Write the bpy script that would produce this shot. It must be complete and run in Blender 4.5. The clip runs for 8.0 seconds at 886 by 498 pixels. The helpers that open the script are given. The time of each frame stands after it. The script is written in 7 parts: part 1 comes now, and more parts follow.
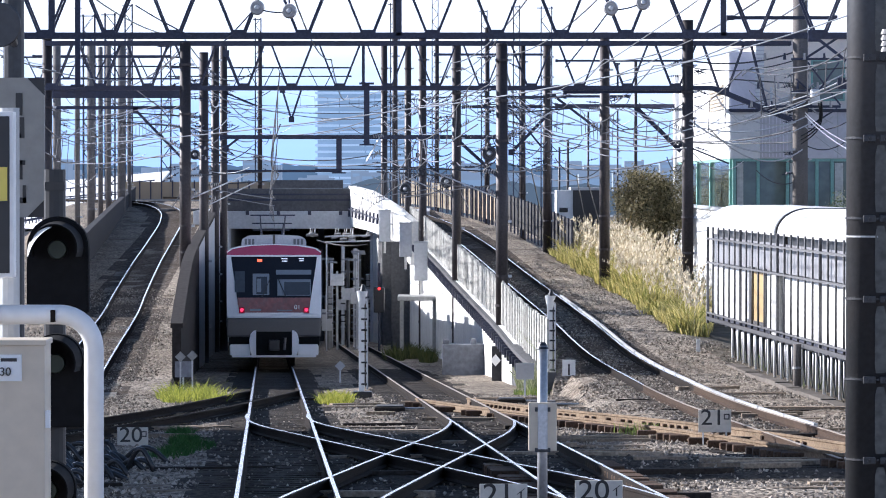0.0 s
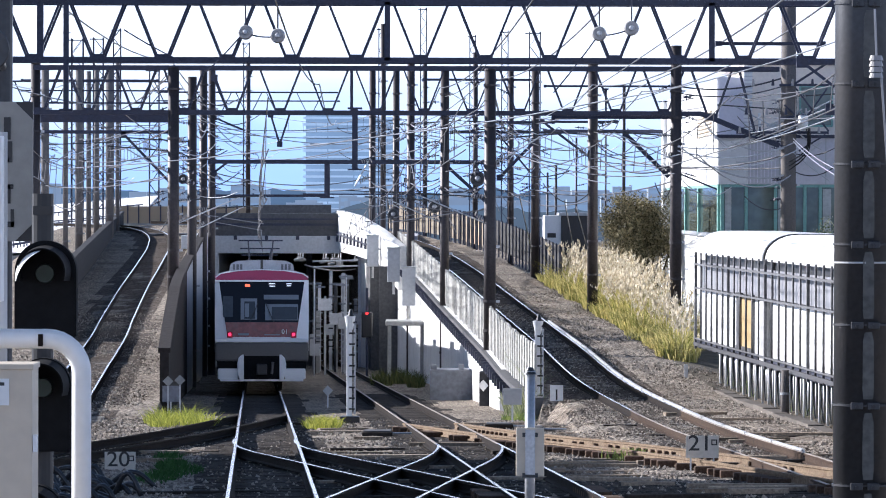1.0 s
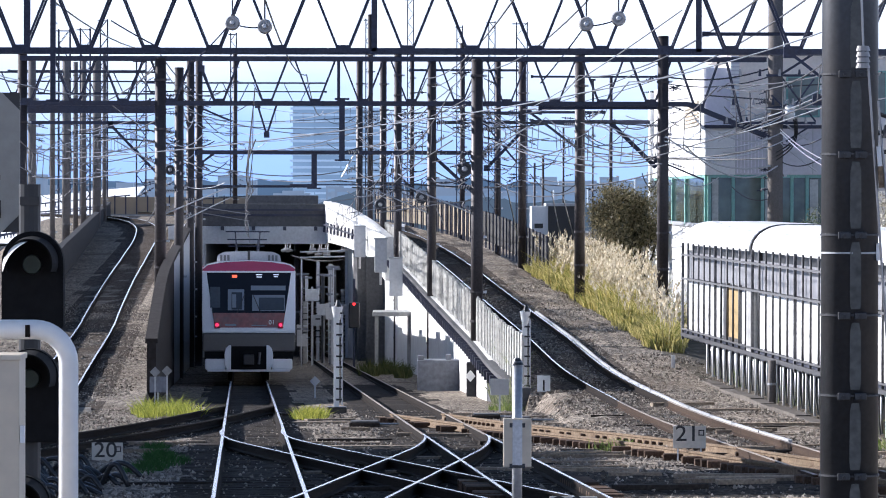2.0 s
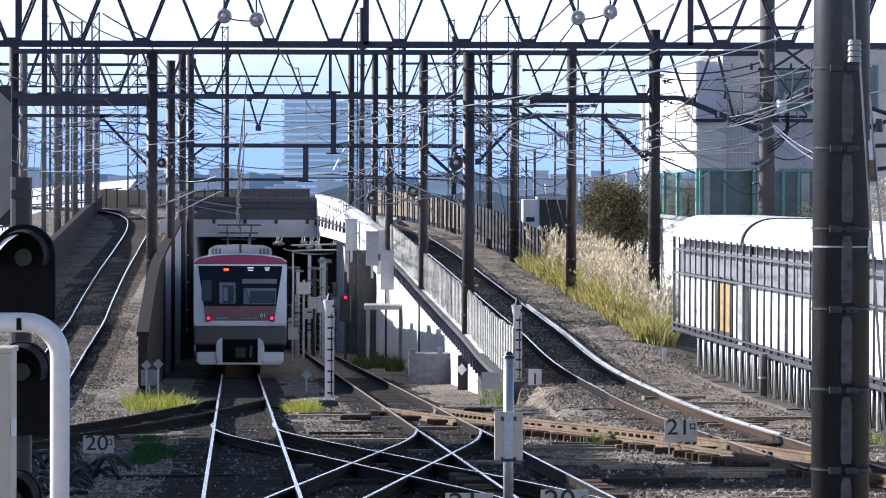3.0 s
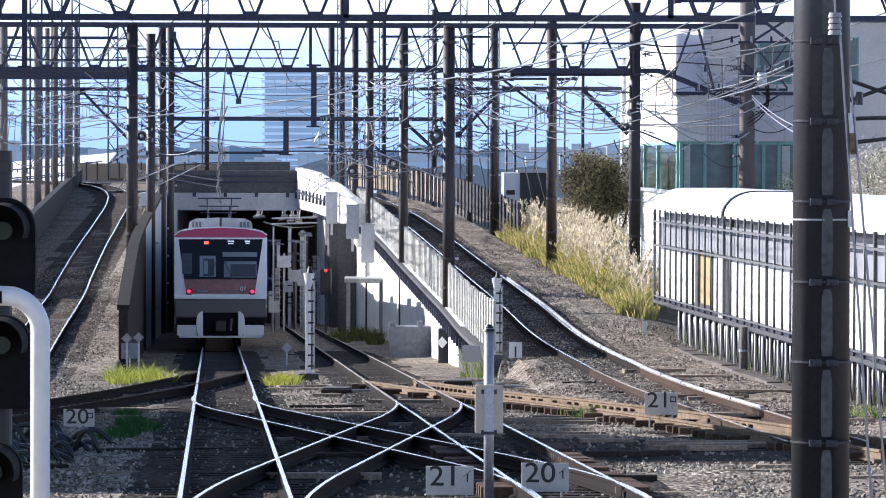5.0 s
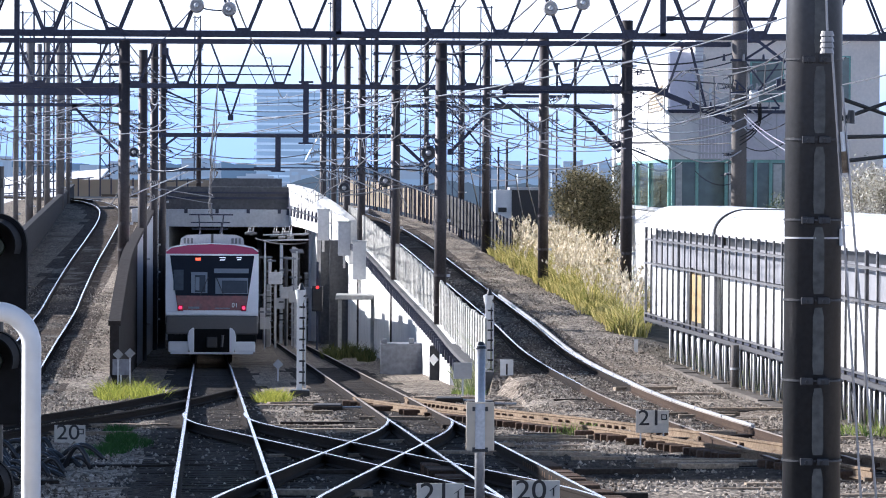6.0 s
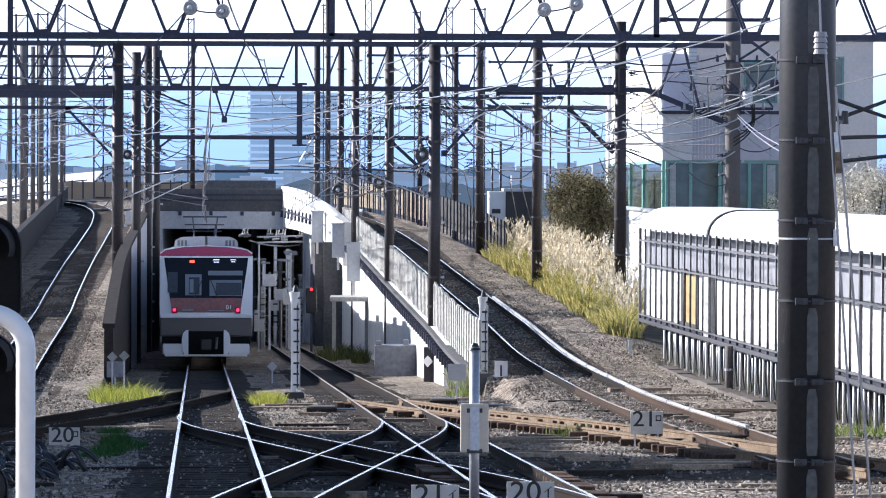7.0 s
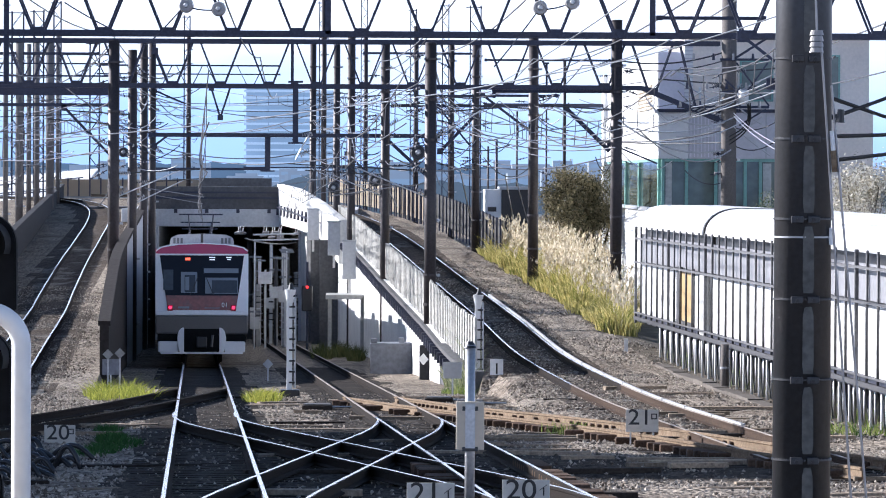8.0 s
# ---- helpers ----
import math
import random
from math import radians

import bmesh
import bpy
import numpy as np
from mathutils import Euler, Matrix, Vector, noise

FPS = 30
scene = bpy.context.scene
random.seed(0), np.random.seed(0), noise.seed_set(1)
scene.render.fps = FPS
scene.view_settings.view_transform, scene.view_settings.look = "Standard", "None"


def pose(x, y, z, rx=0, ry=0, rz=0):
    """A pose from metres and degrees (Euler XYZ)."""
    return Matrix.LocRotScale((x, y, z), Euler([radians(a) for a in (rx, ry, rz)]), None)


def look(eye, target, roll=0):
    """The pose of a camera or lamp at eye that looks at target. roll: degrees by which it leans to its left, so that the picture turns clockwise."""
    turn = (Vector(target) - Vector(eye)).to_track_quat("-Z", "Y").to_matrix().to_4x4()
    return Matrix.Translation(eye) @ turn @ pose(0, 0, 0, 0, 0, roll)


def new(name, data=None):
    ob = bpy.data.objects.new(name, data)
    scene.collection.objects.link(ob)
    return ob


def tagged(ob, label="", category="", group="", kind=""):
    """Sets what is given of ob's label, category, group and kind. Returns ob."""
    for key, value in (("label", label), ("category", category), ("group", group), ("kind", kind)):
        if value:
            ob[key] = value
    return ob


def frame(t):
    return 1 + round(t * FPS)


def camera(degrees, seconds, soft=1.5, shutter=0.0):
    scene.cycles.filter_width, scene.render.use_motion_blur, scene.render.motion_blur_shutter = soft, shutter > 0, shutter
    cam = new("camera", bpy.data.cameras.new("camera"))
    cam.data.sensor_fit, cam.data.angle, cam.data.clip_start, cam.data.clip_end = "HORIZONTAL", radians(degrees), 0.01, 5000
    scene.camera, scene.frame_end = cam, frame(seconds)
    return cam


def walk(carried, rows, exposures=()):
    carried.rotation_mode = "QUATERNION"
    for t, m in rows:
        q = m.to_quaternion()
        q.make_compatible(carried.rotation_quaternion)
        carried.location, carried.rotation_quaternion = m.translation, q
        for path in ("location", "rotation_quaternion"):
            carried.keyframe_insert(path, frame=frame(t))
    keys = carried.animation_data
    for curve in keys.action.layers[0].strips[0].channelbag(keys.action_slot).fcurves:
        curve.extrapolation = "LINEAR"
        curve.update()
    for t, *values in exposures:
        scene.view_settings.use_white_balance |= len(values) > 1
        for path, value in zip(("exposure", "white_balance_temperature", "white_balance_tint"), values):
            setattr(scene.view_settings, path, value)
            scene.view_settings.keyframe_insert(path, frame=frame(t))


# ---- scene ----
# The viewer stands at the end of a station platform and pans slowly along the railway with a long lens.
cam = camera(10.4, 8.0, soft=1.0)
EYE = 3.6
ROWS = [
    (0, 0, -0.838, 0),
    (0.1, -0.0126, -0.9015, -0.036),
    (0.2, -0.0225, -0.9391, -0.023),
    (0.3, -0.0413, -0.8917, -0.025),
    (0.4, -0.0529, -0.8651, -0.028),
    (0.5, -0.0703, -0.8284, -0.033),
    (0.6, -0.0858, -0.7685, -0.017),
    (0.7, -0.1007, -0.7403, -0.087),
    (0.8, -0.1181, -0.6868, -0.073),
    (0.9, -0.1291, -0.5895, -0.13),
    (1, -0.1402, -0.5428, -0.138),
    (1.1, -0.1473, -0.5725, -0.173),
    (1.2, -0.1662, -0.5536, -0.07),
    (1.3, -0.1803, -0.5193, -0.121),
    (1.5, -0.1946, -0.5779, -0.05),
    (1.6, -0.2091, -0.5769, -0.002),
    (1.7, -0.2236, -0.6538, -0.049),
    (2.8, -0.3649, -0.6532, -0.132),
    (2.9, -0.3774, -0.6984, -0.147),
    (3, -0.3922, -0.7311, -0.169),
    (3.1, -0.3989, -0.8048, -0.132),
    (3.2, -0.413, -0.8331, -0.068),
    (3.3, -0.4336, -0.7463, -0.009),
    (3.5, -0.4503, -0.7039, -0.031),
    (3.6, -0.4615, -0.785, -0.013),
    (3.7, -0.4713, -0.8606, -0.054),
    (3.8, -0.4816, -0.9265, -0.036),
    (3.9, -0.4938, -0.9623, 0.011),
    (4, -0.5042, -1.0196, 0.001),
    (4.1, -0.514, -1.0537, -0.015),
    (4.2, -0.5249, -1.0682, 0.004),
    (5.3, -0.6567, -1.0142, -0.187),
    (5.4, -0.6618, -0.9819, -0.203),
    (5.5, -0.6697, -0.9593, -0.264),
    (5.7, -0.6872, -0.9661, -0.379),
    (5.8, -0.6992, -0.975, -0.303),
    (5.9, -0.7099, -0.9075, -0.336),
    (6, -0.7191, -0.845, -0.327),
    (6.2, -0.731, -0.7592, -0.306),
    (6.3, -0.7411, -0.7755, -0.308),
    (6.5, -0.7546, -0.841, -0.275),
    (6.7, -0.7711, -0.8324, -0.186),
    (6.9, -0.7831, -0.7652, -0.209),
    (7, -0.7918, -0.8258, -0.187),
    (7.1, -0.7911, -0.8809, -0.173),
    (7.2, -0.7973, -0.9171, -0.201),
    (7.3, -0.8032, -0.9602, -0.219),
    (7.4, -0.8131, -0.925, -0.217),
    (7.5, -0.8267, -0.909, -0.221),
    (7.7, -0.8242, -0.8432, -0.255),
    (7.8, -0.8224, -0.8889, -0.272),
    (8, -0.8402, -0.8497, -0.266),
]
walk(cam, [(t, pose(0, 0, EYE, 90 + pitch, roll, yaw)) for t, yaw, pitch, roll in ROWS], exposures=[(t, 1.09 + e, 5800, 14) for t, e in ((0.0, 0.1), (1.0, 0.04), (1.5, -0.03), (2.8, -0.18), (3.0, -0.2), (3.5, -0.05), (4.0, -0.02), (5.5, 0.09), (6.5, 0.1), (8.0, 0.1))])

# ---- light ----
SUN_AZ, SUN_EL = -64.0, 22.5  # degrees from straight ahead, to the left; height over the horizon
world = bpy.data.worlds.new("sky")
scene.world = world
world.use_nodes = True
wn, wl = world.node_tree.nodes, world.node_tree.links
wn.clear()
w_out = wn.new("ShaderNodeOutputWorld")
w_bg = wn.new("ShaderNodeBackground")
w_sky = wn.new("ShaderNodeTexSky")
w_sky.sky_type = "NISHITA"
w_sky.sun_disc = False
w_sky.sun_elevation, w_sky.sun_rotation = radians(SUN_EL), radians(SUN_AZ)
w_sky.air_density, w_sky.dust_density, w_sky.ozone_density = 1.0, 0.6, 2.0
w_co = wn.new("ShaderNodeTexCoord")
w_sep = wn.new("ShaderNodeSeparateXYZ")
w_map = wn.new("ShaderNodeMapping")
w_map.inputs["Scale"].default_value = (14, 14, 70)
w_noise = wn.new("ShaderNodeTexNoise")
w_noise.inputs["Scale"].default_value, w_noise.inputs["Detail"].default_value = 1.0, 5.0
w_add = wn.new("ShaderNodeMath")
w_add.operation = "MULTIPLY_ADD"
w_add.inputs[1].default_value, w_add.inputs[2].default_value = 0.035, -0.0175
w_sum = wn.new("ShaderNodeMath")
w_sum.operation = "ADD"
w_ramp = wn.new("ShaderNodeValToRGB")
w_ramp.color_ramp.elements[0].position, w_ramp.color_ramp.elements[0].color = 0.0, (4.5, 6.9, 12.2, 1)
w_ramp.color_ramp.elements[1].position, w_ramp.color_ramp.elements[1].color = 0.030, (11.0, 12.0, 13.5, 1)
e = w_ramp.color_ramp.elements.new(0.011)
e.color = (5.2, 7.7, 12.6, 1)
e = w_ramp.color_ramp.elements.new(0.05)
e.color = (13.0, 14.0, 15.5, 1)
e = w_ramp.color_ramp.elements.new(0.12)
e.color = (17.0, 18.0, 20.0, 1)
e = w_ramp.color_ramp.elements.new(0.24)
e.color = (3.0, 4.6, 8.0, 1)
w_fac = wn.new("ShaderNodeMapRange")
w_fac.inputs["From Min"].default_value, w_fac.inputs["From Max"].default_value = 0.22, 0.45
w_fac.inputs["To Min"].default_value, w_fac.inputs["To Max"].default_value = 0.0, 1.0
w_mix = wn.new("ShaderNodeMixRGB")
wl.new(w_co.outputs["Generated"], w_sep.inputs[0])
wl.new(w_co.outputs["Generated"], w_map.inputs[0])
wl.new(w_map.outputs[0], w_noise.inputs["Vector"])
wl.new(w_noise.outputs[0], w_add.inputs[0])
wl.new(w_add.outputs[0], w_sum.inputs[0])
wl.new(w_sep.outputs["Z"], w_sum.inputs[1])
wl.new(w_sum.outputs[0], w_ramp.inputs[0])
wl.new(w_sep.outputs["Z"], w_fac.inputs["Value"])
wl.new(w_fac.outputs[0], w_mix.inputs[0])
wl.new(w_ramp.outputs[0], w_mix.inputs[1])
w_dim = wn.new("ShaderNodeMixRGB")
w_dim.blend_type = "MULTIPLY"
w_dim.inputs[0].default_value = 1.0
w_dim.inputs[2].default_value = (1.1, 1.1, 1.1, 1)
wl.new(w_sky.outputs[0], w_dim.inputs[1])
wl.new(w_dim.outputs[0], w_mix.inputs[2])
wl.new(w_mix.outputs[0], w_bg.inputs[0])
w_bg.inputs[1].default_value = 0.052
wl.new(w_bg.outputs[0], w_out.inputs[0])

sun = new("sun", bpy.data.lights.new("sun", "SUN"))
sun.data.energy, sun.data.angle, sun.data.color = 5.0, radians(0.5), (1.0, 0.94, 0.85)
az, el = radians(SUN_AZ), radians(SUN_EL)
SUN_DIR = Vector((math.sin(az) * math.cos(el), math.cos(az) * math.cos(el), math.sin(el)))
sun.matrix_world = look(tuple(SUN_DIR * 60), (0, 0, 0))


# ---- materials ----
def mat(name, colour, rough=0.7, metal=0.0, grain=30.0, spread=0.25, stain=2.0, stain_amount=0.3, dirt=(0.08, 0.07, 0.06), bump=0.15, per_piece=0.0):
    """Grain and stains over a base colour: two noises, a bump, and a difference from piece to piece."""
    m = bpy.data.materials.new(name)
    m.use_nodes = True
    n, l = m.node_tree.nodes, m.node_tree.links
    b = n["Principled BSDF"]
    b.inputs["Roughness"].default_value, b.inputs["Metallic"].default_value = rough, metal
    b.inputs["Specular IOR Level"].default_value = 0.12 if rough >= 0.75 else 0.5
    co = n.new("ShaderNodeTexCoord")
    fine, big = n.new("ShaderNodeTexNoise"), n.new("ShaderNodeTexNoise")
    fine.inputs["Scale"].default_value, fine.inputs["Detail"].default_value = grain, 5
    big.inputs["Scale"].default_value, big.inputs["Detail"].default_value = stain, 6
    big.inputs["Roughness"].default_value = 0.65
    geo = n.new("ShaderNodeNewGeometry")
    for t in (fine, big):
        l.new(geo.outputs["Position"], t.inputs["Vector"])
    r1 = n.new("ShaderNodeValToRGB")
    r1.color_ramp.elements[0].position, r1.color_ramp.elements[1].position = 0.3, 0.7
    r1.color_ramp.elements[0].color = tuple(c * (1 - spread) for c in colour) + (1,)
    r1.color_ramp.elements[1].color = tuple(min(1, c * (1 + spread)) for c in colour) + (1,)
    l.new(fine.outputs[0], r1.inputs[0])
    r2 = n.new("ShaderNodeValToRGB")
    r2.color_ramp.elements[0].position, r2.color_ramp.elements[1].position = 0.48, 0.72
    r2.color_ramp.elements[0].color, r2.color_ramp.elements[1].color = (0, 0, 0, 1), (stain_amount,) * 3 + (1,)
    l.new(big.outputs[0], r2.inputs[0])
    mx = n.new("ShaderNodeMixRGB")
    mx.inputs[2].default_value = (*dirt, 1)
    l.new(r2.outputs[0], mx.inputs[0])
    l.new(r1.outputs[0], mx.inputs[1])
    last = mx.outputs[0]
    if per_piece:
        info = n.new("ShaderNodeObjectInfo")
        hsv = n.new("ShaderNodeHueSaturation")
        mr = n.new("ShaderNodeMapRange")
        mr.inputs["To Min"].default_value, mr.inputs["To Max"].default_value = 1 - per_piece, 1 + per_piece
        l.new(info.outputs["Random"], mr.inputs["Value"])
        l.new(mr.outputs[0], hsv.inputs["Value"])
        l.new(last, hsv.inputs["Color"])
        last = hsv.outputs[0]
    l.new(last, b.inputs["Base Color"])
    if bump:
        bp = n.new("ShaderNodeBump")
        bp.inputs["Strength"].default_value, bp.inputs["Distance"].default_value = bump, 0.02
        l.new(fine.outputs[0], bp.inputs["Height"])
        l.new(bp.outputs[0], b.inputs["Normal"])
    return m


def island_mat(name, a, c, rough=0.8, translucent=0.0):
    """A colour between a and c, different for every loose piece of a mesh."""
    m = bpy.data.materials.new(name)
    m.use_nodes = True
    n, l = m.node_tree.nodes, m.node_tree.links
    b = n["Principled BSDF"]
    b.inputs["Roughness"].default_value = rough
    b.inputs["Specular IOR Level"].default_value = 0.15
    geo, r = n.new("ShaderNodeNewGeometry"), n.new("ShaderNodeValToRGB")
    r.color_ramp.elements[0].color, r.color_ramp.elements[1].color = (*a, 1), (*c, 1)
    l.new(geo.outputs["Random Per Island"], r.inputs[0])
    l.new(r.outputs[0], b.inputs["Base Color"])
    if translucent:
        tr, ms = n.new("ShaderNodeBsdfTranslucent"), n.new("ShaderNodeMixShader")
        l.new(r.outputs[0], tr.inputs[0])
        ms.inputs[0].default_value = translucent
        l.new(b.outputs[0], ms.inputs[1])
        l.new(tr.outputs[0], ms.inputs[2])
        l.new(ms.outputs[0], n["Material Output"].inputs[0])
    return m


def glow_mat(name, colour, strength):
    m = mat(name, colour, 0.4, bump=0)
    b = m.node_tree.nodes["Principled BSDF"]
    b.inputs["Emission Color"].default_value, b.inputs["Emission Strength"].default_value = (*colour, 1), strength
    return m


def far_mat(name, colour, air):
    """A far surface with kilometres of bluish haze put into its colour as a weak glow."""
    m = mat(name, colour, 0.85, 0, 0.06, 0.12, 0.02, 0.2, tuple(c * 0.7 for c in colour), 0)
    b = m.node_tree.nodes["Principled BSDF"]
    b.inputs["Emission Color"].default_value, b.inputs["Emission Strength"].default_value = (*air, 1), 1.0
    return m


def ballast_mat(name, dark, light, stain, amount):
    """Broken stones a hand's width across: every cell its own shade, joints sunk, rusty stains."""
    m = bpy.data.materials.new(name)
    m.use_nodes = True
    n, l = m.node_tree.nodes, m.node_tree.links
    b = n["Principled BSDF"]
    b.inputs["Roughness"].default_value = 0.95
    b.inputs["Specular IOR Level"].default_value = 0.1
    geo = n.new("ShaderNodeNewGeometry")
    vor = n.new("ShaderNodeTexVoronoi")
    vor.inputs["Scale"].default_value = 15.0
    l.new(geo.outputs["Position"], vor.inputs["Vector"])
    bw = n.new("ShaderNodeRGBToBW")
    l.new(vor.outputs["Color"], bw.inputs[0])
    r = n.new("ShaderNodeValToRGB")
    r.color_ramp.elements[0].position, r.color_ramp.elements[1].position = 0.2, 0.85
    r.color_ramp.elements[0].color, r.color_ramp.elements[1].color = (*dark, 1), (*light, 1)
    l.new(bw.outputs[0], r.inputs[0])
    big = n.new("ShaderNodeTexNoise")
    big.inputs["Scale"].default_value, big.inputs["Detail"].default_value = 0.35, 6
    l.new(geo.outputs["Position"], big.inputs["Vector"])
    r2 = n.new("ShaderNodeValToRGB")
    r2.color_ramp.elements[0].position, r2.color_ramp.elements[1].position = 0.45, 0.7
    r2.color_ramp.elements[0].color, r2.color_ramp.elements[1].color = (0, 0, 0, 1), (amount,) * 3 + (1,)
    l.new(big.outputs[0], r2.inputs[0])
    mx = n.new("ShaderNodeMixRGB")
    mx.inputs[2].default_value = (*stain, 1)
    l.new(r2.outputs[0], mx.inputs[0])
    l.new(r.outputs[0], mx.inputs[1])
    l.new(mx.outputs[0], b.inputs["Base Color"])
    bp = n.new("ShaderNodeBump")
    bp.inputs["Strength"].default_value, bp.inputs["Distance"].default_value = 1.0, 0.05
    bp.invert = True
    l.new(vor.outputs["Distance"], bp.inputs["Height"])
    l.new(bp.outputs[0], b.inputs["Normal"])
    return m


M_BALLAST = ballast_mat("ballast", (0.065, 0.055, 0.045), (0.50, 0.43, 0.35), (0.10, 0.07, 0.05), 0.6)
M_OILED_SHADE = ballast_mat("oiled_and_shadow_ballast", (0.015, 0.013, 0.012), (0.10, 0.085, 0.07), (0.02, 0.017, 0.015), 0.6)
M_TRACKBED = ballast_mat("dark_brown_ballast", (0.025, 0.02, 0.017), (0.17, 0.14, 0.115), (0.05, 0.035, 0.025), 0.6)
M_EARTH = mat("earth", (0.13, 0.11, 0.085), 0.95, 0, 3, 0.4, 0.05, 0.4, (0.06, 0.07, 0.03), 0.5)
M_STONE = island_mat("ballast_stone", (0.08, 0.065, 0.052), (0.5, 0.44, 0.37), 0.9)
M_RUST = mat("rusty_rail_side", (0.016, 0.012, 0.01), 0.9, 0.0, 40, 0.4, 3, 0.4, (0.015, 0.011, 0.009))
M_BROWNRAIL = mat("rust_brown_rail", (0.2, 0.148, 0.1), 0.8, 0.0, 30, 0.45, 5, 0.8, (0.11, 0.065, 0.04))
M_CHAIR = mat("rusty_rail_chair", (0.085, 0.055, 0.038), 0.85, 0, 30, 0.4, 4, 0.5, (0.04, 0.03, 0.025), 0.3, 0.5)
M_DULLRAIL = mat("dull_tan_rail_head", (0.34, 0.29, 0.24), 0.55, 0.2, 30, 0.3, 2, 0.6, (0.2, 0.13, 0.085), 0.1)
M_RAILTOP = mat("polished_rail_head", (0.8, 0.8, 0.82), 0.2, 1.0, 60, 0.1, 6, 0.15, (0.3, 0.28, 0.26), 0.03)
M_SLEEPER = mat("weathered_sleeper", (0.04, 0.033, 0.028), 0.9, 0, 20, 0.4, 2, 0.5, (0.03, 0.025, 0.02), 0.4, 0.35)
M_CONC_SLEEPER = mat("concrete_sleeper", (0.3, 0.28, 0.25), 0.9, 0, 20, 0.3, 2, 0.5, (0.1, 0.08, 0.06), 0.4, 0.25)
M_CONC = mat("aged_concrete", (0.36, 0.36, 0.35), 0.9, 0, 8, 0.15, 0.6, 0.5, (0.14, 0.14, 0.13), 0.2)
M_CONC_DARK = mat("dark_and_shaded_concrete", (0.11, 0.11, 0.115), 0.9, 0, 8, 0.2, 0.6, 0.5, (0.07, 0.07, 0.07), 0.2)
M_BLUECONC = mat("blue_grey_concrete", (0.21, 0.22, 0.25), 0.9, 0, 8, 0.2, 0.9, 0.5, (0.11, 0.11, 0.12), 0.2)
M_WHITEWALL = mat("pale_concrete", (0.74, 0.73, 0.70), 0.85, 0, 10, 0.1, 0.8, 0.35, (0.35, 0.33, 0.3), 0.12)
M_STEEL = mat("dark_painted_steel", (0.035, 0.04, 0.07), 0.5, 0.3, 25, 0.3, 1.5, 0.3, (0.07, 0.05, 0.04), 0.1)
M_POLE = mat("brown_grey_mast", (0.055, 0.047, 0.048), 0.5, 0.4, 20, 0.25, 1.2, 0.4, (0.04, 0.03, 0.03), 0.1)
M_GREYMAST = mat("pale_grey_mast", (0.17, 0.16, 0.155), 0.8, 0, 20, 0.25, 1.2, 0.55, (0.1, 0.09, 0.09), 0.12)
M_NEARPOLE = mat("dark_galvanised_mast", (0.045, 0.047, 0.052), 0.4, 0.45, 30, 0.15, 2.0, 0.3, (0.07, 0.06, 0.055), 0.06)
M_CONC_POLE = mat("concrete_mast", (0.16, 0.145, 0.135), 0.85, 0, 25, 0.2, 1.0, 0.4, (0.15, 0.13, 0.12), 0.15)
M_GALV = mat("galvanised_steel", (0.5, 0.51, 0.53), 0.42, 0.7, 30, 0.15, 4, 0.25, (0.25, 0.24, 0.23), 0.05)
M_WIRE = mat("overhead_wire", (0.07, 0.07, 0.078), 0.5, 0.4, 5, 0.2, 1, 0.1, bump=0)
# Two paler wire colours, with the sun's brightness put into them.
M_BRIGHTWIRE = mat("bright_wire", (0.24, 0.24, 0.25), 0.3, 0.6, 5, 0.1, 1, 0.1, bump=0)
M_SUNWIRE = mat("sunlit_wire", (0.55, 0.55, 0.56), 0.5, 0.1, 5, 0.1, 1, 0.2, bump=0)
M_WHITE = mat("white_paint", (0.8, 0.8, 0.79), 0.45, 0, 15, 0.05, 1.2, 0.2, (0.5, 0.48, 0.44), 0.04)
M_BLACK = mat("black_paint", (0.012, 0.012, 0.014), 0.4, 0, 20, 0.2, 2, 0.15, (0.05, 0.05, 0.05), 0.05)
M_GREY = mat("grey_paint", (0.45, 0.46, 0.47), 0.5, 0, 15, 0.06, 2, 0.25, (0.25, 0.23, 0.2), 0.05)
M_BEIGE = mat("beige_box_paint", (0.62, 0.53, 0.41), 0.5, 0, 15, 0.05, 2, 0.2, (0.4, 0.36, 0.3), 0.04)
M_MATT_BLACK = mat("matt_black_paint_and_shade", (0.01, 0.01, 0.011), 0.85, 0, 20, 0.2, 2, 0.1, (0.03, 0.03, 0.03), 0.05)
M_PALEBEAM = mat("pale_blue_grey_concrete", (0.55, 0.56, 0.58), 0.85, 0, 8, 0.1, 0.6, 0.35, (0.3, 0.3, 0.3), 0.1)
M_TIMBER = mat("grey_tan_timber", (0.30, 0.24, 0.18), 0.9, 0, 25, 0.35, 3, 0.5, (0.1, 0.08, 0.06), 0.3, 0.4)
M_YELLOW = mat("ochre_panel", (0.36, 0.25, 0.1), 0.55, 0, 12, 0.1, 2, 0.2)
M_BOARD = mat("weathered_cream_board", (0.58, 0.55, 0.49), 0.6, 0, 15, 0.06, 6, 0.45, (0.36, 0.32, 0.26), 0.05)
M_OCTAGON = mat("weathered_grey_board", (0.3, 0.29, 0.265), 0.6, 0, 15, 0.08, 5, 0.4, (0.18, 0.17, 0.15), 0.05)
M_PORCELAIN = mat("brown_grey_porcelain", (0.36, 0.34, 0.325), 0.2, 0, 15, 0.1, 4, 0.2)


# ---- building helpers ----
def mesh_of(name, bm, material, smooth=False):
    me = bpy.data.meshes.new(name)
    bm.normal_update()
    bm.to_mesh(me)
    bm.free()
    me.materials.append(material)
    if smooth:
        me.polygons.foreach_set("use_smooth", [True] * len(me.polygons))
    return me


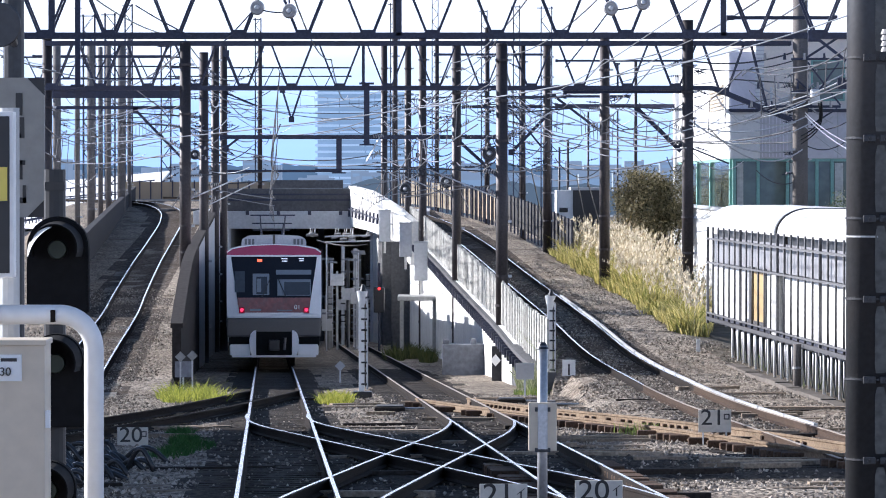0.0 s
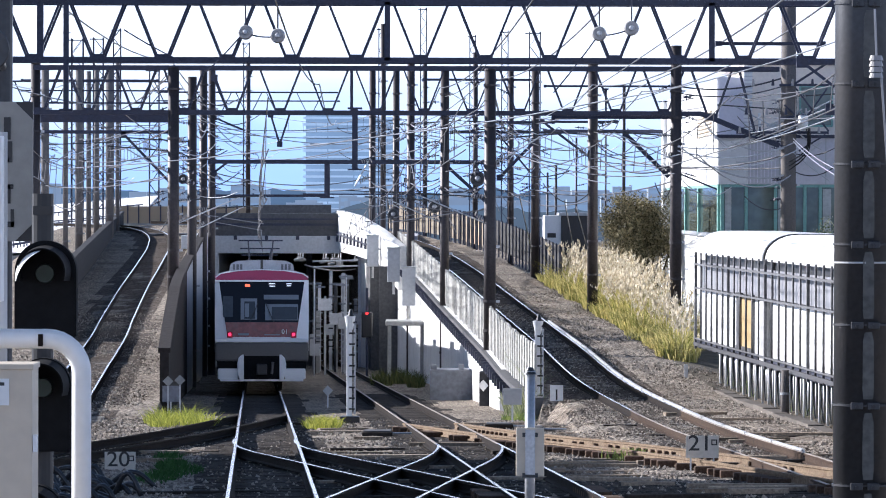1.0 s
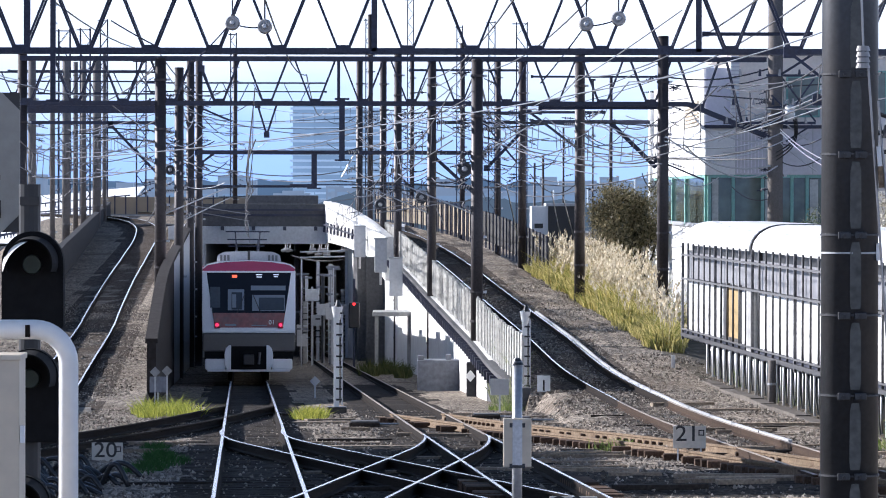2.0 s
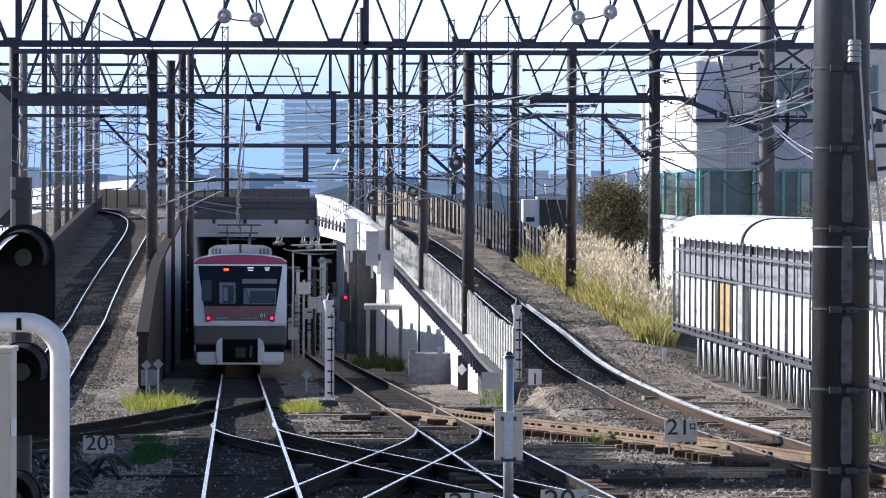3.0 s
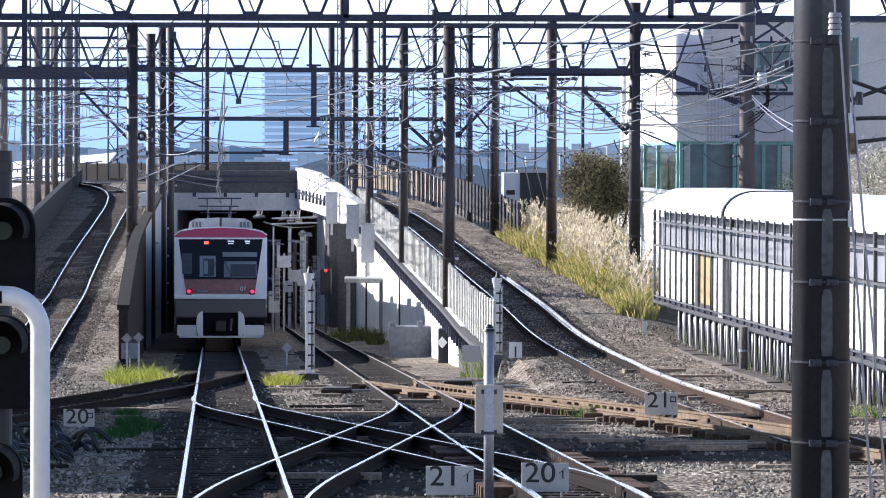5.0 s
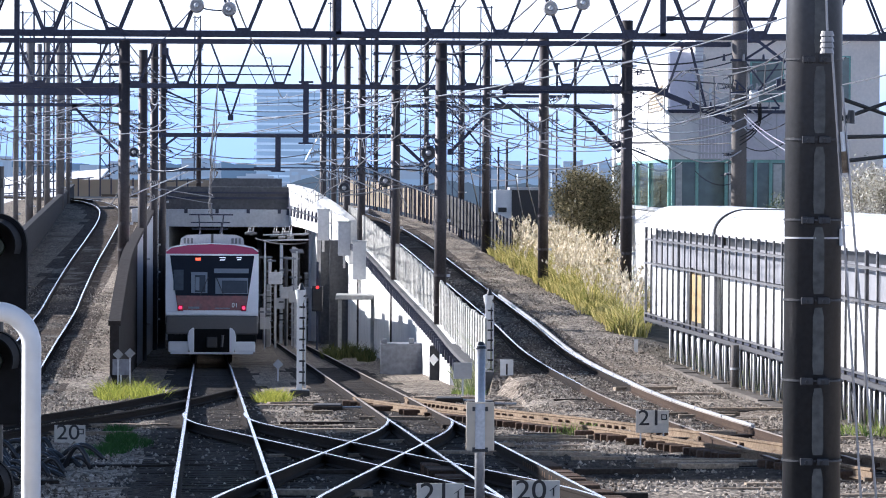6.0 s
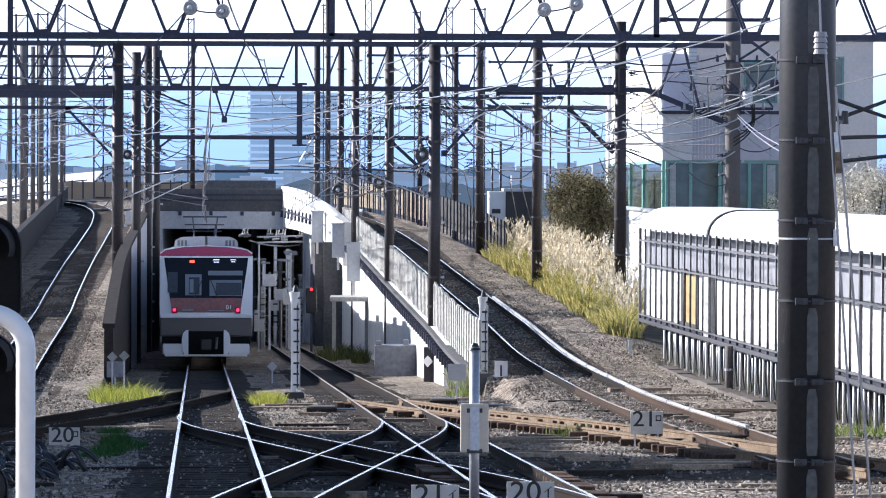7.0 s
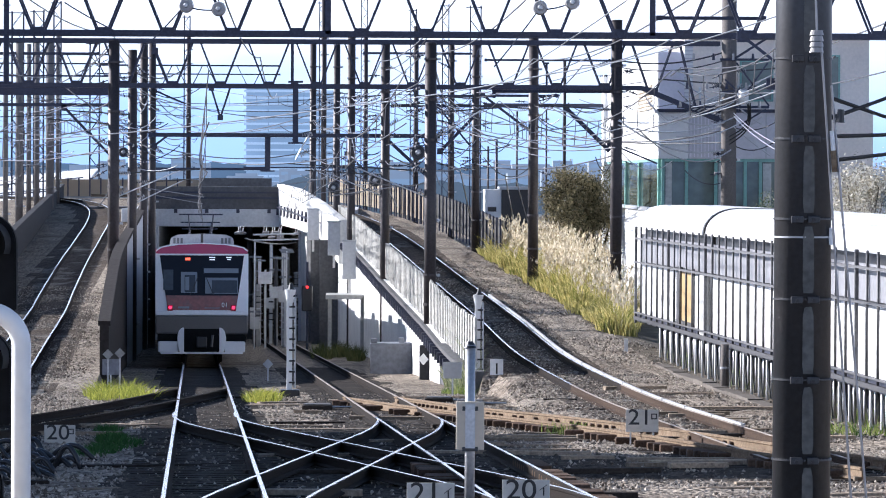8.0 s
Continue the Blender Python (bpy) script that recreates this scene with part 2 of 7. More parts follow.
def part(name, bm, material, parent=None, label="", smooth=False):
    ob = new(name, mesh_of(name, bm, material, smooth))
    if parent is not None:
        ob.parent = parent
    if label:
        ob["label"] = label
    return ob


def empty(name, at, label, category, group="", kind=""):
    ob = new(name)
    ob.location = at
    ob.empty_display_size = 0.2
    return tagged(ob, label, category, group, kind)


def quick(name, verts, faces, material, parent=None, smooth=False):
    me = bpy.data.meshes.new(name)
    me.from_pydata([tuple(v) for v in verts], [], faces)
    me.materials.append(material)
    if smooth:
        me.polygons.foreach_set("use_smooth", [True] * len(me.polygons))
    ob = new(name, me)
    if parent is not None:
        ob.parent = parent
    return ob


def add_box(bm, lo, hi, bevel=0.0):
    r = bmesh.ops.create_cube(bm, size=1)
    c = [(a + b) / 2 for a, b in zip(lo, hi)]
    s = [abs(b - a) for a, b in zip(lo, hi)]
    for v in r["verts"]:
        v.co = Vector((c[0] + v.co.x * s[0], c[1] + v.co.y * s[1], c[2] + v.co.z * s[2]))
    if bevel:
        edges = list({e for v in r["verts"] for e in v.link_edges})
        bmesh.ops.bevel(bm, geom=edges, offset=bevel, segments=2, affect="EDGES", profile=0.6)
    return bm


def box(lo, hi, bevel=0.0):
    return add_box(bmesh.new(), lo, hi, bevel)


def add_rod(bm, p, q, r1, r2=None, sides=8, caps=True):
    p, q = Vector(p), Vector(q)
    r2 = r1 if r2 is None else r2
    d = q - p
    res = bmesh.ops.create_cone(bm, cap_ends=caps, segments=sides, radius1=r1, radius2=r2, depth=max(d.length, 1e-4))
    m = Matrix.Translation((p + q) / 2) @ d.to_track_quat("Z", "Y").to_matrix().to_4x4()
    bmesh.ops.transform(bm, matrix=m, verts=res["verts"])
    return bm


def rod(p, q, r1, r2=None, sides=8):
    return add_rod(bmesh.new(), p, q, r1, r2, sides)


def add_bar(bm, p, q, a, b):
    """A straight bar of section a by b from p to q."""
    p, q = Vector(p), Vector(q)
    d = q - p
    r = bmesh.ops.create_cube(bm, size=1)
    m = Matrix.Translation((p + q) / 2) @ d.to_track_quat("Z", "Y").to_matrix().to_4x4() @ Matrix.Diagonal((a, b, d.length, 1))
    bmesh.ops.transform(bm, matrix=m, verts=r["verts"])
    return bm


def bar(p, q, a, b):
    return add_bar(bmesh.new(), p, q, a, b)


def sweep(path, profile, closed=True, up=Vector((0, 0, 1))):
    """Vertices and faces of a profile (across, up) carried along a path."""
    n, k = len(path), len(profile)
    verts, faces = [], []
    for i, p in enumerate(path):
        p = Vector(p)
        t = (Vector(path[min(i + 1, n - 1)]) - Vector(path[max(i - 1, 0)])).normalized()
        side = t.cross(up).normalized()
        u = side.cross(t)
        verts += [tuple(p + side * a + u * b) for a, b in profile]
    for i in range(n - 1):
        for j in range(k if closed else k - 1):
            a, b = i * k + j, i * k + (j + 1) % k
            faces.append((a, b, b + k, a + k))
    if closed:
        faces += [tuple(range(k - 1, -1, -1)), tuple(range((n - 1) * k, n * k))]
    return verts, faces


def circle(r, sides):
    return [(r * math.cos(2 * math.pi * i / sides), r * math.sin(2 * math.pi * i / sides)) for i in range(sides)]


def interp(table, s):
    """Smooth value of a table of (station, value) at station s."""
    xs = [a for a, _ in table]
    if s <= xs[0]:
        return table[0][1] + (s - xs[0]) * (table[1][1] - table[0][1]) / (xs[1] - xs[0])
    if s >= xs[-1]:
        return table[-1][1] + (s - xs[-1]) * (table[-1][1] - table[-2][1]) / (xs[-1] - xs[-2])
    i = max(j for j in range(len(xs)) if xs[j] <= s)
    i = min(i, len(xs) - 2)
    h = xs[i + 1] - xs[i]

    def slope(j):
        if j == 0 or j == len(xs) - 1:
            a, b = (0, 1) if j == 0 else (-2, -1)
            return (table[b][1] - table[a][1]) / (xs[b] - xs[a])
        return (table[j + 1][1] - table[j - 1][1]) / (xs[j + 1] - xs[j - 1])
    u = (s - xs[i]) / h
    a, b = table[i][1], table[i + 1][1]
    return (2 * u**3 - 3 * u**2 + 1) * a + (u**3 - 2 * u**2 + u) * h * slope(i) + (-2 * u**3 + 3 * u**2) * b + (u**3 - u**2) * h * slope(i + 1)


# ---- the plan: rail heights and track centre lines, by distance ahead ----
GAUGE = 1.067


def z_low(y):
    """Rail level of the two tracks that run down into the underpass."""
    return 1.47 - 0.024 * y


LEFT_X = [(20, -5.2), (60, -6.75), (100, -7.98), (109, -8.42), (120, -8.88), (130, -9.23), (140, -9.54), (150, -9.91), (161, -10.4), (190, -11.6), (215, -12.5), (240, -13.4), (258, -14.6), (272, -16.8), (284, -20.6), (292, -26)]
LEFT_Z = [(20, 0.99), (60, 0.03), (109, -1.14), (144, -0.6), (161, -0.3), (190, 0.25), (215, 0.8), (240, 1.5), (270, 2.2), (292, 2.4)]
RIGHT_X = [(56, 5.85), (60, 5.82), (70, 5.67), (75, 5.53), (80, 5.37), (90, 5.09), (100, 4.86), (108, 4.62), (120, 4.01), (134, 3.51), (158, 2.6), (196, 1.15), (220, -0.1), (240, -1.8), (258, -4.4), (272, -8.0), (282, -12.5), (288, -18)]
RIGHT_Z = [(56, 0.1), (75, -0.33), (108, -0.8), (134, -0.3), (158, 0.2), (196, 1.0), (232, 1.75), (260, 2.3), (288, 2.5)]


def main_x(y):
    return -1.55 - 0.0362 * (y - 48.7)


def second_x(y):
    return 1.21 - 0.0362 * (y - 67.5)


def left_at(y):
    return Vector((interp(LEFT_X, y), y, interp(LEFT_Z, y)))


def right_at(y):
    return Vector((interp(RIGHT_X, y), y, interp(RIGHT_Z, y)))


def wall_left_x(y):
    return main_x(y) - 2.42


def wall_right_x(y):
    return interp(RIGHT_X, y) - 1.95


def fence_x(y):
    return 8.09 - 0.046 * (y - 97.3)


# ---- ground ----
def ground_z(x, y):
    """Height of the ballast, banks and far land."""
    low = z_low(min(y, 250)) - 0.175
    if y > 330:
        return -9.0
    zl, zr = interp(LEFT_Z, min(y, 290)) - 0.16, interp(RIGHT_Z, min(max(y, 56), 288)) - 0.16
    if y < 112:
        base = low
        if x > 3 and y > 75:
            k = min(1, max(0, (x - interp(RIGHT_X, y) + 2.2) / 0.8))
            base = low * (1 - k) + max(zr, low) * k
        if x > fence_x(y) - 0.6:
            k = min(1, (x - fence_x(y) + 0.6) / 0.4)
            base = base * (1 - k) + max(-0.95, base - 0.1) * k if y > 70 else base
        return base
    if x < wall_left_x(y) - 0.05:
        return zl if x > -17 - (y - 190) * 0.05 else zl - min(6, (-17 - (y - 190) * 0.05 - x) * 0.6)
    if x > wall_right_x(y) + 0.08:
        edge = interp(RIGHT_X, y) + 2.6
        if x < edge:
            return zr
        k = min(1, (x - edge) / 2.0)
        return zr * (1 - k) + min(zr, -0.95 + max(0, (y - 130) * 0.01)) * k
    return low


def make_ground():
    ys = [-60, -20, 0, 20, 30] + [36 + i * 0.8 for i in range(96)] + [113 + i * 2.0 for i in range(90)] + [300, 330, 331, 400, 700, 1500, 3000, 4900]
    verts, faces = [], []
    n = 0
    for y in ys:
        if y <= 331 and y > -1:
            wl_ = wall_left_x(y)
            wr_ = max(wall_right_x(y), wl_ + 1.5)
            xs = [-600, -200, -80, -40]
            xs += [-28 + (wl_ - 0.1 + 28) * i / 49 for i in range(50)]
            xs += [wl_ + 0.02 + (wr_ - wl_ - 0.04) * i / 39 for i in range(40)]
            xs += [wr_ + 0.12 + (20.0 - wr_) * i / 47 for i in range(48)]
            xs += [21, 24, 30, 60, 200, 600]
        else:
            s = 1 + max(0, y - 331) / 400
            xs = [-600 * s, -200 * s, -80 * s, -40 * s] + [(-28 + i * 0.35) * s for i in range(138)] + [21 * s, 24 * s, 30 * s, 60 * s, 200 * s, 600 * s]
        n = len(xs)
        for x in xs:
            z = ground_z(x, y) if y > -1 else z_low(0) - 0.2
            if 30 < y < 300 and -20 < x < 14:
                z += 0.05 * noise.noise((x * 0.9, y * 0.9, 0)) + 0.03 * noise.noise((x * 3, y * 3, 5))
            if x < -21 and 0 < y < 331:
                z = min(z, -1.2) - 1.5
            verts.append((x, y, z))
    for j in range(len(ys) - 1):
        for i in range(n - 1):
            a = j * n + i
            faces.append((a, a + 1, a + 1 + n, a + n))
    ob = quick("ground", verts, faces, M_BALLAST, smooth=False)
    ob.data.materials.append(M_EARTH)
    ob.data.materials.append(M_OILED_SHADE)
    ob.data.materials.append(M_TRACKBED)
    for p in ob.data.polygons:
        c = p.center
        if c.y > 300 or c.x < -22 or c.x > fence_x(min(c.y, 126)) - 0.2 or c.y < 10:
            p.material_index = 1
        elif c.y > 72 and min(abs(c.x - interp(LEFT_X, c.y)), abs(c.x - interp(RIGHT_X, c.y))) < 1.25 + 0.3 * noise.noise((c.x, c.y * 0.3, 2)):
            p.material_index = 3
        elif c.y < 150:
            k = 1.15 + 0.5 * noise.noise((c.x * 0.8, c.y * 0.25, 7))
            # Oily beds by the rails; the y 60-69 patch is a painted shadow band.
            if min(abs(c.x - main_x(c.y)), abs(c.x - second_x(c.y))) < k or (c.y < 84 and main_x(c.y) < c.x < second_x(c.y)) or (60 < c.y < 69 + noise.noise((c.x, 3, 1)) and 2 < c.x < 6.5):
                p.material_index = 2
    return tagged(ob, "grey-brown ballast and earth along the tracks", "ground", kind="structure")


make_ground()


def make_stones():
    rng = np.random.default_rng(4)
    base = np.array([(1, 0, 0), (-1, 0, 0), (0, 1, 0), (0, -1, 0), (0, 0, 1), (0, 0, -1)], float)
    tris = [(0, 2, 4), (2, 1, 4), (1, 3, 4), (3, 0, 4), (2, 0, 5), (1, 2, 5), (3, 1, 5), (0, 3, 5)]
    V, Fc = [], []
    count = 0
    for zone_n, (y0, y1, x0, x1) in ((60000, (44, 112, -9.5, 8.5)), (14000, (112, 170, -12.5, -7)), (22000, (100, 180, 0, 7.4))):
        for _ in range(zone_n):
            y = y0 + (y1 - y0) * rng.random()
            x = x0 + (x1 - x0) * rng.random()
            if y > 112 and wall_left_x(y) - 0.3 < x < wall_right_x(y) + 0.3:
                continue
            if noise.noise((x * 0.5, y * 0.22, 3)) < -0.35:
                continue
            # Few stones on the oily beds and the painted shadow band.
            if y < 112 and rng.random() < 0.8 and (min(abs(x - main_x(y)), abs(x - second_x(y))) < 1.1 or (y < 82 and main_x(y) < x < second_x(y)) or (60 < y < 69 and 2 < x < 6.5)):
                continue
            z = ground_z(x, y)
            s = 0.013 + 0.017 * rng.random()
            k = base * (s * (0.7 + 0.6 * rng.random(3))) + rng.normal(0, s * 0.28, (6, 3))
            a = rng.random() * 6.3
            c, sn = math.cos(a), math.sin(a)
            k = np.stack([k[:, 0] * c - k[:, 1] * sn, k[:, 0] * sn + k[:, 1] * c, k[:, 2]], 1) + (x, y, z + s * 0.2)
            V.extend(map(tuple, k))
            Fc.extend([(p + count, q + count, r + count) for p, q, r in tris])
            count += 6
    ob = quick("ballast_stones", V, Fc, M_STONE)
    tagged(ob, "loose grey and brown ballast stones on the track bed", "ballast", kind="stuff")


make_stones()

# ---- rails and sleepers ----
RAIL = [(-0.062, -0.15), (0.062, -0.15), (0.062, -0.135), (0.012, -0.115), (0.012, -0.04), (0.034, -0.03), (0.034, -0.004), (-0.034, -0.004), (-0.034, -0.03), (-0.012, -0.04), (-0.012, -0.115), (-0.062, -0.135)]


def rail(parent, path, side_mat=None, top_mat=None, top=True, name="rail", half=0.023):
    v, f = sweep(path, RAIL)
    ob = quick(name, v, f, side_mat or M_RUST, parent)
    if top:
        v, f = sweep(path, [(-half, -0.006), (half, -0.006), (half, 0.004), (-half, 0.004)])
        quick("rail_head", v, f, top_mat or M_RAILTOP, ob)
    return ob


def offset_path(fn, off, y0, y1, step=2.0):
    pts = []
    n = max(2, int((y1 - y0) / step))
    for i in range(n + 1):
        y = y0 + (y1 - y0) * i / n
        p, q = fn(y), fn(y + 0.5)
        t = (q - p).normalized()
        pts.append(p + t.cross(Vector((0, 0, 1))) * off)
    return pts


SLEEPER_MESH = {}


def sleeper_mesh(kind, length):
    key = (kind, length)
    if key not in SLEEPER_MESH:
        bm = box((-length / 2, -0.11, -0.33), (length / 2, 0.11, -0.166))
        SLEEPER_MESH[key] = mesh_of("sleeper", bm, M_CONC_SLEEPER if kind else M_SLEEPER)
    return SLEEPER_MESH[key]


def track(label, fn, y0, y1, s0, s1, kind=0, pitch=0.62, side=None, top=None, length=2.1):
    t = empty("railway_track", fn(y0), label, "track", "railway tracks", "structure")
    inv = Matrix.Translation(fn(y0)).inverted()
    for sgn in (-1, 1):
        r = rail(t, [inv @ p for p in offset_path(fn, sgn * GAUGE / 2, y0, y1)], side, top)
    y = s0
    while y < s1:
        p, q = fn(y), fn(y + 0.5)
        ob = new("sleeper", sleeper_mesh(kind, length))
        ob.parent = t
        ob.location = inv @ p
        ob.rotation_euler = (0, 0, math.atan2(-(q - p).x, (q - p).y))
        y += pitch
    return t


def main_at(y):
    return Vector((main_x(y), y, z_low(y)))


def second_at(y):
    return Vector((second_x(y), y, z_low(y)))


track("polished rails on dark sleepers running into the underpass", main_at, 30, 262, 44, 150)
track("polished rails through the scissors crossing", second_at, 30, 83.5, 44, 83.5)
track("rust-brown rails running into the underpass", second_at, 83.5, 262, 83.8, 150, 0, 0.62, M_RUST, M_DULLRAIL)
track("single track climbing a walled embankment", left_at, 40, 290, 60, 215, 1)
track("single track climbing and curving onto the viaduct", right_at, 103, 286, 103, 215, 1)
track("rust-brown near end of the viaduct track", right_at, 64, 103, 66, 102.8, 1, 0.62, M_CHAIR, M_DULLRAIL)


# scissors crossover between the two low tracks
def crossover(xa, ya, xb, yb, label):
    """Two rails that leave one low track at (xa, ya) and join the other at (xb, yb), easing in and out."""
    t = empty("crossover_track", (xa, ya, z_low(ya)), label, "track", "railway tracks", "structure")
    inv = Matrix.Translation(t.location).inverted()

    def fn(y):
        u = (y - ya) / (yb - ya)
        e = 0.24
        if u < e:
            s = u * u / (2 * e)
        elif u > 1 - e:
            s = (1 - e) - (1 - u) ** 2 / (2 * e)
        else:
            s = u - e / 2
        s /= 1 - e
        return Vector((xa + (xb - xa) * s, y, z_low(y) + 0.003))
    for sgn in (-1, 1):
        rail(t, [inv @ p for p in offset_path(fn, sgn * GAUGE / 2, ya, yb, 0.6)], half=0.021)
    return t


crossover(main_x(43.5), 43.5, second_x(82.5), 82.5, "polished crossover rails crossing to the other low track")
crossover(second_x(46), 46, main_x(87), 87, "polished crossover rails crossing back over the diamond")


# ---- retaining walls, underpass portal, parapets ----
def wall_strip(name, xs, ys, z0s, z1s, thick, material, label, category="wall", cap=None):
    """A wall that stands along a line of stations, with its own foot and top heights."""
    v, f = [], []
    for x, y, a, b in zip(xs, ys, z0s, z1s):
        v += [(x - thick / 2, y, a), (x + thick / 2, y, a), (x + thick / 2, y, b), (x - thick / 2, y, b)]
    n = len(xs)
    for i in range(n - 1):
        k = i * 4
        f += [(k + j, k + (j + 1) % 4, k + 4 + (j + 1) % 4, k + 4 + j) for j in range(4)]
    f += [(3, 2, 1, 0), tuple(range(4 * n - 4, 4 * n))]
    ob = quick(name, v, f, material)
    tagged(ob, label, category, kind="structure")
    if cap:
        vv, ff = sweep([(x, y, b) for x, y, b in zip(xs, ys, z1s)], [(-thick / 2 - 0.04, -0.02), (thick / 2 + 0.04, -0.02), (thick / 2 + 0.04, 0.1), (-thick / 2 - 0.04, 0.1)])
        quick("coping", vv, ff, cap, ob)
    return ob


M_BROWNWALL = mat("dark_brown_concrete", (0.035, 0.03, 0.028), 0.9, 0, 8, 0.25, 0.8, 0.5, (0.035, 0.03, 0.028), 0.2)
M_NEARBLACK = mat("near_black_concrete", (0.045, 0.045, 0.05), 0.9, 0, 8, 0.2, 0.6, 0.4, (0.03, 0.03, 0.03), 0.2)
for nm, YS, wm, lab in (("wall_left_end", [119 + i * 4 for i in range(9)], M_BROWNWALL, "dark brown end of the concrete retaining wall"), ("wall_left", [151 + i * 4 for i in range(22)], M_PALEBEAM, "grey concrete retaining wall beside the low track")):
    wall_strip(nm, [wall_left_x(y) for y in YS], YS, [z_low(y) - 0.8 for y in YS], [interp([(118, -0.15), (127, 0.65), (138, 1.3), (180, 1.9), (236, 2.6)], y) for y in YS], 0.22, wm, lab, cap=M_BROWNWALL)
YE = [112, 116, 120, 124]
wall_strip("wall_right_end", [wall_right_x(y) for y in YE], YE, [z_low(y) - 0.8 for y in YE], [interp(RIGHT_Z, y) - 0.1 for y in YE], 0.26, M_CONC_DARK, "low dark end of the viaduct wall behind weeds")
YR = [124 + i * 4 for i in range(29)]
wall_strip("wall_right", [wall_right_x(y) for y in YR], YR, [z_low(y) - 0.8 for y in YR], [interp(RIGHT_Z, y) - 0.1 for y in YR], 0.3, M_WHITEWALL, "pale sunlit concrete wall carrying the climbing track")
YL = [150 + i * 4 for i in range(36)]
# The shade on the parapet's face is put into its near-black colour.
wall_strip("parapet_left", [interp([(150, -12.2), (195, -14.28), (217, -15.2), (240, -16.13), (290, -18.4)], y) for y in YL], YL, [interp(LEFT_Z, y) - 0.6 for y in YL], [interp([(150, 0.6), (195, 1.4), (217, 1.82), (240, 2.28), (290, 2.98)], y) for y in YL], 0.18, M_NEARBLACK, "dark concrete parapet along the climbing track", cap=M_NEARBLACK)


def portal():
    y, f = 235.0, 8614.6
    p = empty("underpass_portal", (-6.5, y, z_low(y)), "grey concrete underpass portal with a deep deck beam and parapet", "tunnel portal", kind="structure")
    inv = Vector(p.location)

    def b(name, lo, hi, m, bev=0.03):
        return part(name, box(Vector(lo) - inv, Vector(hi) - inv, bev), m, p)
    xl, xr = -11.239, -3.519
    b("deck_beam", (-11.239, y, 1.145), (-4.419, y + 1.0, 1.991), M_PALEBEAM)
    b("deck_slab", (-12.112, y + 1.0, 1.336), (-0.655, y + 24, 1.991), M_PALEBEAM)
    b("parapet", (-10.693, y + 0.3, 1.991), (-4.474, y + 0.7, 3.082), M_CONC_DARK)
    b("parapet_cap", (-8.347, y + 1.6, 3.082), (-4.856, y + 2.0, 3.491), M_CONC_DARK)
    b("parapet_rail", (-10.639, y + 0.2, 2.482), (-4.474, y + 0.3, 2.591), M_STEEL, 0)
    b("parapet_rail", (-10.639, y + 0.2, 2.754), (-4.474, y + 0.3, 2.836), M_STEEL, 0)
    b("side_wall", (-11.239, y - 0.02, z_low(y) - 1), (-10.257, y + 60, 1.145), M_PALEBEAM)
    b("side_wall", (-3.519, y, z_low(y) - 1), (-2.564, y + 60, 1.145), M_PALEBEAM)
    b("centre_column", (-6.22, y + 8, z_low(y) - 1), (-5.947, y + 8.4, 1.336), M_CONC_DARK)
    for i in range(4):
        x = -9.52 + i * 1.5
        b("beam_bracket", (x, y - 0.12, 1.8), (x + 0.16, y, 1.991), M_STEEL, 0)


portal()
# Side wall, abutment and pier: shade put in through the darker concrete.
YT = [222, 226, 230, 235]
wall_strip("wall_tunnel", [second_x(y) + 1.95 for y in YT], YT, [z_low(y) - 0.8 for y in YT], [1.3, 1.25, 1.2, 1.15], 0.6, M_CONC_DARK, "grey concrete side wall at the mouth of the underpass, shade painted in")
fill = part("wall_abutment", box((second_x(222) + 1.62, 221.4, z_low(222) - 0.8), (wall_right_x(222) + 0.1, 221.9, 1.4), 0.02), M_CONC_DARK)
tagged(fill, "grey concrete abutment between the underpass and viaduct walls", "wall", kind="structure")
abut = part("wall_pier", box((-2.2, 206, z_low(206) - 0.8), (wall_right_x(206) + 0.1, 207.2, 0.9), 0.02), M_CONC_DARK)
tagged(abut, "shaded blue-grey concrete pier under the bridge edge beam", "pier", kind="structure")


# ---- the train ----
M_TRAINWHITE = mat("train_silver_white", (0.88, 0.88, 0.9), 0.35, 0.0, 30, 0.04, 1.5, 0.12, (0.4, 0.38, 0.36), 0.02)
M_TRAINGREY = mat("train_dark_grey", (0.12, 0.12, 0.13), 0.45, 0.3, 30, 0.08, 2, 0.2)
M_CRIMSON = mat("train_crimson", (0.42, 0.03, 0.12), 0.35, 0, 20, 0.06, 2, 0.1, bump=0.02)
M_REDPANEL = mat("train_front_red", (0.22, 0.06, 0.06), 0.3, 0, 9, 0.25, 3, 0.6, (0.12, 0.1, 0.11), bump=0.02)
M_WINDSCREEN = mat("dark_windscreen", (0.012, 0.014, 0.021), 0.12, 0, 10, 0.05, 2, 0.0, bump=0)
M_LAMPGLASS = mat("red_lamp_glass", (0.5, 0.02, 0.06), 0.2, 0, 20, 0.05, 2, 0.1, bump=0)
M_WINDSCREEN.node_tree.nodes["Principled BSDF"].inputs["Specular IOR Level"].default_value = 0.2
M_CABIN = mat("cab_lining", (0.2, 0.235, 0.28), 0.6, 0, 20, 0.05, 2, 0.1)
M_CABPANE = mat("dim_cab_glass", (0.05, 0.06, 0.075), 0.25, 0, 10, 0.1, 2, 0.2, bump=0)
M_TAIL = glow_mat("tail_lamp_red", (1.0, 0.03, 0.1), 0.9)
M_LED = glow_mat("destination_red", (1.0, 0.12, 0.05), 0.8)
M_LEDW = glow_mat("destination_white", (0.75, 0.8, 0.95), 0.45)


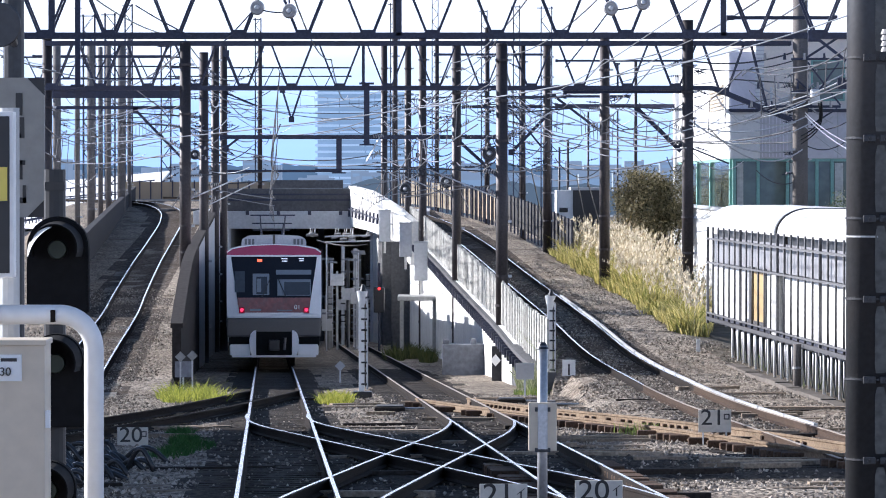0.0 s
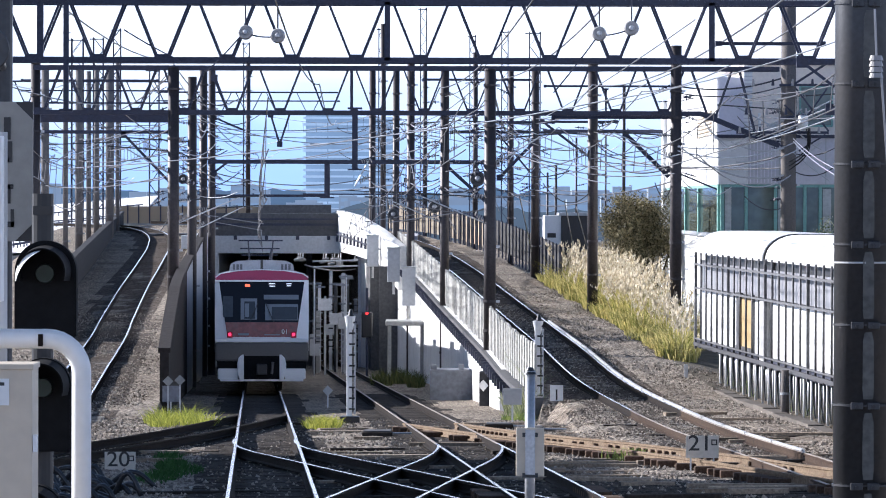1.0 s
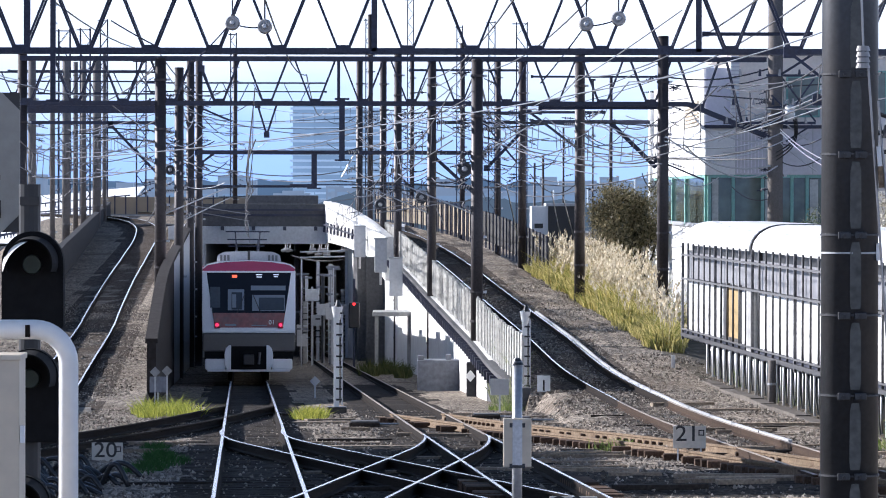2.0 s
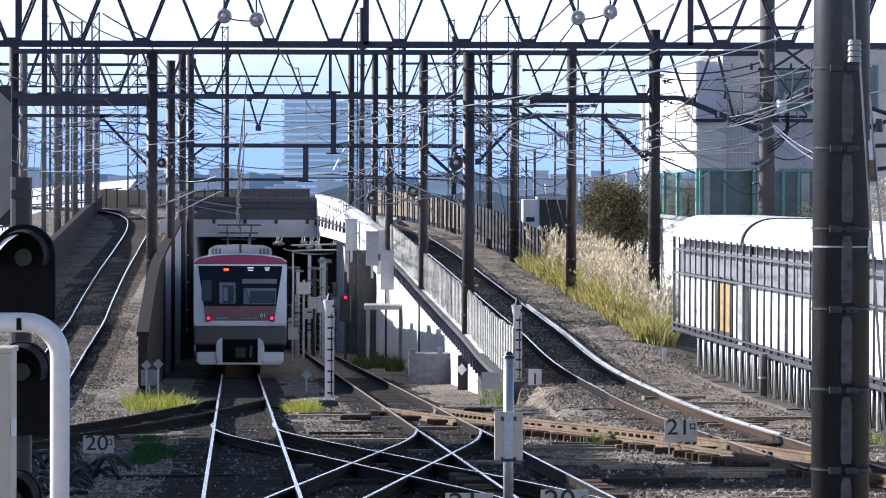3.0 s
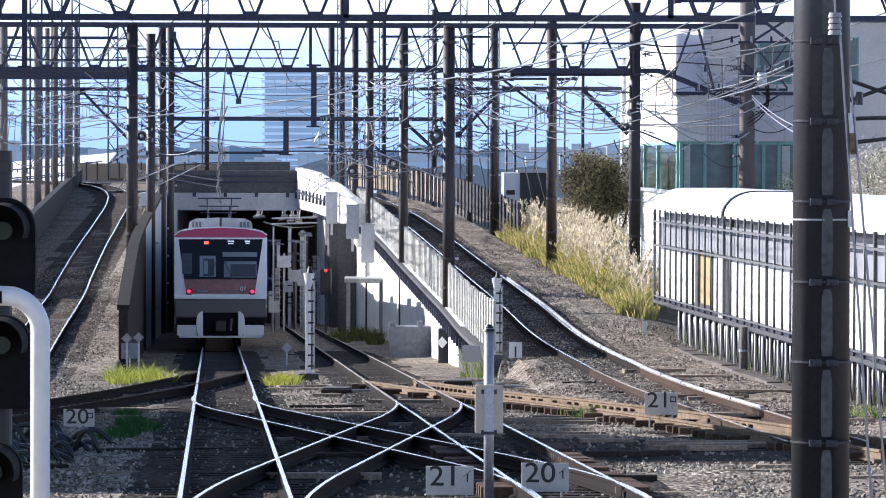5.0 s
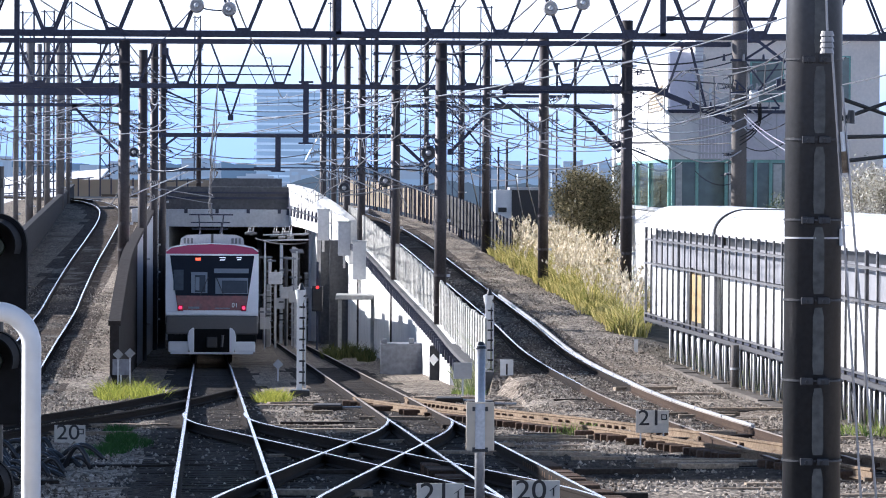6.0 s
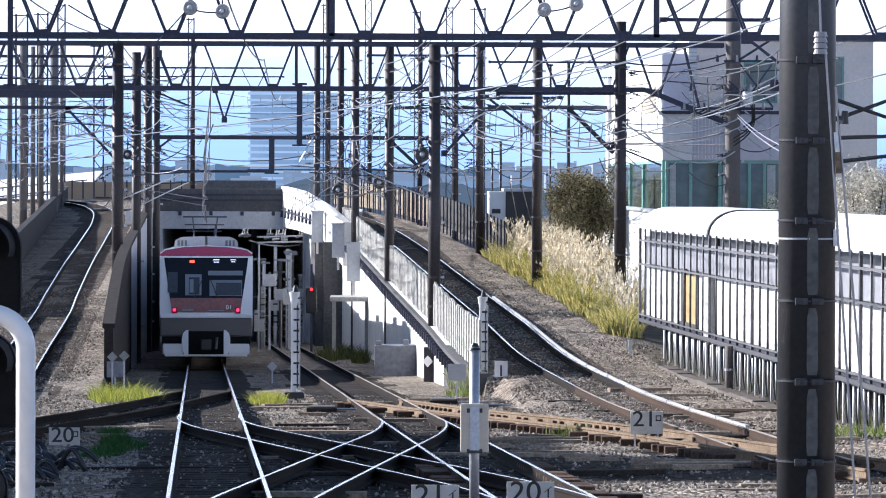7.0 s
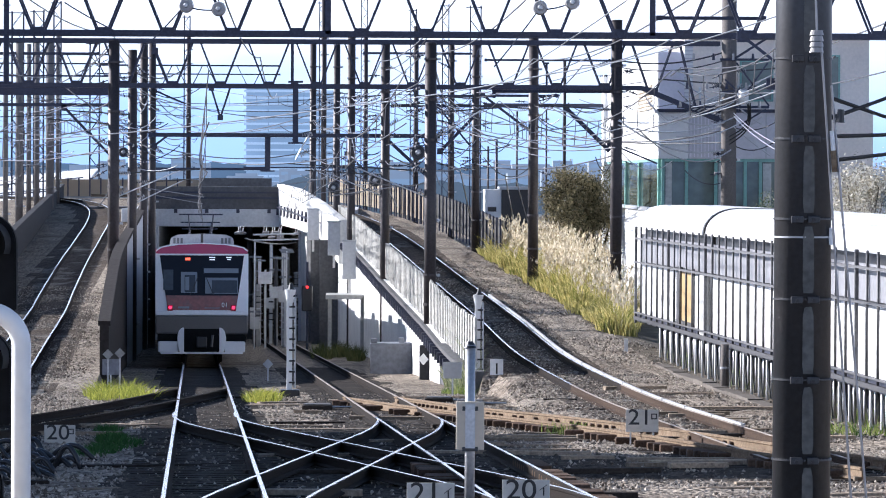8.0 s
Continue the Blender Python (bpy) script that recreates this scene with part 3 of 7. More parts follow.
def prism(outline, y0, y1, bevel=0.0):
    """A solid with an outline in x and z, from y0 to y1."""
    bm = bmesh.new()
    a = [bm.verts.new((x, y0, z)) for x, z in outline]
    b = [bm.verts.new((x, y1, z)) for x, z in outline]
    bm.faces.new(a)
    bm.faces.new(b[::-1])
    for i in range(len(a)):
        j = (i + 1) % len(a)
        bm.faces.new((a[j], a[i], b[i], b[j]))
    bmesh.ops.recalc_face_normals(bm, faces=bm.faces)
    if bevel:
        bmesh.ops.bevel(bm, geom=list(bm.edges), offset=bevel, segments=2, affect="EDGES")
    return bm


def front_plate(pts, depth=0.03):
    """A plate with corners (x, y, z) and some depth along +y."""
    bm = bmesh.new()
    a = [bm.verts.new(p) for p in pts]
    b = [bm.verts.new((x, y + depth, z)) for x, y, z in pts]
    bm.faces.new(a)
    bm.faces.new(b[::-1])
    for i in range(len(a)):
        j = (i + 1) % len(a)
        bm.faces.new((a[j], a[i], b[i], b[j]))
    bmesh.ops.recalc_face_normals(bm, faces=bm.faces)
    return bm


TRAIN_Y = 143.4  # where the cab front stands at the start
HW = 1.4  # half width of a car


def section(hw=HW, z0=0.95, z1=3.62, crown=0.26, n=9):
    """Outline of a car body: straight sides and a crowned roof."""
    pts = [(-hw + 0.03, z0), (hw - 0.03, z0), (hw, z0 + 0.25), (hw, z1 - crown - 0.18), (hw - 0.04, z1 - crown)]
    for i in range(1, n):
        u = i / n
        x = (hw - 0.04) * math.cos(math.pi * u)
        pts.append((x, z1 - crown + crown * math.sin(math.pi * u) ** 0.6))
    pts += [(-hw + 0.04, z1 - crown), (-hw, z1 - crown - 0.18), (-hw, z0 + 0.25)]
    return pts


def wheelset(parent, y):
    w_ = part("wheel_axle", rod((-0.9, y, 0.43), (0.9, y, 0.43), 0.07, sides=10), M_TRAINGREY, parent)
    for s in (-1, 1):
        part("wheel", rod((s * 0.5, y, 0.43), (s * 0.62, y, 0.43), 0.43, sides=24), M_RUST, w_, smooth=False)


def cab_car():
    o = main_at(TRAIN_Y)
    c = empty("train_cab_car", o, "silver-white commuter train cab car, crimson roof edge, red tail lamps", "train", "train cars")
    c.rotation_euler = (-0.024, 0, 0.0362)
    part("body", prism(section(), 0.5, 19.6), M_TRAINWHITE, c, "silver-white car body")
    # the front: slanting upper face in a white surround with a dark mask
    for s in (-1, 1):
        corners = [(s * 1.4, 0.34, 3.3), (s * 1.275, 0.30, 3.3), (s * 1.09, 0.05, 2.02), (s * 1.02, 0.01, 1.56), (s * 1.39, 0.04, 1.56), (s * 1.4, 0.12, 2.0)]
        part("front_pillar", front_plate(corners, 0.5), M_TRAINWHITE, c)
    roofv = [(-1.38, 3.29), (1.38, 3.29), (1.38, 3.38), (1.22, 3.49), (0.7, 3.575), (0, 3.605), (-0.7, 3.575), (-1.22, 3.49), (-1.38, 3.38)]
    part("roof_brow", prism(roofv, 0.26, 0.75, 0.02), M_CRIMSON, c, "crimson brow over the windscreen")
    # The light along the brow's top edge, made as a pale rim.
    rim = [(x * 1.012, 3.29 + (z - 3.29) * 1.03 + 0.012) for x, z in roofv[2:]]
    part("brow_highlight", prism(rim + [(x * 0.985, z - 0.03) for x, z in rim[::-1]], 0.24, 0.7), M_TRAINWHITE, c, "thin pale line for the highlight along the crimson brow")
    part("brow_trim", prism([(-1.37, 3.25), (1.37, 3.25), (1.37, 3.3), (-1.37, 3.3)], 0.225, 0.5), M_TRAINWHITE, c)
    part("windscreen", front_plate([(-1.275, 0.30, 3.26), (1.275, 0.30, 3.26), (1.09, 0.05, 2.04), (-1.09, 0.05, 2.04)], 0.04), M_WINDSCREEN, c, "dark slanting windscreen")
    part("lower_mask", front_plate([(-1.09, 0.048, 2.04), (1.09, 0.048, 2.04), (1.02, 0.01, 1.6), (-1.02, 0.01, 1.6)], 0.04), M_REDPANEL, c, "red panel under the windscreen")
    part("mask_trim", box((-0.86, -0.014, 1.555), (0.86, 0.03, 1.6), 0.005), M_TRAINWHITE, c)
    part("nose", box((-1.39, -0.02, 0.88), (1.39, 0.55, 1.44), 0.05), M_GREY_FRONT, c, "dark grey nose panel")
    part("nose_lip", box((-1.39, -0.03, 1.44), (1.39, 0.55, 1.565), 0.03), M_TRAINWHITE, c, "silver-white lip under the red panel")
    # Black box for the deep shadow in the gap under the nose.
    part("gap_shade", box((-1.33, 0.03, 0.6), (1.33, 0.5, 0.9), 0.03), M_MATT_BLACK, c)
    for s in (-1, 1):
        lamp = part("tail_lamp", box((s * 0.95 - 0.085, -0.02, 1.58), (s * 0.95 + 0.085, 0.03, 1.76), 0.03), M_LAMPGLASS, c, "round-cornered red tail lamp glass")
        part("lamp_bulb", rod((s * 0.95, -0.03, 1.68), (s * 0.95, -0.015, 1.68), 0.05, sides=14), M_TAIL, lamp, "glowing red lamp")
        part("skirt", box((s * 1.0 - 0.31, 0.0, 0.34), (s * 1.0 + 0.31, 0.35, 0.67), 0.05), M_TRAINWHITE, c, "white front skirt")
        cheek = [(s * 0.53, 0.34), (s * 0.66, 0.34), (s * 0.72, 0.55), (s * 0.73, 0.8), (s * 0.69, 0.98), (s * 0.6, 1.07), (s * 0.53, 1.08)]
        part("coupler_cheek", prism(cheek, -0.1, 0.3, 0.01), M_TRAINWHITE, c)
        part("wiper", rod((s * 0.35, 0.02, 2.06), (s * 0.12, 0.13, 2.6), 0.012), M_BLACK, c)
    part("skirt_bar", box((-1.24, -0.02, 0.28), (1.24, 0.25, 0.345), 0.015), M_TRAINWHITE, c)
    # The coupler opening's shade, painted as a black box.
    part("coupler_recess_shade", box((-0.53, -0.04, 0.345), (0.53, 0.3, 1.04)), M_MATT_BLACK, c)
    cp = part("coupler", box((-0.13, -0.25, 0.5), (0.13, 0.3, 0.76), 0.03), M_MATT_BLACK, c)
    part("coupler_face", box((-0.16, -0.32, 0.48), (0.16, -0.25, 0.8), 0.03), M_BLACK, cp)
    part("hose", rod((0.3, -0.06, 0.5), (0.33, -0.06, 0.86), 0.04, sides=8), M_TRAINGREY, c)
    part("destination_display", box((-0.5, 0.255, 3.1), (-0.35, 0.29, 3.18)), M_LED, c, "lit red train type display")
    for a, b_, zz in ((0.21, 0.4, 3.19), (0.23, 0.39, 3.12), (0.73, 0.89, 3.19), (0.75, 0.87, 3.13)):
        part("destination_line", box((a, 0.262, zz - 0.014), (b_, 0.29, zz + 0.014)), M_LEDW, c)

    # the cab as plates on the opaque windscreen: door window, bulkhead window, pale band
    def pane(name, x0, x1, z0, z1, m, proud, parent=c):
        ya, yb = 0.05 + 0.205 * (z0 - 2.04) - proud, 0.05 + 0.205 * (z1 - 2.04) - proud
        return part(name, front_plate([(x0, ya, z0), (x1, ya, z0), (x1, yb, z1), (x0, yb, z1)], 0.01), m, parent)
    door = pane("cab_door", -0.63, -0.14, 2.12, 2.75, M_CABIN, 0.004)
    pane("door_pane", -0.52, -0.2, 2.14, 2.66, M_CABPANE, 0.008, door)
    # Glint on the door glass, painted as a paler plate.
    pane("door_glint", -0.5, -0.38, 2.2, 2.6, M_CABIN, 0.012, door)
    bulk = pane("bulkhead_window", 0.1, 1.08, 2.1, 2.58, M_CABIN, 0.004)
    pane("bulkhead_pane", 0.3, 1.06, 2.12, 2.5, M_CABPANE, 0.008, bulk)
    pane("pale_band", 0.06, 1.1, 2.72, 2.86, M_CABIN, 0.004)
    pane("side_post", -1.16, -0.86, 2.2, 2.82, M_CABPANE, 0.004)
    # writing on the front: two digits that can be read, a bar for the rest
    digits(c, "01", (0.59, 0.005, 1.66), 0.19)
    part("lettering_bar", box((0.08, -0.002, 1.655), (0.54, 0.02, 1.68)), M_CABIN, c)
    part("lettering_bar", box((-0.71, -0.002, 1.65), (-0.38, 0.02, 1.71)), M_CABIN, c)
    # roof: gutter, air conditioners and pantograph
    for s in (-1, 1):
        part("roof_edge_stripe", box((s * 1.3 - 0.1, 0.6, 3.36), (s * 1.3 + 0.1, 19.4, 3.44), 0.03), M_CRIMSON, c)
    roof_gear(c, 2.4)
    for y in (2.2, 4.3, 15.7, 17.8):
        wheelset(c, y)
    part("underframe", box((-1.2, 1.0, 0.45), (1.2, 19.2, 0.95)), M_TRAINGREY, c)
    return c


M_GREY_FRONT = mat("train_front_grey", (0.1, 0.095, 0.095), 0.4, 0.1, 20, 0.06, 2, 0.15, bump=0.02)
M_ROOF = mat("train_roof_grey", (0.42, 0.42, 0.44), 0.6, 0.1, 20, 0.1, 1.5, 0.3, (0.2, 0.19, 0.18))


def text_mesh(txt, size, m, depth=0.004):
    cu = bpy.data.curves.new("letters", "FONT")
    cu.body, cu.size, cu.extrude, cu.offset = txt, size, depth, size * 0.004
    cu.align_x, cu.align_y = "LEFT", "BOTTOM"
    tmp = new("letters_source", cu)
    me = bpy.data.meshes.new_from_object(tmp.evaluated_get(bpy.context.evaluated_depsgraph_get()))
    bpy.data.objects.remove(tmp)
    me.materials.clear()
    me.materials.append(m)
    return me


def digits(parent, txt, at, size, m=None, name="lettering", squeeze=1.0):
    ob = new(name, text_mesh(txt, size, m or M_WHITE))
    ob.parent = parent
    ob.location = at
    ob.rotation_euler = (radians(90), 0, 0)
    ob.scale = (squeeze, 1, 1)
    return ob


def roof_gear(c, y0):
    bmx = prism([(-0.98, 3.58), (0.98, 3.58), (0.95, 3.8), (0.75, 3.9), (0, 3.93), (-0.75, 3.9), (-0.95, 3.8)], y0, y0 + 3.2, 0.02)
    ac = part("air_conditioner", bmx, M_ROOF, c, "grey roof air conditioner")
    for s in (-1, 1):
        for k in range(3):
            x = s * (0.62 + 0.11 * k)
            part("grille", box((x - 0.035, y0 - 0.02, 3.63), (x + 0.035, y0, 3.8)), M_TRAINGREY, ac)
    part("roof_horn", rod((0, y0 - 0.9, 3.6), (0, y0 - 0.9, 3.92), 0.04), M_BLACK, c)
    part("air_conditioner", box((-0.95, y0 + 7, 3.58), (0.95, y0 + 10.2, 3.9), 0.06), M_ROOF, c)


CARS = [cab_car()]


def rear_car(k):
    y = TRAIN_Y + k * 20.0
    c = empty("train_car", main_at(y), "silver-white commuter train car coupled behind the cab car", "train", "train cars")
    c.rotation_euler = (-0.024, 0, 0.0362)
    part("body", prism(section(), 0.3, 19.7), M_TRAINWHITE, c)
    part("underframe", box((-1.2, 1.0, 0.45), (1.2, 19.0, 0.95)), M_TRAINGREY, c)
    for yy in (2.2, 4.3, 15.7, 17.8):
        wheelset(c, yy)
    part("air_conditioner", box((-0.95, 4, 3.58), (0.95, 7.2, 3.9), 0.06), M_ROOF, c)
    # folded-up pantograph
    base = part("pantograph_base", box((-0.7, 11, 3.62), (0.7, 12.4, 3.74), 0.02), M_TRAINGREY, c)
    for s in (-1, 1):
        part("pantograph_arm", rod((s * 0.45, 11.1, 3.72), (s * 0.4, 12.6, 4.35), 0.03), M_STEEL, base)
        part("pantograph_arm", rod((s * 0.4, 12.6, 4.35), (s * 0.45, 11.4, 4.95), 0.025), M_STEEL, base)
    part("pantograph_head", bar((-0.8, 11.4, 4.98), (0.8, 11.4, 4.98), 0.08, 0.05), M_STEEL, base)
    return c


CARS += [rear_car(k) for k in (1, 2, 3)]




# diverging tracks of the station throat
def table_track(label, table, y0, y1, side, top, sleepers=True, kind=0):
    def fn(y):
        return Vector((interp(table, y), y, z_low(y) + 0.006))
    return track(label, fn, y0, y1, y0 if sleepers else 1e9, y1, kind, 0.62, side, top, 2.3)


table_track("dark turnout rails leaving the low track", [(60, -7.4), (76, -6.05), (91.7, -4.66), (108, -3.72)], 50, 108, M_RUST, M_RUST)
table_track("rust-brown turnout rails joining the viaduct track", [(60, 6.6), (67, 5.6), (76.5, 4.3), (84, 2.95), (91, 1.45), (100, -0.02)], 60, 100, M_BROWNRAIL, M_BROWNRAIL)

chair = mesh_of("rail_chair", box((-0.18, -0.13, -0.22), (0.18, 0.13, -0.06), 0.02), M_CHAIR)
chairs = empty("turnout_chairs", (4.3, 76.5, z_low(76.5)), "rust-brown cast rail chairs under the turnout rails", "rail chair", kind="structure")
for i in range(78):
    y = 61 + i * 0.5
    for off in (-0.66, 0.66):
        if noise.noise((y * 3.1, off, 0)) > 0.12:
            continue
        ob = new("rail_chair", chair)
        ob.parent = chairs
        ob.location = Vector((interp([(60, 6.6), (67, 5.6), (76.5, 4.3), (84, 2.95), (91, 1.45), (100, -0.02)], y) + off, y, z_low(y))) - Vector(chairs.location)

for i in range(34):
    y = 50.5 + i * 0.4
    for off in (-0.7, 0.7):
        if noise.noise((y * 2.3, off, 4)) > 0.05:
            continue
        ob = new("rail_chair", chair)
        ob.parent = chairs
        ob.location = Vector((second_x(y) + off, y, z_low(y) + 0.02)) - Vector(chairs.location)

# a bright guard beam beside the viaduct track's outer rail
M_GUARD = mat("pale_guard_beam", (0.5, 0.5, 0.5), 0.5, 0.0, 30, 0.2, 1.0, 0.5, (0.15, 0.13, 0.12))
guard = empty("guard_rail", right_at(72), "pale steel guard beam in bolted lengths beside the rail", "guard rail", kind="structure")
for i in range(14):
    a, b_ = 79 + i * 5.0, 79 + i * 5.0 + 4.8
    path = [p - Vector(guard.location) + Vector((0, 0, 0.02)) for p in offset_path(right_at, 0.655, a, b_, 1.6)]
    v, f = sweep(path, [(-0.03, -0.14), (0.03, -0.14), (0.03, -0.005), (-0.03, -0.005)])
    quick("guard_length", v, f, M_GUARD, guard)


# ---- masts and gantries ----
def mast(x, y, top, r, material, label, base=None, rings=True, group="masts"):
    g = (ground_z(x, y) if y < 300 else -9.0) if base is None else base
    m = empty("catenary_mast", (x, y, g), label, "mast", group)
    part("shaft", rod((0, 0, -0.3), (0, 0, top - g), r * 1.08, r, 14), material, m, smooth=True)
    part("cap", rod((0, 0, top - g), (0, 0, top - g + 0.04), r * 1.1, r * 0.9, 14), material, m)
    if rings:
        rng = random.Random(int(x * 10 + y))
        h = 1.2
        while h < top - g - 0.4:
            k = part("band", rod((0, 0, h), (0, 0, h + 0.07), r * 1.16, sides=14), material, m)
            part("bolt_lug", box((r * 1.1, -0.05, h), (r * 1.1 + 0.1, 0.05, h + 0.07)), M_GALV, k)
            h += rng.choice((0.8, 1.1, 1.5, 2.2))
    return m


DARK = "dark brown-grey steel overhead line mast with bands"
for x, y, top, r in (
    (-7.834, 148, 7.672, 0.17), (-8.102, 165, 7.814, 0.155), (-9.169, 196, 8.947, 0.16), (-9.008, 200, 9.056, 0.15),
    (-2.728, 226, 9.87, 0.15), (-2.368, 240, 12.376, 0.13), (-1.504, 209, 9.301, 0.145), (-0.815, 195, 9.191, 0.155),
    (0.451, 162, 7.982, 0.15), (1.606, 133, 7.228, 0.16), (5.312, 160, 8.336, 0.165), (7.439, 148, 8.359, 0.17),
    (4.058, 190, 8.871, 0.15), (3.895, 238, 10.092, 0.14), (2.264, 250, 11.29, 0.13), (-0.335, 262, 11.355, 0.12),
    (-15.857, 200, 9.102, 0.16), (-12.075, 148.6, 7.826, 0.15), (-9.6, 85.3, 7.2, 0.17), (12.6, 85.3, 7.2, 0.17), (-16.272, 225, 9.686, 0.17), (-17.586, 250, 10.275, 0.12), (-17.317, 252, 10.474, 0.14),
    (-16.843, 255, 10.556, 0.2), (-17.266, 268, 11.533, 0.11), (-10.38, 276, 11.77, 0.13), (10.688, 270, 10.088, 0.09),
    (8.502, 285, 7.405, 0.06), (10.223, 285, 7.57, 0.05), (6.696, 280, 5.323, 0.06), (6.927, 270, 5.637, 0.07), (-16.147, 215, 12.46, 0.11),
):
    on_wall = abs(x - wall_right_x(y)) < 0.6 if 112 < y < 236 else False
    base = z_low(y) - 0.2 if on_wall else (2.0 if 240 < y < 292 and -14 < x < -3 else None)
    pale = x < -15.5
    mast(x, y, top, r, M_GREYMAST if pale else M_POLE, "pale grey concrete overhead line mast with bands" if pale else DARK, base)
mast(10.858, 148, 9.699, 0.225, M_CONC_POLE, "grey round concrete overhead line mast", None, True)


def lattice(x, y, top, w, base):
    m = empty("lattice_mast", (x, y, base), "thin dark lattice mast with zigzag bracing", "mast", "lattice masts")
    h = top - base
    for sx in (-1, 1):
        for sy in (-1, 1):
            part("leg", bar((sx * w / 2, sy * w / 2, 0), (sx * w / 2, sy * w / 2, h), 0.06, 0.06), M_STEEL, m)
    n = int(h / (w * 1.3))
    for sy in (-1, 1):
        for i in range(n):
            s = 1 if i % 2 else -1
            part("brace", bar((-s * w / 2, sy * w / 2, h * i / n), (s * w / 2, sy * w / 2, h * (i + 1) / n), 0.04, 0.03), M_STEEL, m)
    part("head_arm", bar((-w * 0.9, 0, h - 0.1), (w * 0.6, 0, h - 0.1), 0.06, 0.06), M_STEEL, m)


for px in ((-21.8, 300, 13.664, 0.7), (-20.511, 300, 13.734, 0.6), (-19.685, 305, 14.469, 0.45), (-17.633, 310, 12.056, 0.6), (-11.767, 310, 13.784, 0.36),
           (-3.167, 310, 14.719, 0.36), (-0.504, 310, 16.015, 0.38), (2.627, 310, 14.288, 0.36), (4.678, 310, 14.575, 0.4), (6.585, 310, 14.503, 0.68)):
    lattice(*px, -9.0)


def truss(label, y, x0, x1, zt, zb, node, pitch, chord, brace, depth=0.55, drop=None, x_drop=None):
    """A gantry beam: two upright faces with chords, a zigzag of braces and gusset plates at the nodes."""
    g = empty("gantry_beam", (0, y, zb), label, "gantry", "gantries")
    for k, yy in enumerate((0, depth)):
        part("top_chord", bar((x0, yy, zt - zb), (x1, yy, zt - zb), chord, chord), M_STEEL, g)
        part("bottom_chord", bar((x0, yy, 0), (x_drop if drop else x1, yy, 0), chord, chord), M_STEEL, g)
        if drop:
            part("knee_chord", bar((x_drop, yy, 0), (x1, yy, drop - zb), chord * 1.1, chord), M_STEEL, g)
        x = node
        while x - pitch > x0:
            x -= pitch
        gap = pitch * 0.07
        while x < x1:
            for s in (-1, 1):
                xt = x + s * (pitch / 2 - gap)
                foot = 0.0
                if drop and x > x_drop:
                    foot = (drop - zb) * (x - x_drop) / (x1 - x_drop)
                if x0 <= xt <= x1:
                    part("brace", bar((x + s * gap, yy, foot), (xt, yy, zt - zb), brace, brace * 0.6), M_STEEL, g)
            part("gusset", box((x - gap * 1.6, yy - 0.02, foot - chord * 0.5), (x + gap * 1.6, yy + 0.02, foot + chord * 1.0)), M_STEEL, g)
            x += pitch
    return g


truss("dark steel lattice gantry beam spanning all tracks, diagonal bracing", 85, -9.5, 12.5, 7.103, 6.086, -2.447, 1.13, 0.1, 0.065)
truss("dark steel lattice gantry beam with a stepped end", 148, -12.095, 10.583, 7.689, 6.332, -3.144, 1.46, 0.14, 0.075, 0.5, 5.37, 8.212)


truss("thin dark lattice gantry over the far tracks", 240, -13.4, -4.6, 9.03, 7.95, -9.0, 1.5, 0.07, 0.05, 0.4)
truss("thin dark lattice gantry over the far embankment track", 226, -20.5, -11.9, 9.2, 8.2, -16.2, 1.3, 0.07, 0.05, 0.4)


def girder(label, y, x0, x1, z, h, t=0.12, tubes=1):
    g = empty("cross_beam", ((x0 + x1) / 2, y, z), label, "gantry", "gantries")
    part("beam", bar((x0 - (x0 + x1) / 2, 0, 0), (x1 - (x0 + x1) / 2, 0, 0), t, h), M_STEEL, g)
    for s in (-1, 1):
        part("end_clamp", box((s * (x1 - x0) / 2 - 0.06, -0.1, -h * 0.7), (s * (x1 - x0) / 2 + 0.06, 0.1, h * 0.7)), M_STEEL, g)
    return g


for y, xa, xb, z, h in (
    (178, -8.1, 2.397, 5.088, 0.15), (185, -15.204, -9.964, 6.263, 0.13), (186, 4.34, 9.37, 6.342, 0.15),
    (160, -13.261, -8.432, 6.367, 0.3), (195, 4.776, 7.425, 6.86, 0.1), (240, -13.484, -4.569, 8.6, 0.06),
    (238, -0.387, 5.139, 9.623, 0.11), (238, 5.553, 11.769, 9.319, 0.1),
    (225, -18.91, -12.641, 9.215, 0.1), (225, -18.91, -12.119, 8.745, 0.07), (215, -9.783, -4.592, 3.899, 0.11),
    (190, 2.117, 4.764, 6.754, 0.1), (200, 0.836, 5.015, 6.502, 0.1), (150, 3.761, 7.522, 6.299, 0.2),
    (86, 5.071, 6.898, 6.425, 0.06), (190, -4.94, -0.529, 3.931, 0.05),
):
    girder("dark steel cross beam between overhead line masts", y, xa, xb, z, h)


def strut(y, p, q, t=0.1):
    (xa, za), (xb, zb) = p, q
    g = empty("diagonal_strut", (xa, y, za), "dark steel diagonal strut bracing a mast", "strut", "mast struts")
    part("tube", bar((0, 0, 0), (xb - xa, 0, zb - za), t, t), M_STEEL, g)
    part("end_plate", box((-0.1, -0.06, -0.1), (0.1, 0.06, 0.1)), M_STEEL, g)


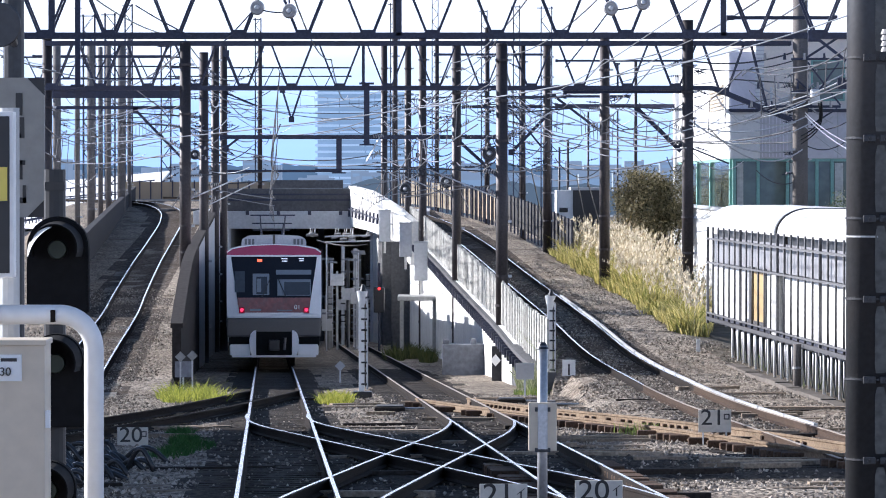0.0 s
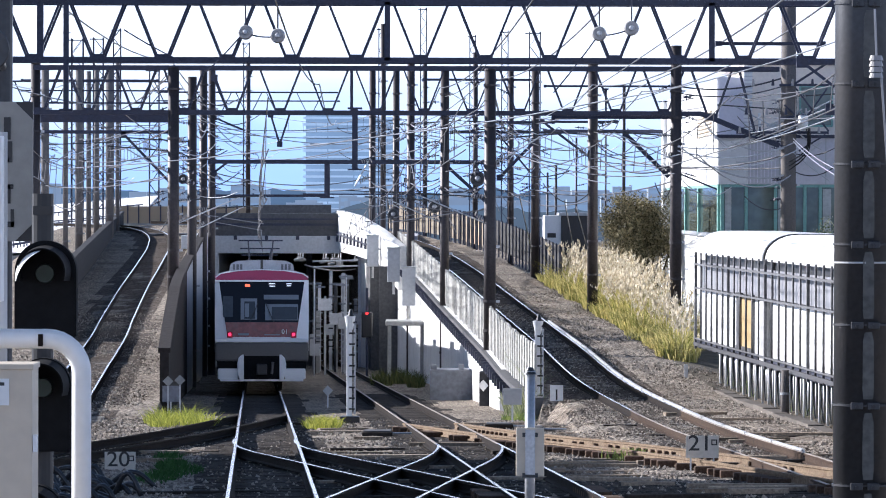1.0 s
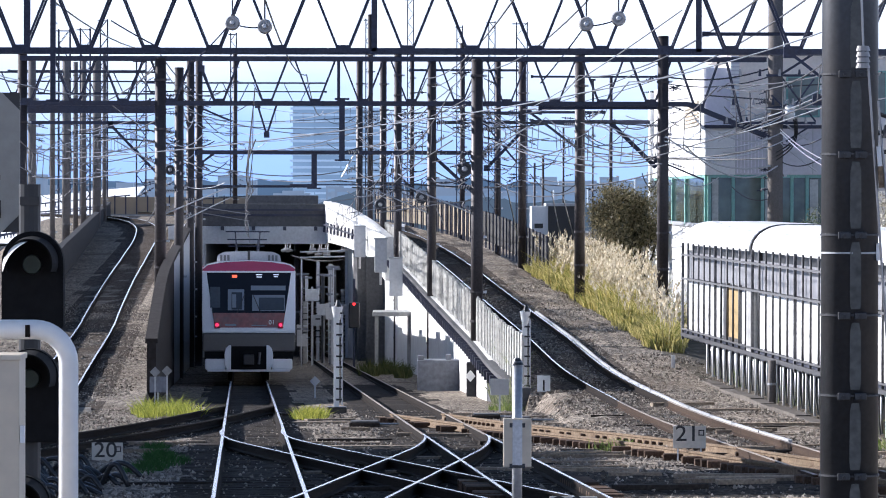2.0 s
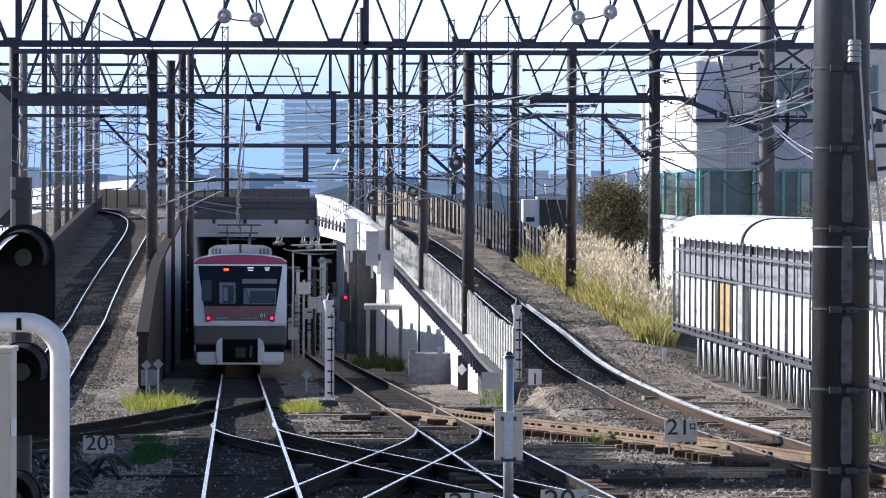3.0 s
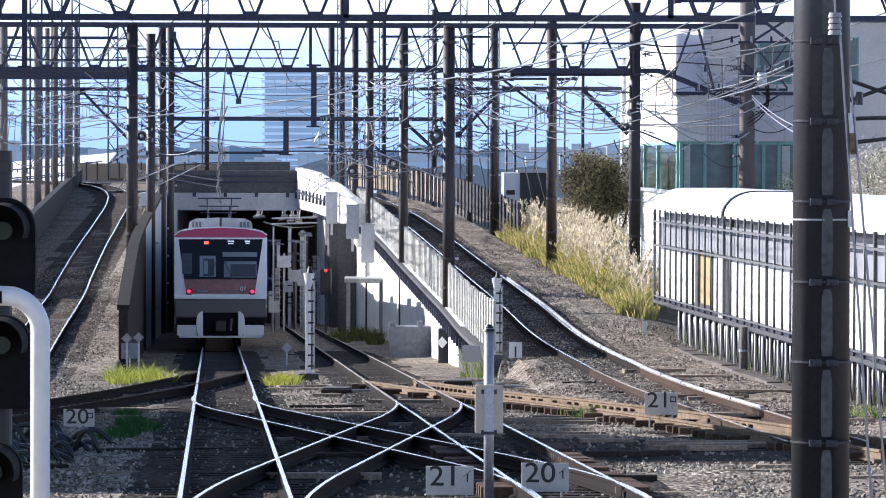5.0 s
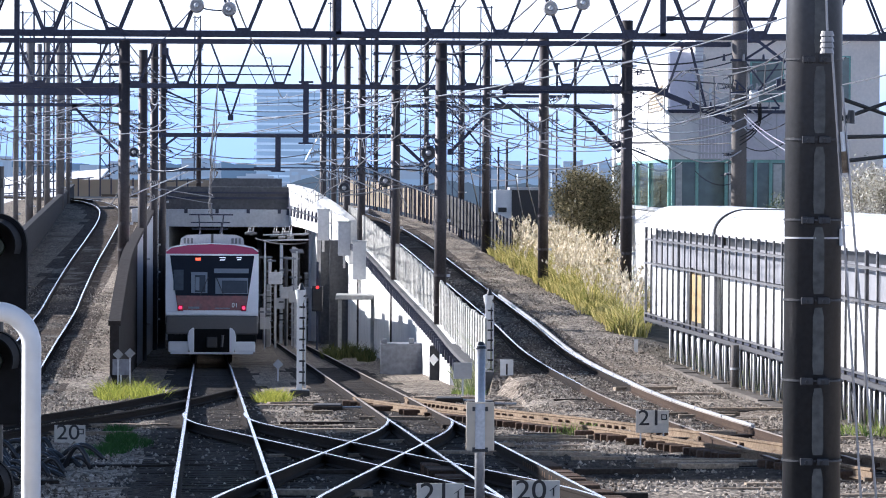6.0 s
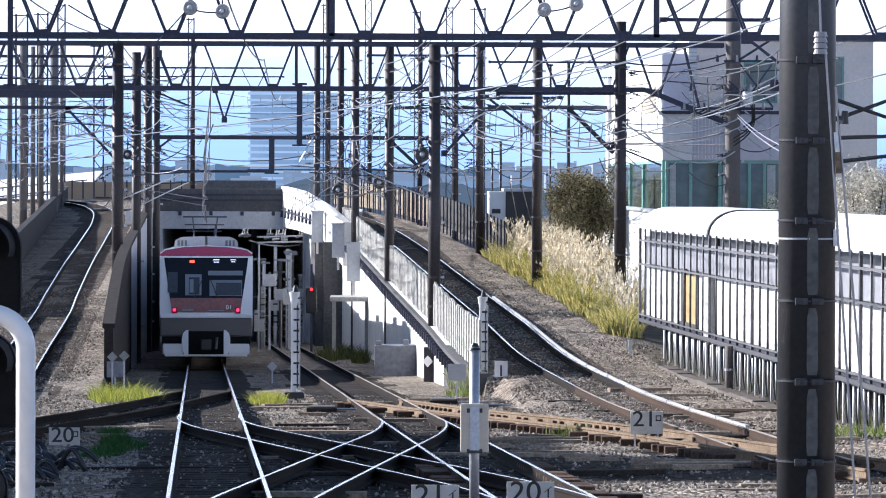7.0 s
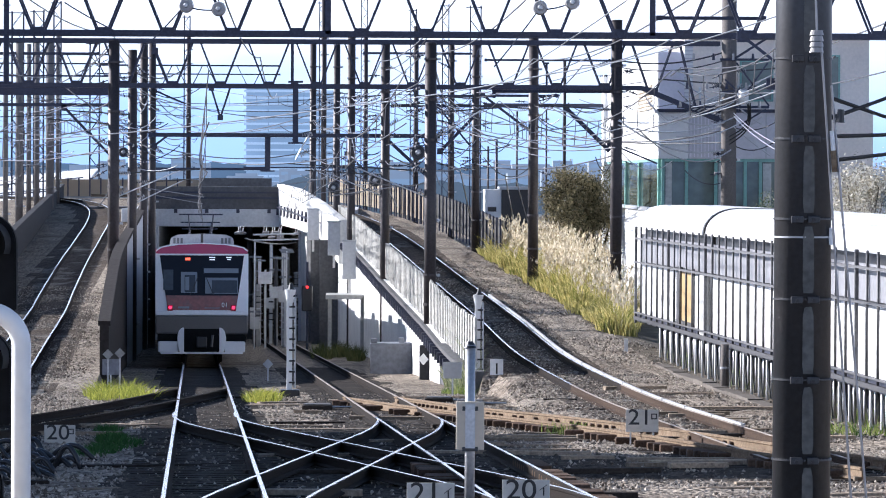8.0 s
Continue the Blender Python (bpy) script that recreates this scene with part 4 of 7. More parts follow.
for y, a, b_, c_, d_, t in (
    (150, 5.99, 5.724, 7.33, 4.418, 0.13), (185, -11.682, 6.177, -9.964, 4.395, 0.1), (162, 0.527, 4.822, 1.805, 3.656, 0.11),
    (160, 2.247, 4.436, 3.417, 5.643, 0.1), (178, -7.934, 4.695, -7.418, 5.088, 0.08), (148, -6.597, 7.38, -6.168, 6.332, 0.08),
    (195, 4.437, 6.882, 6.293, 5.479, 0.1), (84, 6.397, 6.047, 6.952, 5.618, 0.05), (84, 6.904, 5.228, 7.957, 4.643, 0.1),
    (178, -5.868, 6.803, -5.538, 5.728, 0.07), (178, -5.538, 5.728, -5.186, 6.803, 0.07), (200, -1.022, 4.529, 0.371, 3.252, 0.09),
    (190, 2.558, 6.357, 3.882, 4.769, 0.07), (200, -8.915, 7.082, -7.638, 6.548, 0.07), (150, 7.348, 4.645, 8.811, 4.035, 0.05),
):
    strut(y, (a, b_), (c_, d_), t)


def drop_post(x, y, z0, z1, w):
    g = empty("drop_post", (x, y, z1), "dark steel drop post hanging from a gantry beam", "drop post", "drop posts")
    part("post", box((-w / 2, -w / 2, z0 - z1), (w / 2, w / 2, 0)), M_STEEL, g)
    part("foot_plate", box((-w * 1.3, -w * 0.8, z0 - z1 - 0.05), (w * 1.3, w * 0.8, z0 - z1)), M_STEEL, g)
    part("head_plate", box((-w * 1.3, -w * 0.8, 0), (w * 1.3, w * 0.8, 0.06)), M_STEEL, g)


for x, y, z0, z1, w in ((-2.319, 148, 4.631, 6.435, 0.17), (-3.802, 178, 3.807, 5.088, 0.2), (-0.77, 85, 6.077, 7.103, 0.1), (4.894, 85, 6.077, 7.103, 0.1),
                       (-6.374, 85, 5.228, 7.103, 0.09), (-3.928, 240, 8.057, 10.147, 0.15), (5.38, 150, 6.299, 7.082, 0.06), (-6.828, 85, 6.077, 7.103, 0.11)):
    drop_post(x, y, z0, z1, w)


# ---- overhead wires ----
def wire(path, r, material, parent, name="wire"):
    v, f = sweep(path, circle(r, 5))
    return quick(name, v, f, material, parent)


def catenary(label, fn, stations, h_contact=5.1, h_mess=6.0, sag=0.45):
    """Contact wire, sagging messenger wire and droppers along a track."""
    o = fn(stations[0])
    g = empty("catenary", o, label, "overhead wire", "overhead wires")
    drops = []
    con, mes = [], []
    for a, b in zip(stations, stations[1:]):
        for i in range(9 if b is not stations[-1] else 10):
            u = i / 9
            p = fn(a + (b - a) * u) - o
            zig = 0.12 * math.sin(a * 0.7 + u * 3)
            con.append(p + Vector((zig, 0, h_contact)))
            mes.append(p + Vector((zig * 0.6, 0, h_mess - sag * 4 * u * (1 - u))))
            if 0 < i < 9:
                drops.append((con[-1], mes[-1]))
    wire(con, 0.012, M_WIRE, g, "contact_wire")
    wire(mes, 0.012, M_WIRE, g, "messenger_wire")
    for p, q in drops:
        part("dropper", rod(p, q, 0.009, sides=4), M_WIRE, g)


catenary("contact and messenger wires over the train's track", main_at, (85, 120, 148, 178, 215))
catenary("contact and messenger wires over the second low track", second_at, (85, 120, 148, 178, 215))
catenary("contact and messenger wires over the walled embankment track", left_at, (60, 85, 120, 160, 200, 225, 252, 280))
catenary("contact and messenger wires over the viaduct track", right_at, (60, 85, 115, 133, 162, 195, 226, 250, 275))


def loose_wire(p, q, sag, r, material, label="overhead feeder wire sagging between masts", n=12):
    p, q = Vector(p), Vector(q)
    g = empty("feeder_wire", p, label, "overhead wire", "feeder wires")
    path = [(q - p) * (i / n) - Vector((0, 0, sag * 4 * (i / n) * (1 - i / n))) for i in range(n + 1)]
    wire(path, r, material, g)
    return g


BRIGHT = "bright sunlit feeder wire"
for p, q, sag, r in (
    ((-11.039, 150, 4.645), (-0.891, 120, 5.285), 0.1, 0.022), ((-0.891, 120, 5.285), (3.027, 80, 5.318), 0.05, 0.018), ((3.027, 80, 5.318), (4.987, 60, 5.599), 0.08, 0.013), ((2.161, 95, 5.254), (2.705, 50, 5.486), 0.05, 0.01),
    ((6.073, 120, 4.993), (10.417, 140, 5.794), 0.25, 0.022), ((6.073, 120, 4.895), (10.498, 140, 5.388), 0.3, 0.022), ((10.417, 140, 5.388), (7.689, 90, 4.018), 0.1, 0.02), ((10.417, 140, 5.469), (7.689, 90, 4.154), 0.1, 0.02),
    ((6.561, 120, 4.812), (10.336, 140, 4.413), 0.55, 0.025), ((6.909, 120, 4.505), (10.661, 140, 5.225), 0.2, 0.02), ((8.223, 140, 5.176), (6.928, 80, 5.132), 0.1, 0.018), ((9.198, 140, 5.631), (6.582, 75, 5.298), 0.1, 0.02),
    ((-4.968, 200, 5.991), (-1.56, 160, 5.81), 0.05, 0.022), ((2.02, 150, 5.341), (7.004, 140, 4.461), 0.4, 0.022), ((2.712, 160, 5.736), (5.502, 150, 4.209), 0.3, 0.02), ((3.065, 150, 4.993), (6.655, 130, 4.913), 0.3, 0.022),
    ((-2.182, 200, 6.734), (-1.713, 205, 2.767), 0.02, 0.025), ((-1.081, 190, 6.798), (-0.397, 180, 3.287), 0.02, 0.025), ((3.078, 170, 3.896), (3.554, 172, 1.903), 0.0, 0.03), ((4.931, 180, 3.704), (5.541, 185, 1.238), 0.0, 0.03),
    ((5.349, 180, 3.496), (5.97, 185, 1.775), 0.0, 0.028), ((1.497, 150, 4.906), (2.107, 150, 3.339), 0.0, 0.022), ((0.132, 190, 4.151), (1.015, 190, 2.387), 0.0, 0.03),
):
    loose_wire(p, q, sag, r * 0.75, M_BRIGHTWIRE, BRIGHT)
rng = random.Random(12)
ANCHORS = [(-15.88, 200), (-16.272, 225), (-16.843, 255), (-7.834, 148), (-8.102, 165), (-9.01, 196), (-10.38, 276), (-2.728, 226), (-1.504, 209), (-0.815, 195), (0.451, 162),
           (1.606, 133), (3.895, 238), (4.058, 190), (5.312, 160), (7.439, 148), (10.858, 148)]
for i in range(len(ANCHORS) - 1):
    for j in (1, 1, 2, 2, 3):
        if i + j < len(ANCHORS):
            (xa, ya), (xb, yb) = ANCHORS[i], ANCHORS[i + j]
            za, zb = rng.uniform(4.0, 7.6), rng.uniform(-0.5, 0.5)
            loose_wire((xa, ya, za), (xb, yb, za + zb), rng.uniform(0.1, 0.5), rng.choice((0.014, 0.018, 0.024)), M_BRIGHTWIRE if rng.random() < 0.06 else M_WIRE)
# long feeders that run the length of the line
for k, (xa, za, xb, zb) in enumerate(((-12, 7.4, -17, 9.0), (-9.5, 6.9, -9.8, 6.2), (-6.6, 7.6, -9.2, 8.2), (-2.4, 7.0, -4.4, 7.4), (1.9, 7.2, -1.4, 7.0), (3.4, 7.5, 0.6, 7.2), (5.4, 6.8, 4.4, 7.6), (6.6, 7.2, 6.2, 6.8), (9.2, 6.7, 9.6, 7.2), (10.1, 6.1, 10.0, 6.4))):
    loose_wire((xa, 70, za), ((xa + xb) / 2, 148, (za + zb) / 2), 0.5, 0.016, M_WIRE)
    loose_wire(((xa + xb) / 2, 148, (za + zb) / 2), (xb, 225, zb), 0.6, 0.02, M_BRIGHTWIRE if k % 3 == 0 else M_WIRE)


def insulator(x, y, z, dx, dz, scale=1.0, discs=4):
    g = empty("insulator", (x, y, z), "ribbed grey porcelain insulator string", "insulator", "insulators")
    d = Vector((dx, 0, dz)).normalized()
    for i in range(discs):
        p = d * (0.1 * scale * i)
        part("shed", rod(p, p + d * 0.05 * scale, 0.065 * scale, 0.03 * scale, 8), M_PORCELAIN if i % 2 else M_STEEL, g)
    part("pin", rod(-d * 0.12, d * (0.1 * scale * discs + 0.06), 0.018 * scale, sides=5), M_STEEL, g)


def arm(x, y, z, to, label="hinged steel cantilever arm with insulators holding the wires"):
    """A bracket arm from a mast at x towards x = to."""
    g = empty("cantilever_arm", (x, y, z), label, "cantilever arm", "cantilever arms")
    L = to - x
    s = 1 if L > 0 else -1
    part("top_tube", rod((0, 0, 0.75), (L, 0, 0.9), 0.02, sides=6), M_NEARPOLE, g)
    part("stay_tube", rod((0, 0, 0), (L * 0.75, 0, 0.86), 0.02, sides=6), M_GALV, g)
    part("steady_arm", rod((L * 0.35, 0, 0.32), (L * 1.02, 0, 0.05), 0.015, sides=6), M_BRIGHTWIRE, g)
    for h, d in ((0.75, Vector((1, 0, 0.05))), (0.0, Vector((0.75, 0, 0.6)))):
        for i in range(5):
            p = Vector((0, 0, h)) + Vector((s * d.x, 0, d.z)).normalized() * (0.2 + 0.07 * i)
            part("shed", rod(p, p + Vector((s * 0.035, 0, 0.01)), 0.07, 0.045, 8), M_PORCELAIN, g)


for x, y, z, to in (
    (0.451, 162, 5.2, right_at(162).x), (-0.815, 195, 6.0, right_at(195).x), (-1.504, 209, 6.2, right_at(209).x), (-2.728, 226, 6.6, right_at(226).x), (1.606, 133, 4.6, right_at(133).x),
    (5.312, 160, 5.1, right_at(160).x), (4.058, 190, 5.9, right_at(190).x), (7.439, 148, 4.9, 4.9), (1.606, 133, 3.0, second_x(133)), (0.451, 162, 2.9, second_x(162)),
    (-7.834, 148, 4.4, left_at(148).x), (-8.102, 165, 4.9, left_at(165).x), (-7.834, 148, 2.9, main_x(148)), (-8.102, 165, 2.6, main_x(165)), (-15.857, 200, 5.2, left_at(200).x), (-16.272, 225, 6.0, left_at(225).x),
    (-17.317, 252, 6.7, left_at(252).x), (-16.843, 255, 7.3, -18.6), (10.858, 148, 5.7, 8.7), (10.858, 148, 6.1, 13.2), (-10.38, 276, 6.2, -12.2), (3.895, 238, 6.7, 1.6), (2.264, 250, 7.2, 0.3),
    (-2.319, 148, 4.1, second_x(148)), (-0.815, 195, 3.2, second_x(195)), (-15.857, 200, 6.1, -17.6), (-16.272, 225, 4.8, -19.2),
):
    arm(x, y, z, to)
for _ in range(190):
    xa, ya = rng.choice(ANCHORS)
    side = rng.choice((-1, 1))
    insulator(xa + side * 0.3, ya, rng.uniform(3.6, 7.2), side, rng.uniform(-0.6, 0.3), rng.choice((0.6, 0.8, 1.0)), rng.choice((2, 3, 4)))


def disc_insulator(x, y, z, r=0.17, m=None):
    g = empty("strain_insulator", (x, y, z), "large round %s strain insulator seen end on" % ("dark" if m else "grey porcelain"), "insulator", "strain insulators")
    part("disc", rod((0, 0.05, 0), (0, -0.05, 0), r, r * 0.85, 20), m or M_PORCELAIN, g)
    part("hub", rod((0, -0.05, 0), (0, -0.13, 0), r * 0.4, r * 0.25, 12), M_GALV, g)
    part("hanger", rod((0, 0, r), (0, 0, r + 0.35), 0.015, sides=5), M_STEEL, g)


for x, y, z, r in ((-3.208, 84, 6.535, 0.13), (-2.652, 84, 6.476, 0.13), (2.896, 84, 6.525, 0.13), (3.452, 84, 6.623, 0.13), (1.428, 150, 4.349, 0.3), (-7.644, 150, 4.314, 0.2), (1.959, 148, 4.803, 0.16),
                   (-1.555, 200, 3.136, 0.3), (0.125, 180, 3.454, 0.3)):
    disc_insulator(x, y, z, r * (1.0 if y < 100 else 0.8), None if y < 100 else M_NEARPOLE)
for p, q in (((-3.891, 84, 5.843), (-3.286, 84, 6.476)), ((-3.13, 84, 6.496), (-2.72, 84, 6.457)), ((2.106, 84, 5.501), (2.828, 84, 6.428)), ((2.964, 84, 6.496), (3.393, 84, 6.593)), ((-4.329, 84, 6.038), (-5.304, 84, 6.574))):
    loose_wire(p, q, 0.02, 0.012, M_STEEL, "dark stay wire tied to a strain insulator")


def mast_gear():
    """Cross-arms, bracing, a pale transformer can and pin insulators on the concrete mast."""
    x, y = 10.858, 148
    g = empty("mast_crossarms", (x, y - 0.3, 5.7), "dark steel cross-arms and bracing bolted to the concrete mast", "cross-arm")
    for xa, za, xb, zb, t in ((-0.3, 1.5, 1.2, 1.5, 0.07), (-1.6, 0.06, 1.2, 0.06, 0.08), (0.2, 1.4, 1.2, 0.1, 0.05), (1.15, 1.4, 0.3, 0.2, 0.05), (0.1, 1.5, 1.2, 2.2, 0.07), (-0.2, -0.35, -1.3, 0.0, 0.05), (0.3, -0.5, 1.1, 0.0, 0.05), (-0.15, 0.9, 0.5, 0.3, 0.05), (-0.3, 0.5, 0.7, 0.62, 0.06)):
        part("arm", bar((xa, 0, za), (xb, 0, zb), t, t), M_STEEL, g)
    for k in range(14):
        px_, pz = -1.5 + 0.2 * k, (0.14, 0.7, 1.58)[k % 3]
        part("pin_insulator", rod((px_, -0.06, pz - 0.1), (px_, -0.06, pz + 0.1), 0.05, 0.03, 8), (M_PORCELAIN, M_STEEL)[k % 2], g)
    can = empty("pole_transformer", (11.26, 147.4, 5.87), "pale grey can hung on the concrete mast", "transformer")
    part("body", rod((0, 0, 0), (0, 0, 0.38), 0.15, 0.15, 16), M_WHITE, can, smooth=True)
    part("lid", rod((0, 0, 0.38), (0, 0, 0.42), 0.16, 0.1, 16), M_GREY, can)
    part("bracket", box((-0.45, -0.03, 0.12), (-0.1, 0.6, 0.18)), M_STEEL, can)
    for k in range(3):
        p, q = Vector((0.1 + 0.05 * k, 0, 0.02)), Vector((-0.4, 0.3, -1.0 - 0.12 * k))
        bow = [p + (q - p) * u + Vector((0.25, 0, -0.12)) * math.sin(math.pi * u) for u in [i / 8 for i in range(9)]]
        v, f = sweep(bow, circle(0.02, 6), up=Vector((0, 1, 0)))
        quick("loop", v, f, M_BLACK, can)


WIRES_BY_MAST = (
    ((9.0, 5.33), (11.1, 6.36), 0.04, 0.028), ((9.1, 5.2), (11.25, 6.48), 0.05, 0.022), ((9.1, 5.48), (10.75, 5.3), 0.18, 0.024), ((7.5, 5.36), (10.7, 4.46), 0.42, 0.028),
    ((9.25, 4.86), (10.6, 5.18), 0.1, 0.022), ((8.42, 5.86), (9.0, 5.35), 0.02, 0.022), ((10.18, 5.95), (10.97, 6.36), 0.02, 0.03), ((9.0, 5.25), (8.28, 6.1), 0.06, 0.02),
    ((10.9, 6.2), (11.85, 6.6), 0.1, 0.022), ((11.1, 5.8), (11.85, 5.25), 0.05, 0.025), ((11.2, 5.0), (11.85, 5.48), 0.03, 0.022), ((10.95, 5.2), (12.1, 4.3), 0.03, 0.022),
)
mast_gear()
for p, q, sag, r in WIRES_BY_MAST:
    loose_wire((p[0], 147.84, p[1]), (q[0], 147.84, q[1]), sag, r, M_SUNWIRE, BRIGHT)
jrng = random.Random(40)
for xa, ya in ANCHORS:
    for _ in range(4):
        z = jrng.uniform(3.2, 7.0) + (ya - 150) * 0.008
        side = jrng.choice((-1, 1))
        a, w = jrng.uniform(0.1, 0.9), jrng.uniform(0.5, 1.7)
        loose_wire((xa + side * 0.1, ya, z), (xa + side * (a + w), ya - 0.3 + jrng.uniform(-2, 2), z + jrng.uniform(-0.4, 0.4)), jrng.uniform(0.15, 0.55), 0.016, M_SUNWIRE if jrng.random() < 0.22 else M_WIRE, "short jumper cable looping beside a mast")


# ---- viaduct side: fence, boxes, brackets ----
M_KERB = mat("brown_grey_kerb", (0.13, 0.115, 0.1), 0.9, 0, 8, 0.25, 1.0, 0.5, (0.08, 0.07, 0.06), 0.2, 0.15)
M_FENCE = mat("weathered_fence_board", (0.42, 0.41, 0.38), 0.8, 0, 12, 0.3, 1.2, 0.5, (0.12, 0.12, 0.12), 0.15, 0.18)
M_BEIGEFENCE = island_mat("beige_fence_panel", (0.3, 0.25, 0.185), (0.4, 0.34, 0.26), 0.8, 0.3)
M_DARKFENCE = mat("dark_fence_panel", (0.07, 0.067, 0.065), 0.8, 0.1, 12, 0.2, 1.2, 0.3, (0.06, 0.06, 0.06), 0.1, 0.2)


def along(fn, off, y0, y1, gap):
    """Places and headings every gap metres along a track's offset line."""
    out, y = [], y0
    while y < y1:
        p, q = fn(y), fn(y + 0.4)
        t = (q - p).normalized()
        out.append((p + t.cross(Vector((0, 0, 1))) * off, t))
        y += gap * t.y
    return out


def upright(parent, me, p, t, name):
    ob = new(name, me)
    ob.parent = parent
    ob.location = p - Vector(parent.location)
    ob.rotation_euler = (0, 0, math.atan2(-t.x, t.y))
    return ob


wf = empty("wall_fence", right_at(113) + Vector((-1.95, 0, 0)), "weathered grey corrugated fence on the pale retaining wall", "fence", kind="structure")
board = mesh_of("board", box((-0.025, -0.19, -0.05), (0.025, 0.19, 1.1), 0.012), M_FENCE)
for i, (p, t) in enumerate(along(right_at, -1.95, 113, 214, 0.42)):
    upright(wf, board, p + Vector((0.03 if i % 2 else -0.01, 0, 0.02 * math.sin(i * 2.3))), t, "board")
ledge = [p + Vector((-0.16, 0, -0.14)) - Vector(wf.location) for p, t in along(right_at, -1.95, 112.5, 232, 3.0)]
v, f = sweep(ledge, [(-0.06, -0.06), (0.06, -0.06), (0.06, 0.04), (-0.06, 0.04)])
quick("ledge", v, f, M_CONC_DARK, wf)
bracket = mesh_of("ledge_bracket", box((-0.34, -0.08, -0.46), (-0.16, 0.08, -0.2)), M_STEEL)
for p, t in along(right_at, -1.95, 118, 205, 1.25):
    upright(wf, bracket, p, t, "ledge_bracket")

of = empty("outer_fence", right_at(182) + Vector((3, 0, 0)), "dark and beige panel fence with dark posts along the outside of the viaduct track", "fence", kind="structure")
pd = mesh_of("panel", box((-0.02, -0.24, 0.0), (0.02, 0.24, 1.3)), M_DARKFENCE)
pb = mesh_of("panel", box((-0.02, -0.3, -0.1), (0.02, 0.3, 1.15)), M_BEIGEFENCE)
post_d = mesh_of("fence_post", box((-0.08, -0.04, -0.3), (-0.02, 0.04, 1.36)), M_STEEL)
for i, (p, t) in enumerate(along(right_at, 3.1, 181, 224, 0.52)):
    upright(of, pd, p, t, "panel")
    if i % 4 == 0:
        upright(of, post_d, p, t, "fence_post")
for i, (p, t) in enumerate(along(right_at, 3.1, 224, 262, 0.66)):
    upright(of, pb, p, t, "panel")
    if i % 3 < 2:
        upright(of, post_d, p + t * 0.3, t, "fence_post")

cf = empty("crest_fence", (-10, 294, 2.2), "beige panel fence with dark posts across the top of the viaduct", "fence", kind="structure")
pc = mesh_of("panel", box((-0.3, -0.02, 0.1), (0.3, 0.02, 1.15)), M_BEIGEFENCE)
pp = mesh_of("fence_post", box((-0.04, -0.1, -0.6), (0.04, -0.02, 1.25)), M_STEEL)
for i in range(14):
    x = -19.3 + i * 0.66
    for me, dx, nm in ((pc, 0, "panel"), (pp, 0.33, "fence_post")):
        ob = new(nm, me)
        ob.parent = cf
        ob.location = (x + dx + 10, 0, 0.0)
part("kerb", box((-9.6, -0.4, -3.0), (6.5, 0.3, 0.12)), M_CONC, cf)
deck = part("viaduct_deck", box((-15.4, 258.9, 1.35), (-1.5, 293.6, 1.93)), M_CONC_DARK)
tagged(deck, "concrete deck that carries the tracks over the underpass", "deck", kind="structure")


def wall_box(x, y, z0, z1, w):
    g = empty("wall_box", (x, y, z0), "pale grey steel equipment box hung on the viaduct wall", "equipment box", "wall boxes")
    part("casing", box((-w / 2, -0.25, 0), (w / 2, 0.25, z1 - z0), 0.03), M_PALEBEAM, g)
    part("lid", box((-w / 2 - 0.03, -0.28, z1 - z0), (w / 2 + 0.03, 0.28, z1 - z0 + 0.05), 0.01), M_GREY, g)
    part("bracket", box((-0.05, -0.1, -0.5), (0.05, 0.1, 0)), M_WHITEWALL, g)


wall_box(-2.535, 212, 0.819, 2.148, 0.5)
wall_box(-1.502, 196, 0.415, 1.757, 0.5)
wall_box(-0.824, 182, -0.245, 1.17, 0.5)


def side_beam():
    """The haunched pale edge beam of the bridge over the low tracks."""
    v, f = [], []
    pts = [(-4.575, 236, 1.271, 3.216), (-3.515, 226, 1.16, 2.997), (-2.335, 214, 0.942, 2.432), (-1.347, 200, 0.002, 1.812)]
    for x, y, a, b in pts:
        v += [(x, y, a), (x + 0.35, y, a), (x + 0.35, y, b), (x, y, b)]
    for i in range(len(pts) - 1):
        k = 4 * i
        f += [(k + j, k + (j + 1) % 4, k + 4 + (j + 1) % 4, k + 4 + j) for j in range(4)]
    f += [(3, 2, 1, 0), tuple(range(len(v) - 4, len(v)))]
    ob = quick("bridge_edge_beam", v, f, M_WHITEWALL)
    tagged(ob, "pale sunlit haunched edge beam of the bridge", "bridge beam", kind="structure")
    for i in range(9):
        u = i / 8
        x, y, z = -4.419 + (-2.86 - -4.419) * u, 235 - 15 * u, 2.072 + (1.863 - 2.072) * u
        part("cable_hook", rod((x - 0.1, y - 0.1, z + 0.12), (x - 0.12, y - 0.1, z - 0.35), 0.04, 0.06, 6), M_STEEL, ob)
    part("cable_pipe", bar((-4.474 - 0.1, 235, 2.1), (-2.067 - 0.1, 212, 1.557), 0.06, 0.06), M_STEEL, ob)


side_beam()

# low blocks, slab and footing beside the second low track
# The block's shade is put into its bluish grey colour.
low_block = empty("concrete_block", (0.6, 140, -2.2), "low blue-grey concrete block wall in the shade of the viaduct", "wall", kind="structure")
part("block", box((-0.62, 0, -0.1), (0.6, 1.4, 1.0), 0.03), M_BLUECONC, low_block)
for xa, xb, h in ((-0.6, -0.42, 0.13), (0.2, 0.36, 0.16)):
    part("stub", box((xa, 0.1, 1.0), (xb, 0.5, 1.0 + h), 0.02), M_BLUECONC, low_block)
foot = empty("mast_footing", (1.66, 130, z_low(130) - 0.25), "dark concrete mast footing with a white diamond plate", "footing")
